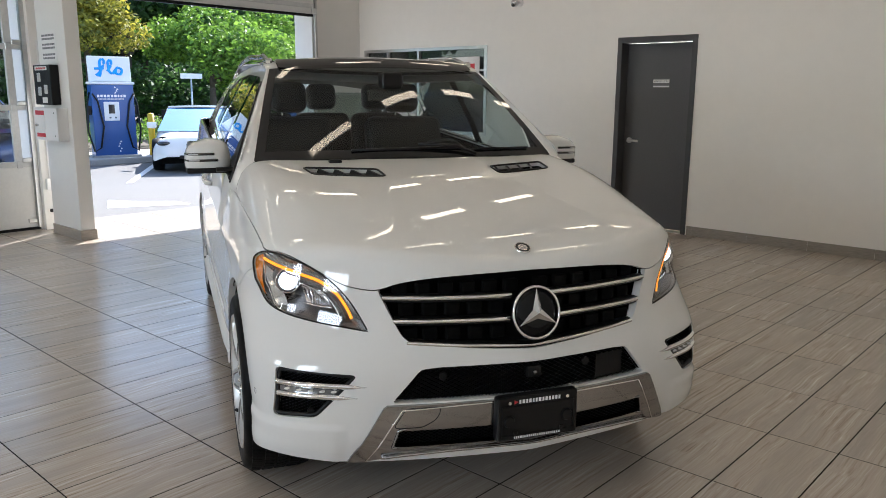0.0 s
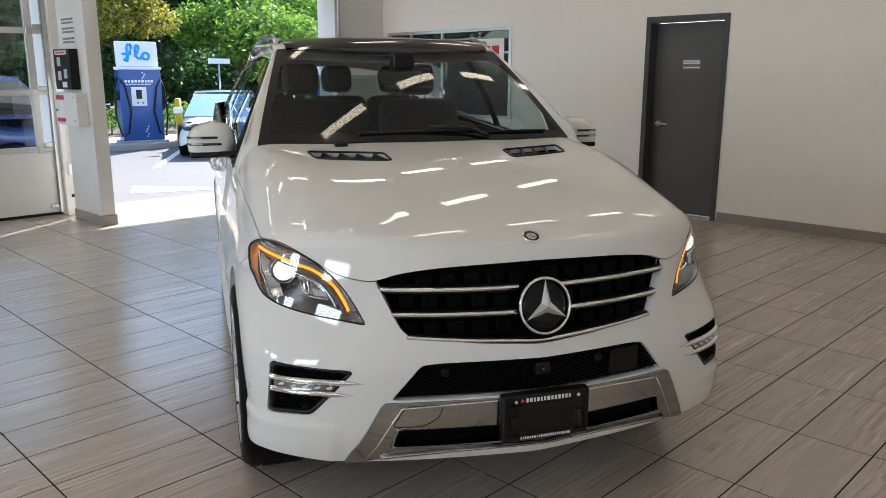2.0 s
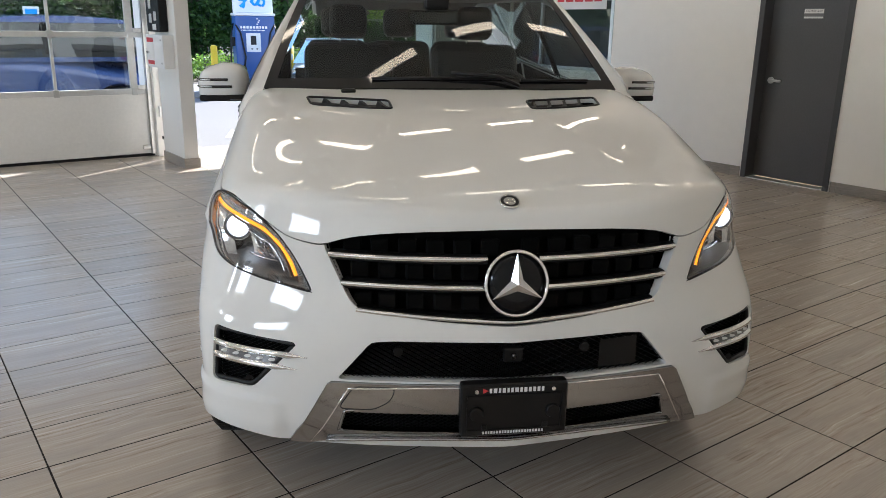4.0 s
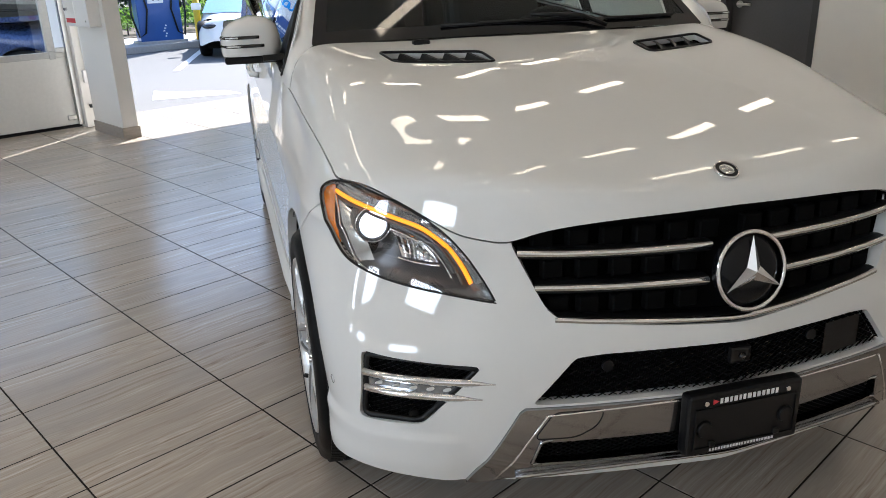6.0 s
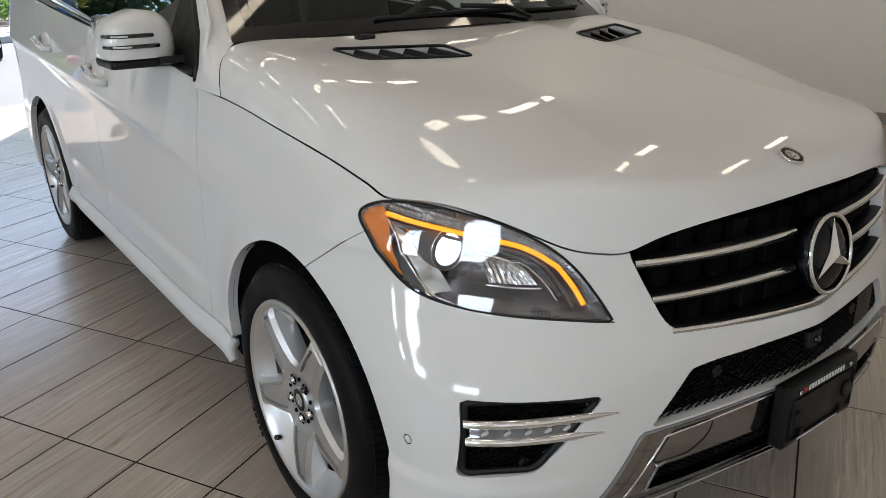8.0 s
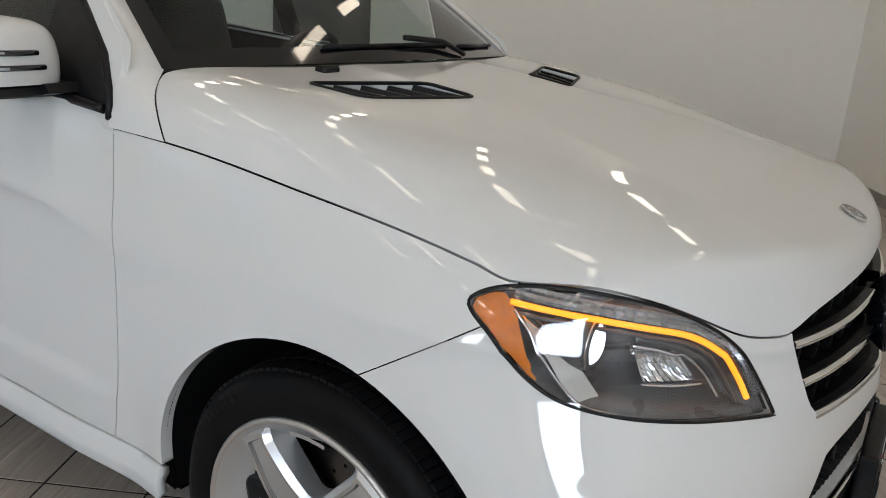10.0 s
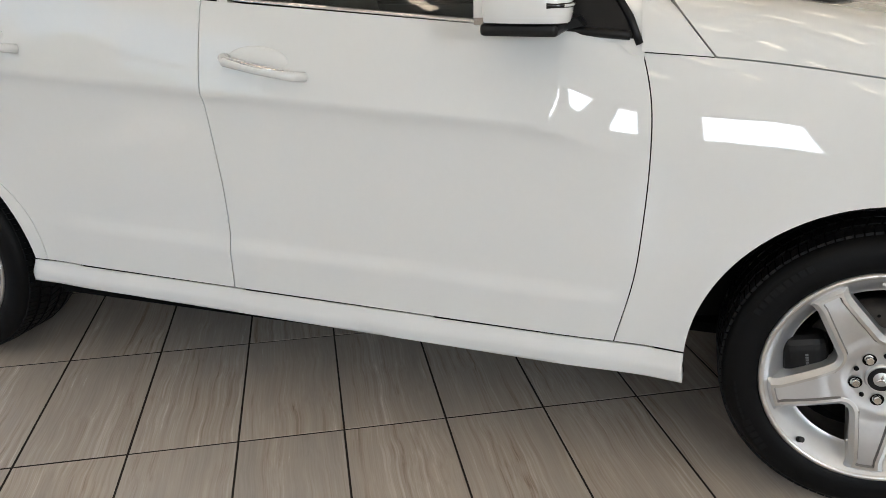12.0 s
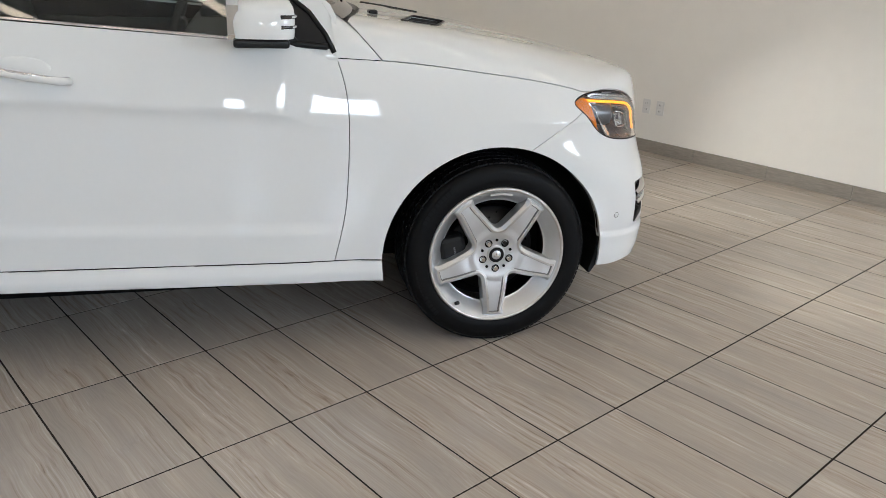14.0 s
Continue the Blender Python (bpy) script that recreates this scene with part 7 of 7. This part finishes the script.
    for z, w in ((0.016, 0.085), (-0.014, 0.095)):
        pts = []
        for i in range(10):
            u = i / 9
            x = -s * (0.108 - u * w * 1.6)
            xx = min(abs(x) / 0.112, 0.9999)
            yy = -0.108 * (1 - xx ** 3.2) ** (1 / 3.2) * 1.0 + 0.012 * (x / 0.112) * s
            pts.append((x * 1.0, yy - 0.001, z))
        sig = tube_part("turn_signal", pts, 0.0062, GLOSSBLACK, mir, "dark slotted turn signal", 8)
        tube_part("signal_insert", [(a, b - 0.004, c) for a, b, c in pts[1:5]], 0.0032, LEDWHITE, sig, "", 6)

# windscreen, cowl, roof
def screen_point(u, v, off=0.0):
    """u across from -1 to 1, v from the cowl up to the roof."""
    bx, tx = 0.785, 0.615
    x = u * (bx + (tx - bx) * v)
    y = (0.46 + 0.112 * u * u) * (1 - v) + (1.115 + 0.10 * u * u) * v
    z = (1.208 + 0.010 * (1 - u * u)) * (1 - v) + (1.640 + 0.030 * (1 - u * u)) * v + 0.030 * v * (1 - v) * 4 * 0.5
    return np.stack([x, y, z + off], -1)


ws = patch("windscreen", np.linspace(-1, 1, 41), np.linspace(0, 1, 21), screen_point, WINDSCREEN, suv, "raked tinted windscreen")
ws.visible_shadow = False
for s in (-1, 1):
    # painted pillar edge beside the screen
    def pillar(v, w):
        y1 = 0.62 + 0.625 * v
        z1 = np.interp(y1 - 0.022, SIDE[1:5, 0], SIDE[1:5, 1])
        end = np.stack([s * (cabin_x(z1) + 0.003), y1, z1], -1)
        out = np.stack([s * 0.010 + 0 * v, -0.008 + 0 * v, 0.010 + 0 * v], -1) * smooth(0.0, 0.3, v)[..., None]
        return screen_point(s * np.ones_like(v), v) * (1 - w)[..., None] + end * w[..., None] + out * (4 * w * (1 - w))[..., None]

    def pillar_and_foot(v, w):
        """v above zero: beside the screen; below zero: down into the fender's top."""
        up = pillar(np.maximum(v, 0), w)
        t = np.clip(-v / 0.35, 0, 1)
        top = pillar(0 * v, w)
        z_in = 1.210 - 0.127 * t
        y_in = 0.446 + 0.92 * (z_in - 1.082)
        flat = march(np.stack([0 * z_in, y_in, z_in], -1).reshape(-1, 3), np.tile([-1.0, 0, 0], (z_in.size, 1)), 1.5).reshape(*z_in.shape, 3)
        flat[..., 0] *= -s
        a0 = top + (flat - flat[:1]) * 1.0
        z_o = 1.0925 + (top[..., 2] - 1.0925) * (1 - t)
        outer = np.stack([s * (cabin_x(z_o) + 0.004), 0.606 + 0 * t + (top[..., 1] - 0.606) * (1 - t), z_o], -1)
        low_in, low_out = flat, outer
        k = smooth(0.0, 0.35, t)[..., None]
        inner = screen_point(s * np.ones_like(v), 0 * v) * (1 - k) + low_in * k
        foot = inner * (1 - w)[..., None] + low_out * w[..., None]
        bulge = np.stack([s * 0.008 + 0 * v, -0.003 + 0 * v, 0.006 + 0 * v], -1) * (4 * w * (1 - w) * smooth(0.0, 0.4, t) * smooth(1.0, 0.6, t))[..., None]
        return np.where((v < 0)[..., None], foot + bulge, up)
    patch("pillar_edge", np.concatenate([np.linspace(-0.35, 0, 15)[:-1], np.linspace(0.0, 1, 24)]), np.linspace(0, 1, 11), pillar_and_foot, PAINT, suv, "white windscreen pillar")
    seal = [(0.612, 1.108), (0.640, 1.165), (0.690, 1.232), (0.80, 1.315), (0.93, 1.405), (1.22, 1.572)]
    tube_part("pillar_seal", [(s * (cabin_x(z) + 0.002), y, z) for y, z in seal], 0.009, BLACKPL, suv, "black pillar seal", 8)
    patch("screen_border", np.linspace(0, 1, 24), np.linspace(0, 1, 3), lambda v, w: screen_point(s * (0.945 + 0.06 * w), v, 0.003), GLOSSBLACK, ws, "black screen border")
patch("screen_border", np.linspace(-1, 1, 30), np.linspace(0, 1, 3), lambda u, w: screen_point(u, 0.97 + 0.035 * w, 0.003), GLOSSBLACK, ws, "black screen border")
patch("screen_border", np.linspace(-1, 1, 30), np.linspace(0, 1, 3), lambda u, w: screen_point(u, 0.075 * w, 0.003), GLOSSBLACK, ws, "black screen border")
patch("cowl", np.linspace(-1, 1, 30), np.linspace(0, 1, 5), lambda u, w: np.stack([u * 0.77, 0.405 + 0.112 * u * u + 0.085 * w, 1.185 + 0.030 * w - 0.006 * u * u], -1), BLACKPL, suv, "black plastic cowl under the screen")
wp = part("wiper", mesh_of("wiper", *tube([screen_point(np.array(a), np.array(b), 0.012) for a, b in ((-0.42, 0.055), (0.0, 0.06), (0.35, 0.065))], 0.006, 8), BLACKPL), BLACKPL, suv, "black wiper blade lying on the screen")
tube_part("wiper_arm", [screen_point(np.array(a), np.array(b), o) for a, b, o in ((0.40, 0.0, 0.015), (0.28, 0.045, 0.03), (0.02, 0.065, 0.03))], 0.008, BLACKPL, wp)
wp2 = part("wiper", mesh_of("wiper", *tube([screen_point(np.array(a), np.array(b), 0.012) for a, b in ((0.42, 0.05), (0.6, 0.05), (0.84, 0.055))], 0.006, 8), BLACKPL), BLACKPL, suv, "black wiper blade lying on the screen")
part("washer_nozzle", box(-0.46, -0.40, 0.395, 0.43, 1.205, 1.222, 0.005, 1), BLACKPL, suv)


def roof_point(u, w):
    y = 1.115 + 0.10 * u * u + (3.55 - 1.15) * w
    zc = np.array(roof_z(y))
    return np.stack([u * 0.635, y, zc + 0.035 * (1 - u * u) + 0.012], -1)


patch("roof", np.linspace(-1, 1, 25), np.linspace(0, 1, 40), roof_point, PAINT, suv, "white roof skin")
patch("roof_glass", np.linspace(-0.90, 0.90, 25), np.linspace(-0.005, 0.74, 40), lambda u, w: roof_point(u, w) + np.array([0, 0, 0.006]), GLOSSBLACK, suv, "black glass panorama roof")
patch("roof_deflector", np.linspace(-0.9, 0.9, 25), np.linspace(0.0, 0.06, 5), lambda u, w: roof_point(u, w) + np.array([0, 0, 0.018]), GLOSSBLACK, suv, "gloss black deflector strip")
for s in (-1, 1):
    yy = np.linspace(1.36, 3.30, 30)
    lift = 0.032 * smooth(1.36, 1.58, yy) * smooth(3.30, 3.05, yy)
    rl = part("roof_rail", mesh_of("roof_rail", *tube(np.stack([s * 0.605 + 0 * yy, yy, roof_z(yy) + 0.018 + lift], 1), 0.013, 10, False, 1.3), SATIN), SATIN, suv, "satin silver roof rail")
    for y in (1.42, 3.22):
        part("rail_foot", box(s * 0.605 - 0.02, s * 0.605 + 0.02, y - 0.09, y + 0.09, float(roof_z(y)) - 0.005, float(roof_z(y)) + 0.035, 0.012), SATIN, rl)
part("tail_panel", prism([(3.55, 1.52), (3.72, 1.25), (3.82, 1.12), (3.75, 1.10), (3.5, 1.5)], -0.62, 0.62, "X"), SIDEGLASS, suv, "dark rear window")

# inside the cabin
part("dashboard", box(-0.72, 0.72, 0.66, 1.15, 0.85, 1.135, 0.06, 4), DASH, suv, "dark dashboard")
part("instrument_hood", box(0.20, 0.56, 0.86, 1.10, 1.10, 1.19, 0.04, 4), DASH, suv)
sw = tube_part("steering_wheel", [(0.38 + 0.185 * math.cos(g), 1.22 - 0.06 * math.sin(g), 1.08 + 0.175 * math.sin(g)) for g in np.linspace(0, 2 * math.pi, 40, endpoint=False)], 0.017, SEATFAB, suv, "dark leather steering wheel", 10, True)
part("steering_hub", box(0.30, 0.46, 1.17, 1.23, 1.02, 1.12, 0.025, 3), DASH, sw)
part("cabin_floor", slabs((-0.80, 0.80, 0.62, 3.6, 0.40, 0.44), (-0.78, 0.78, 3.45, 3.5, 0.44, 1.15), (-0.82, -0.80, 0.62, 3.6, 0.44, 1.08), (0.80, 0.82, 0.62, 3.6, 0.44, 1.08)), DASH, suv)
patch("headliner", np.linspace(-0.95, 0.95, 9), np.linspace(0.0, 0.98, 12), lambda u, w: roof_point(u, w) - np.array([0, 0, 0.04]), HEADLINER, suv, "grey headliner")


def seat(x, y, w, parent):
    st = part("seat", box(x - w / 2, x + w / 2, y - 0.25, y + 0.28, 0.62, 0.82, 0.06, 4), SEATFAB, parent, "dark leather seat")
    bk = box(-w / 2, w / 2, -0.09, 0.09, 0.0, 0.65, 0.085, 5)
    part("backrest", bk, SEATFAB, st, "", Matrix.Translation((x, y + 0.30, 0.74)) @ Matrix.Rotation(radians(-17), 4, "X"))
    hr = box(-0.115, 0.115, -0.07, 0.07, 0.68, 0.87, 0.065, 5)
    part("headrest", hr, SEATFAB, st, "", Matrix.Translation((x, y + 0.30, 0.74)) @ Matrix.Rotation(radians(-15), 4, "X"))
    for dx in (-0.05, 0.05):
        part("headrest_rod", rod((dx, 0.0, 0.62), (dx, 0.0, 0.74), 0.006), CHROME, st, "", Matrix.Translation((x, y + 0.30, 0.74)) @ Matrix.Rotation(radians(-15), 4, "X"))


seat(-0.39, 1.55, 0.54, suv)
seat(0.39, 1.55, 0.54, suv)
for x in (-0.45, 0.0, 0.45):
    seat(x, 2.45, 0.44, suv)
part("inner_mirror", box(-0.12, 0.12, 0.985, 1.01, 1.475, 1.54, 0.02, 3), GLOSSBLACK, suv, "inner mirror")
part("mirror_mount", box(-0.05, 0.07, 0.94, 1.04, 1.54, 1.63, 0.02, 3), BLACKPL, suv)


# the lower front of the car rises a little towards its lip
def lift_front(ob, m):
    m = m @ ob.matrix_basis
    if ob.type == "MESH" and not ob.name.startswith(("wheel", "arch_liner", "underbody")):
        V = np.empty(len(ob.data.vertices) * 3)
        ob.data.vertices.foreach_get("co", V)
        V = V.reshape(-1, 3)
        A = np.array(m)
        P = V @ A[:3, :3].T + A[:3, 3]
        rise = 0.014 * smooth(-0.28, -0.46, P[:, 1]) * smooth(0.72, 0.60, P[:, 2])
        rise = rise + 0.010 * smooth(-0.46, -0.60, P[:, 1]) * smooth(0.36, 0.30, P[:, 2])
        if rise.max() > 0:
            P[:, 2] += rise
            B = np.linalg.inv(A)
            ob.data.vertices.foreach_set("co", (P @ B[:3, :3].T + B[:3, 3]).ravel())
            ob.data.update()
    if not ob.name.startswith("wheel"):
        for c in ob.children:
            lift_front(c, m)


for piece_ in suv.children:
    lift_front(piece_, Matrix.Identity(4))

# ---- floor tiles, last ----
TA, TB, TA0, TB0 = 0.61, 0.305, -0.846, 0.748
floor = thing("floor", "grey-brown streaked porcelain plank tiles with dark joints", "floor", ROOM, kind="structure")


def tile_geo(a0, a1, b0, b1, off=0, lift=0.0):
    j, e = 0.0028, 0.0014
    p = [(a0 + j, b0 + j), (a1 - j, b0 + j), (a1 - j, b1 - j), (a0 + j, b1 - j)]
    q = [(a0 + j + e, b0 + j + e), (a1 - j - e, b0 + j + e), (a1 - j - e, b1 - j - e), (a0 + j + e, b1 - j - e)]
    V = [(x, y, -0.003) for x, y in p] + [(x, y, -0.0012 + lift) for x, y in p] + [(x, y, lift) for x, y in q]
    F = [(8, 9, 10, 11)] + [(4 + k, 4 + (k + 1) % 4, 8 + (k + 1) % 4, 8 + k) for k in range(4)] + [(k, (k + 1) % 4, 4 + (k + 1) % 4, 4 + k) for k in range(4)]
    return V, [tuple(i + off for i in f) for f in F]


rest_v, rest_f, near = [], [], []
rnd = random.Random(5)
tile_mesh = mesh_of("tile", *tile_geo(0, TA, 0, TB), TILE, False)
for i in range(-12, 12):
    for jj in range(-13, 23):
        a0, b0 = TA0 + i * TA, TB0 + jj * TB
        a1, b1 = a0 + TA, b0 + TB
        lo = (max(a0, A_WEST), max(b0, B_SOUTH))
        hi = (min(a1, A_EAST), min(b1, B_NORTH + 0.37))
        if hi[0] - lo[0] < 0.02 or hi[1] - lo[1] < 0.02:
            continue
        whole = hi[0] - lo[0] > TA - 1e-6 and hi[1] - lo[1] > TB - 1e-6
        if whole and -3.2 < a0 < 1.0 and -2.0 < b0 < 4.9 and len(near) < 300:
            near.append((a0, b0))
        else:
            v, f = tile_geo(lo[0], hi[0], lo[1], hi[1], len(rest_v), rnd.uniform(-0.0004, 0.0004))
            rest_v += v
            rest_f += f
tagged(part("far_tile", mesh_of("far_tile", rest_v, rest_f, TILE, False), TILE, floor), kind="stuff")
for a, b in near:
    part("tile", tile_mesh, TILE, floor, "", Matrix.Translation((a, b, rnd.uniform(-0.0004, 0.0004))))
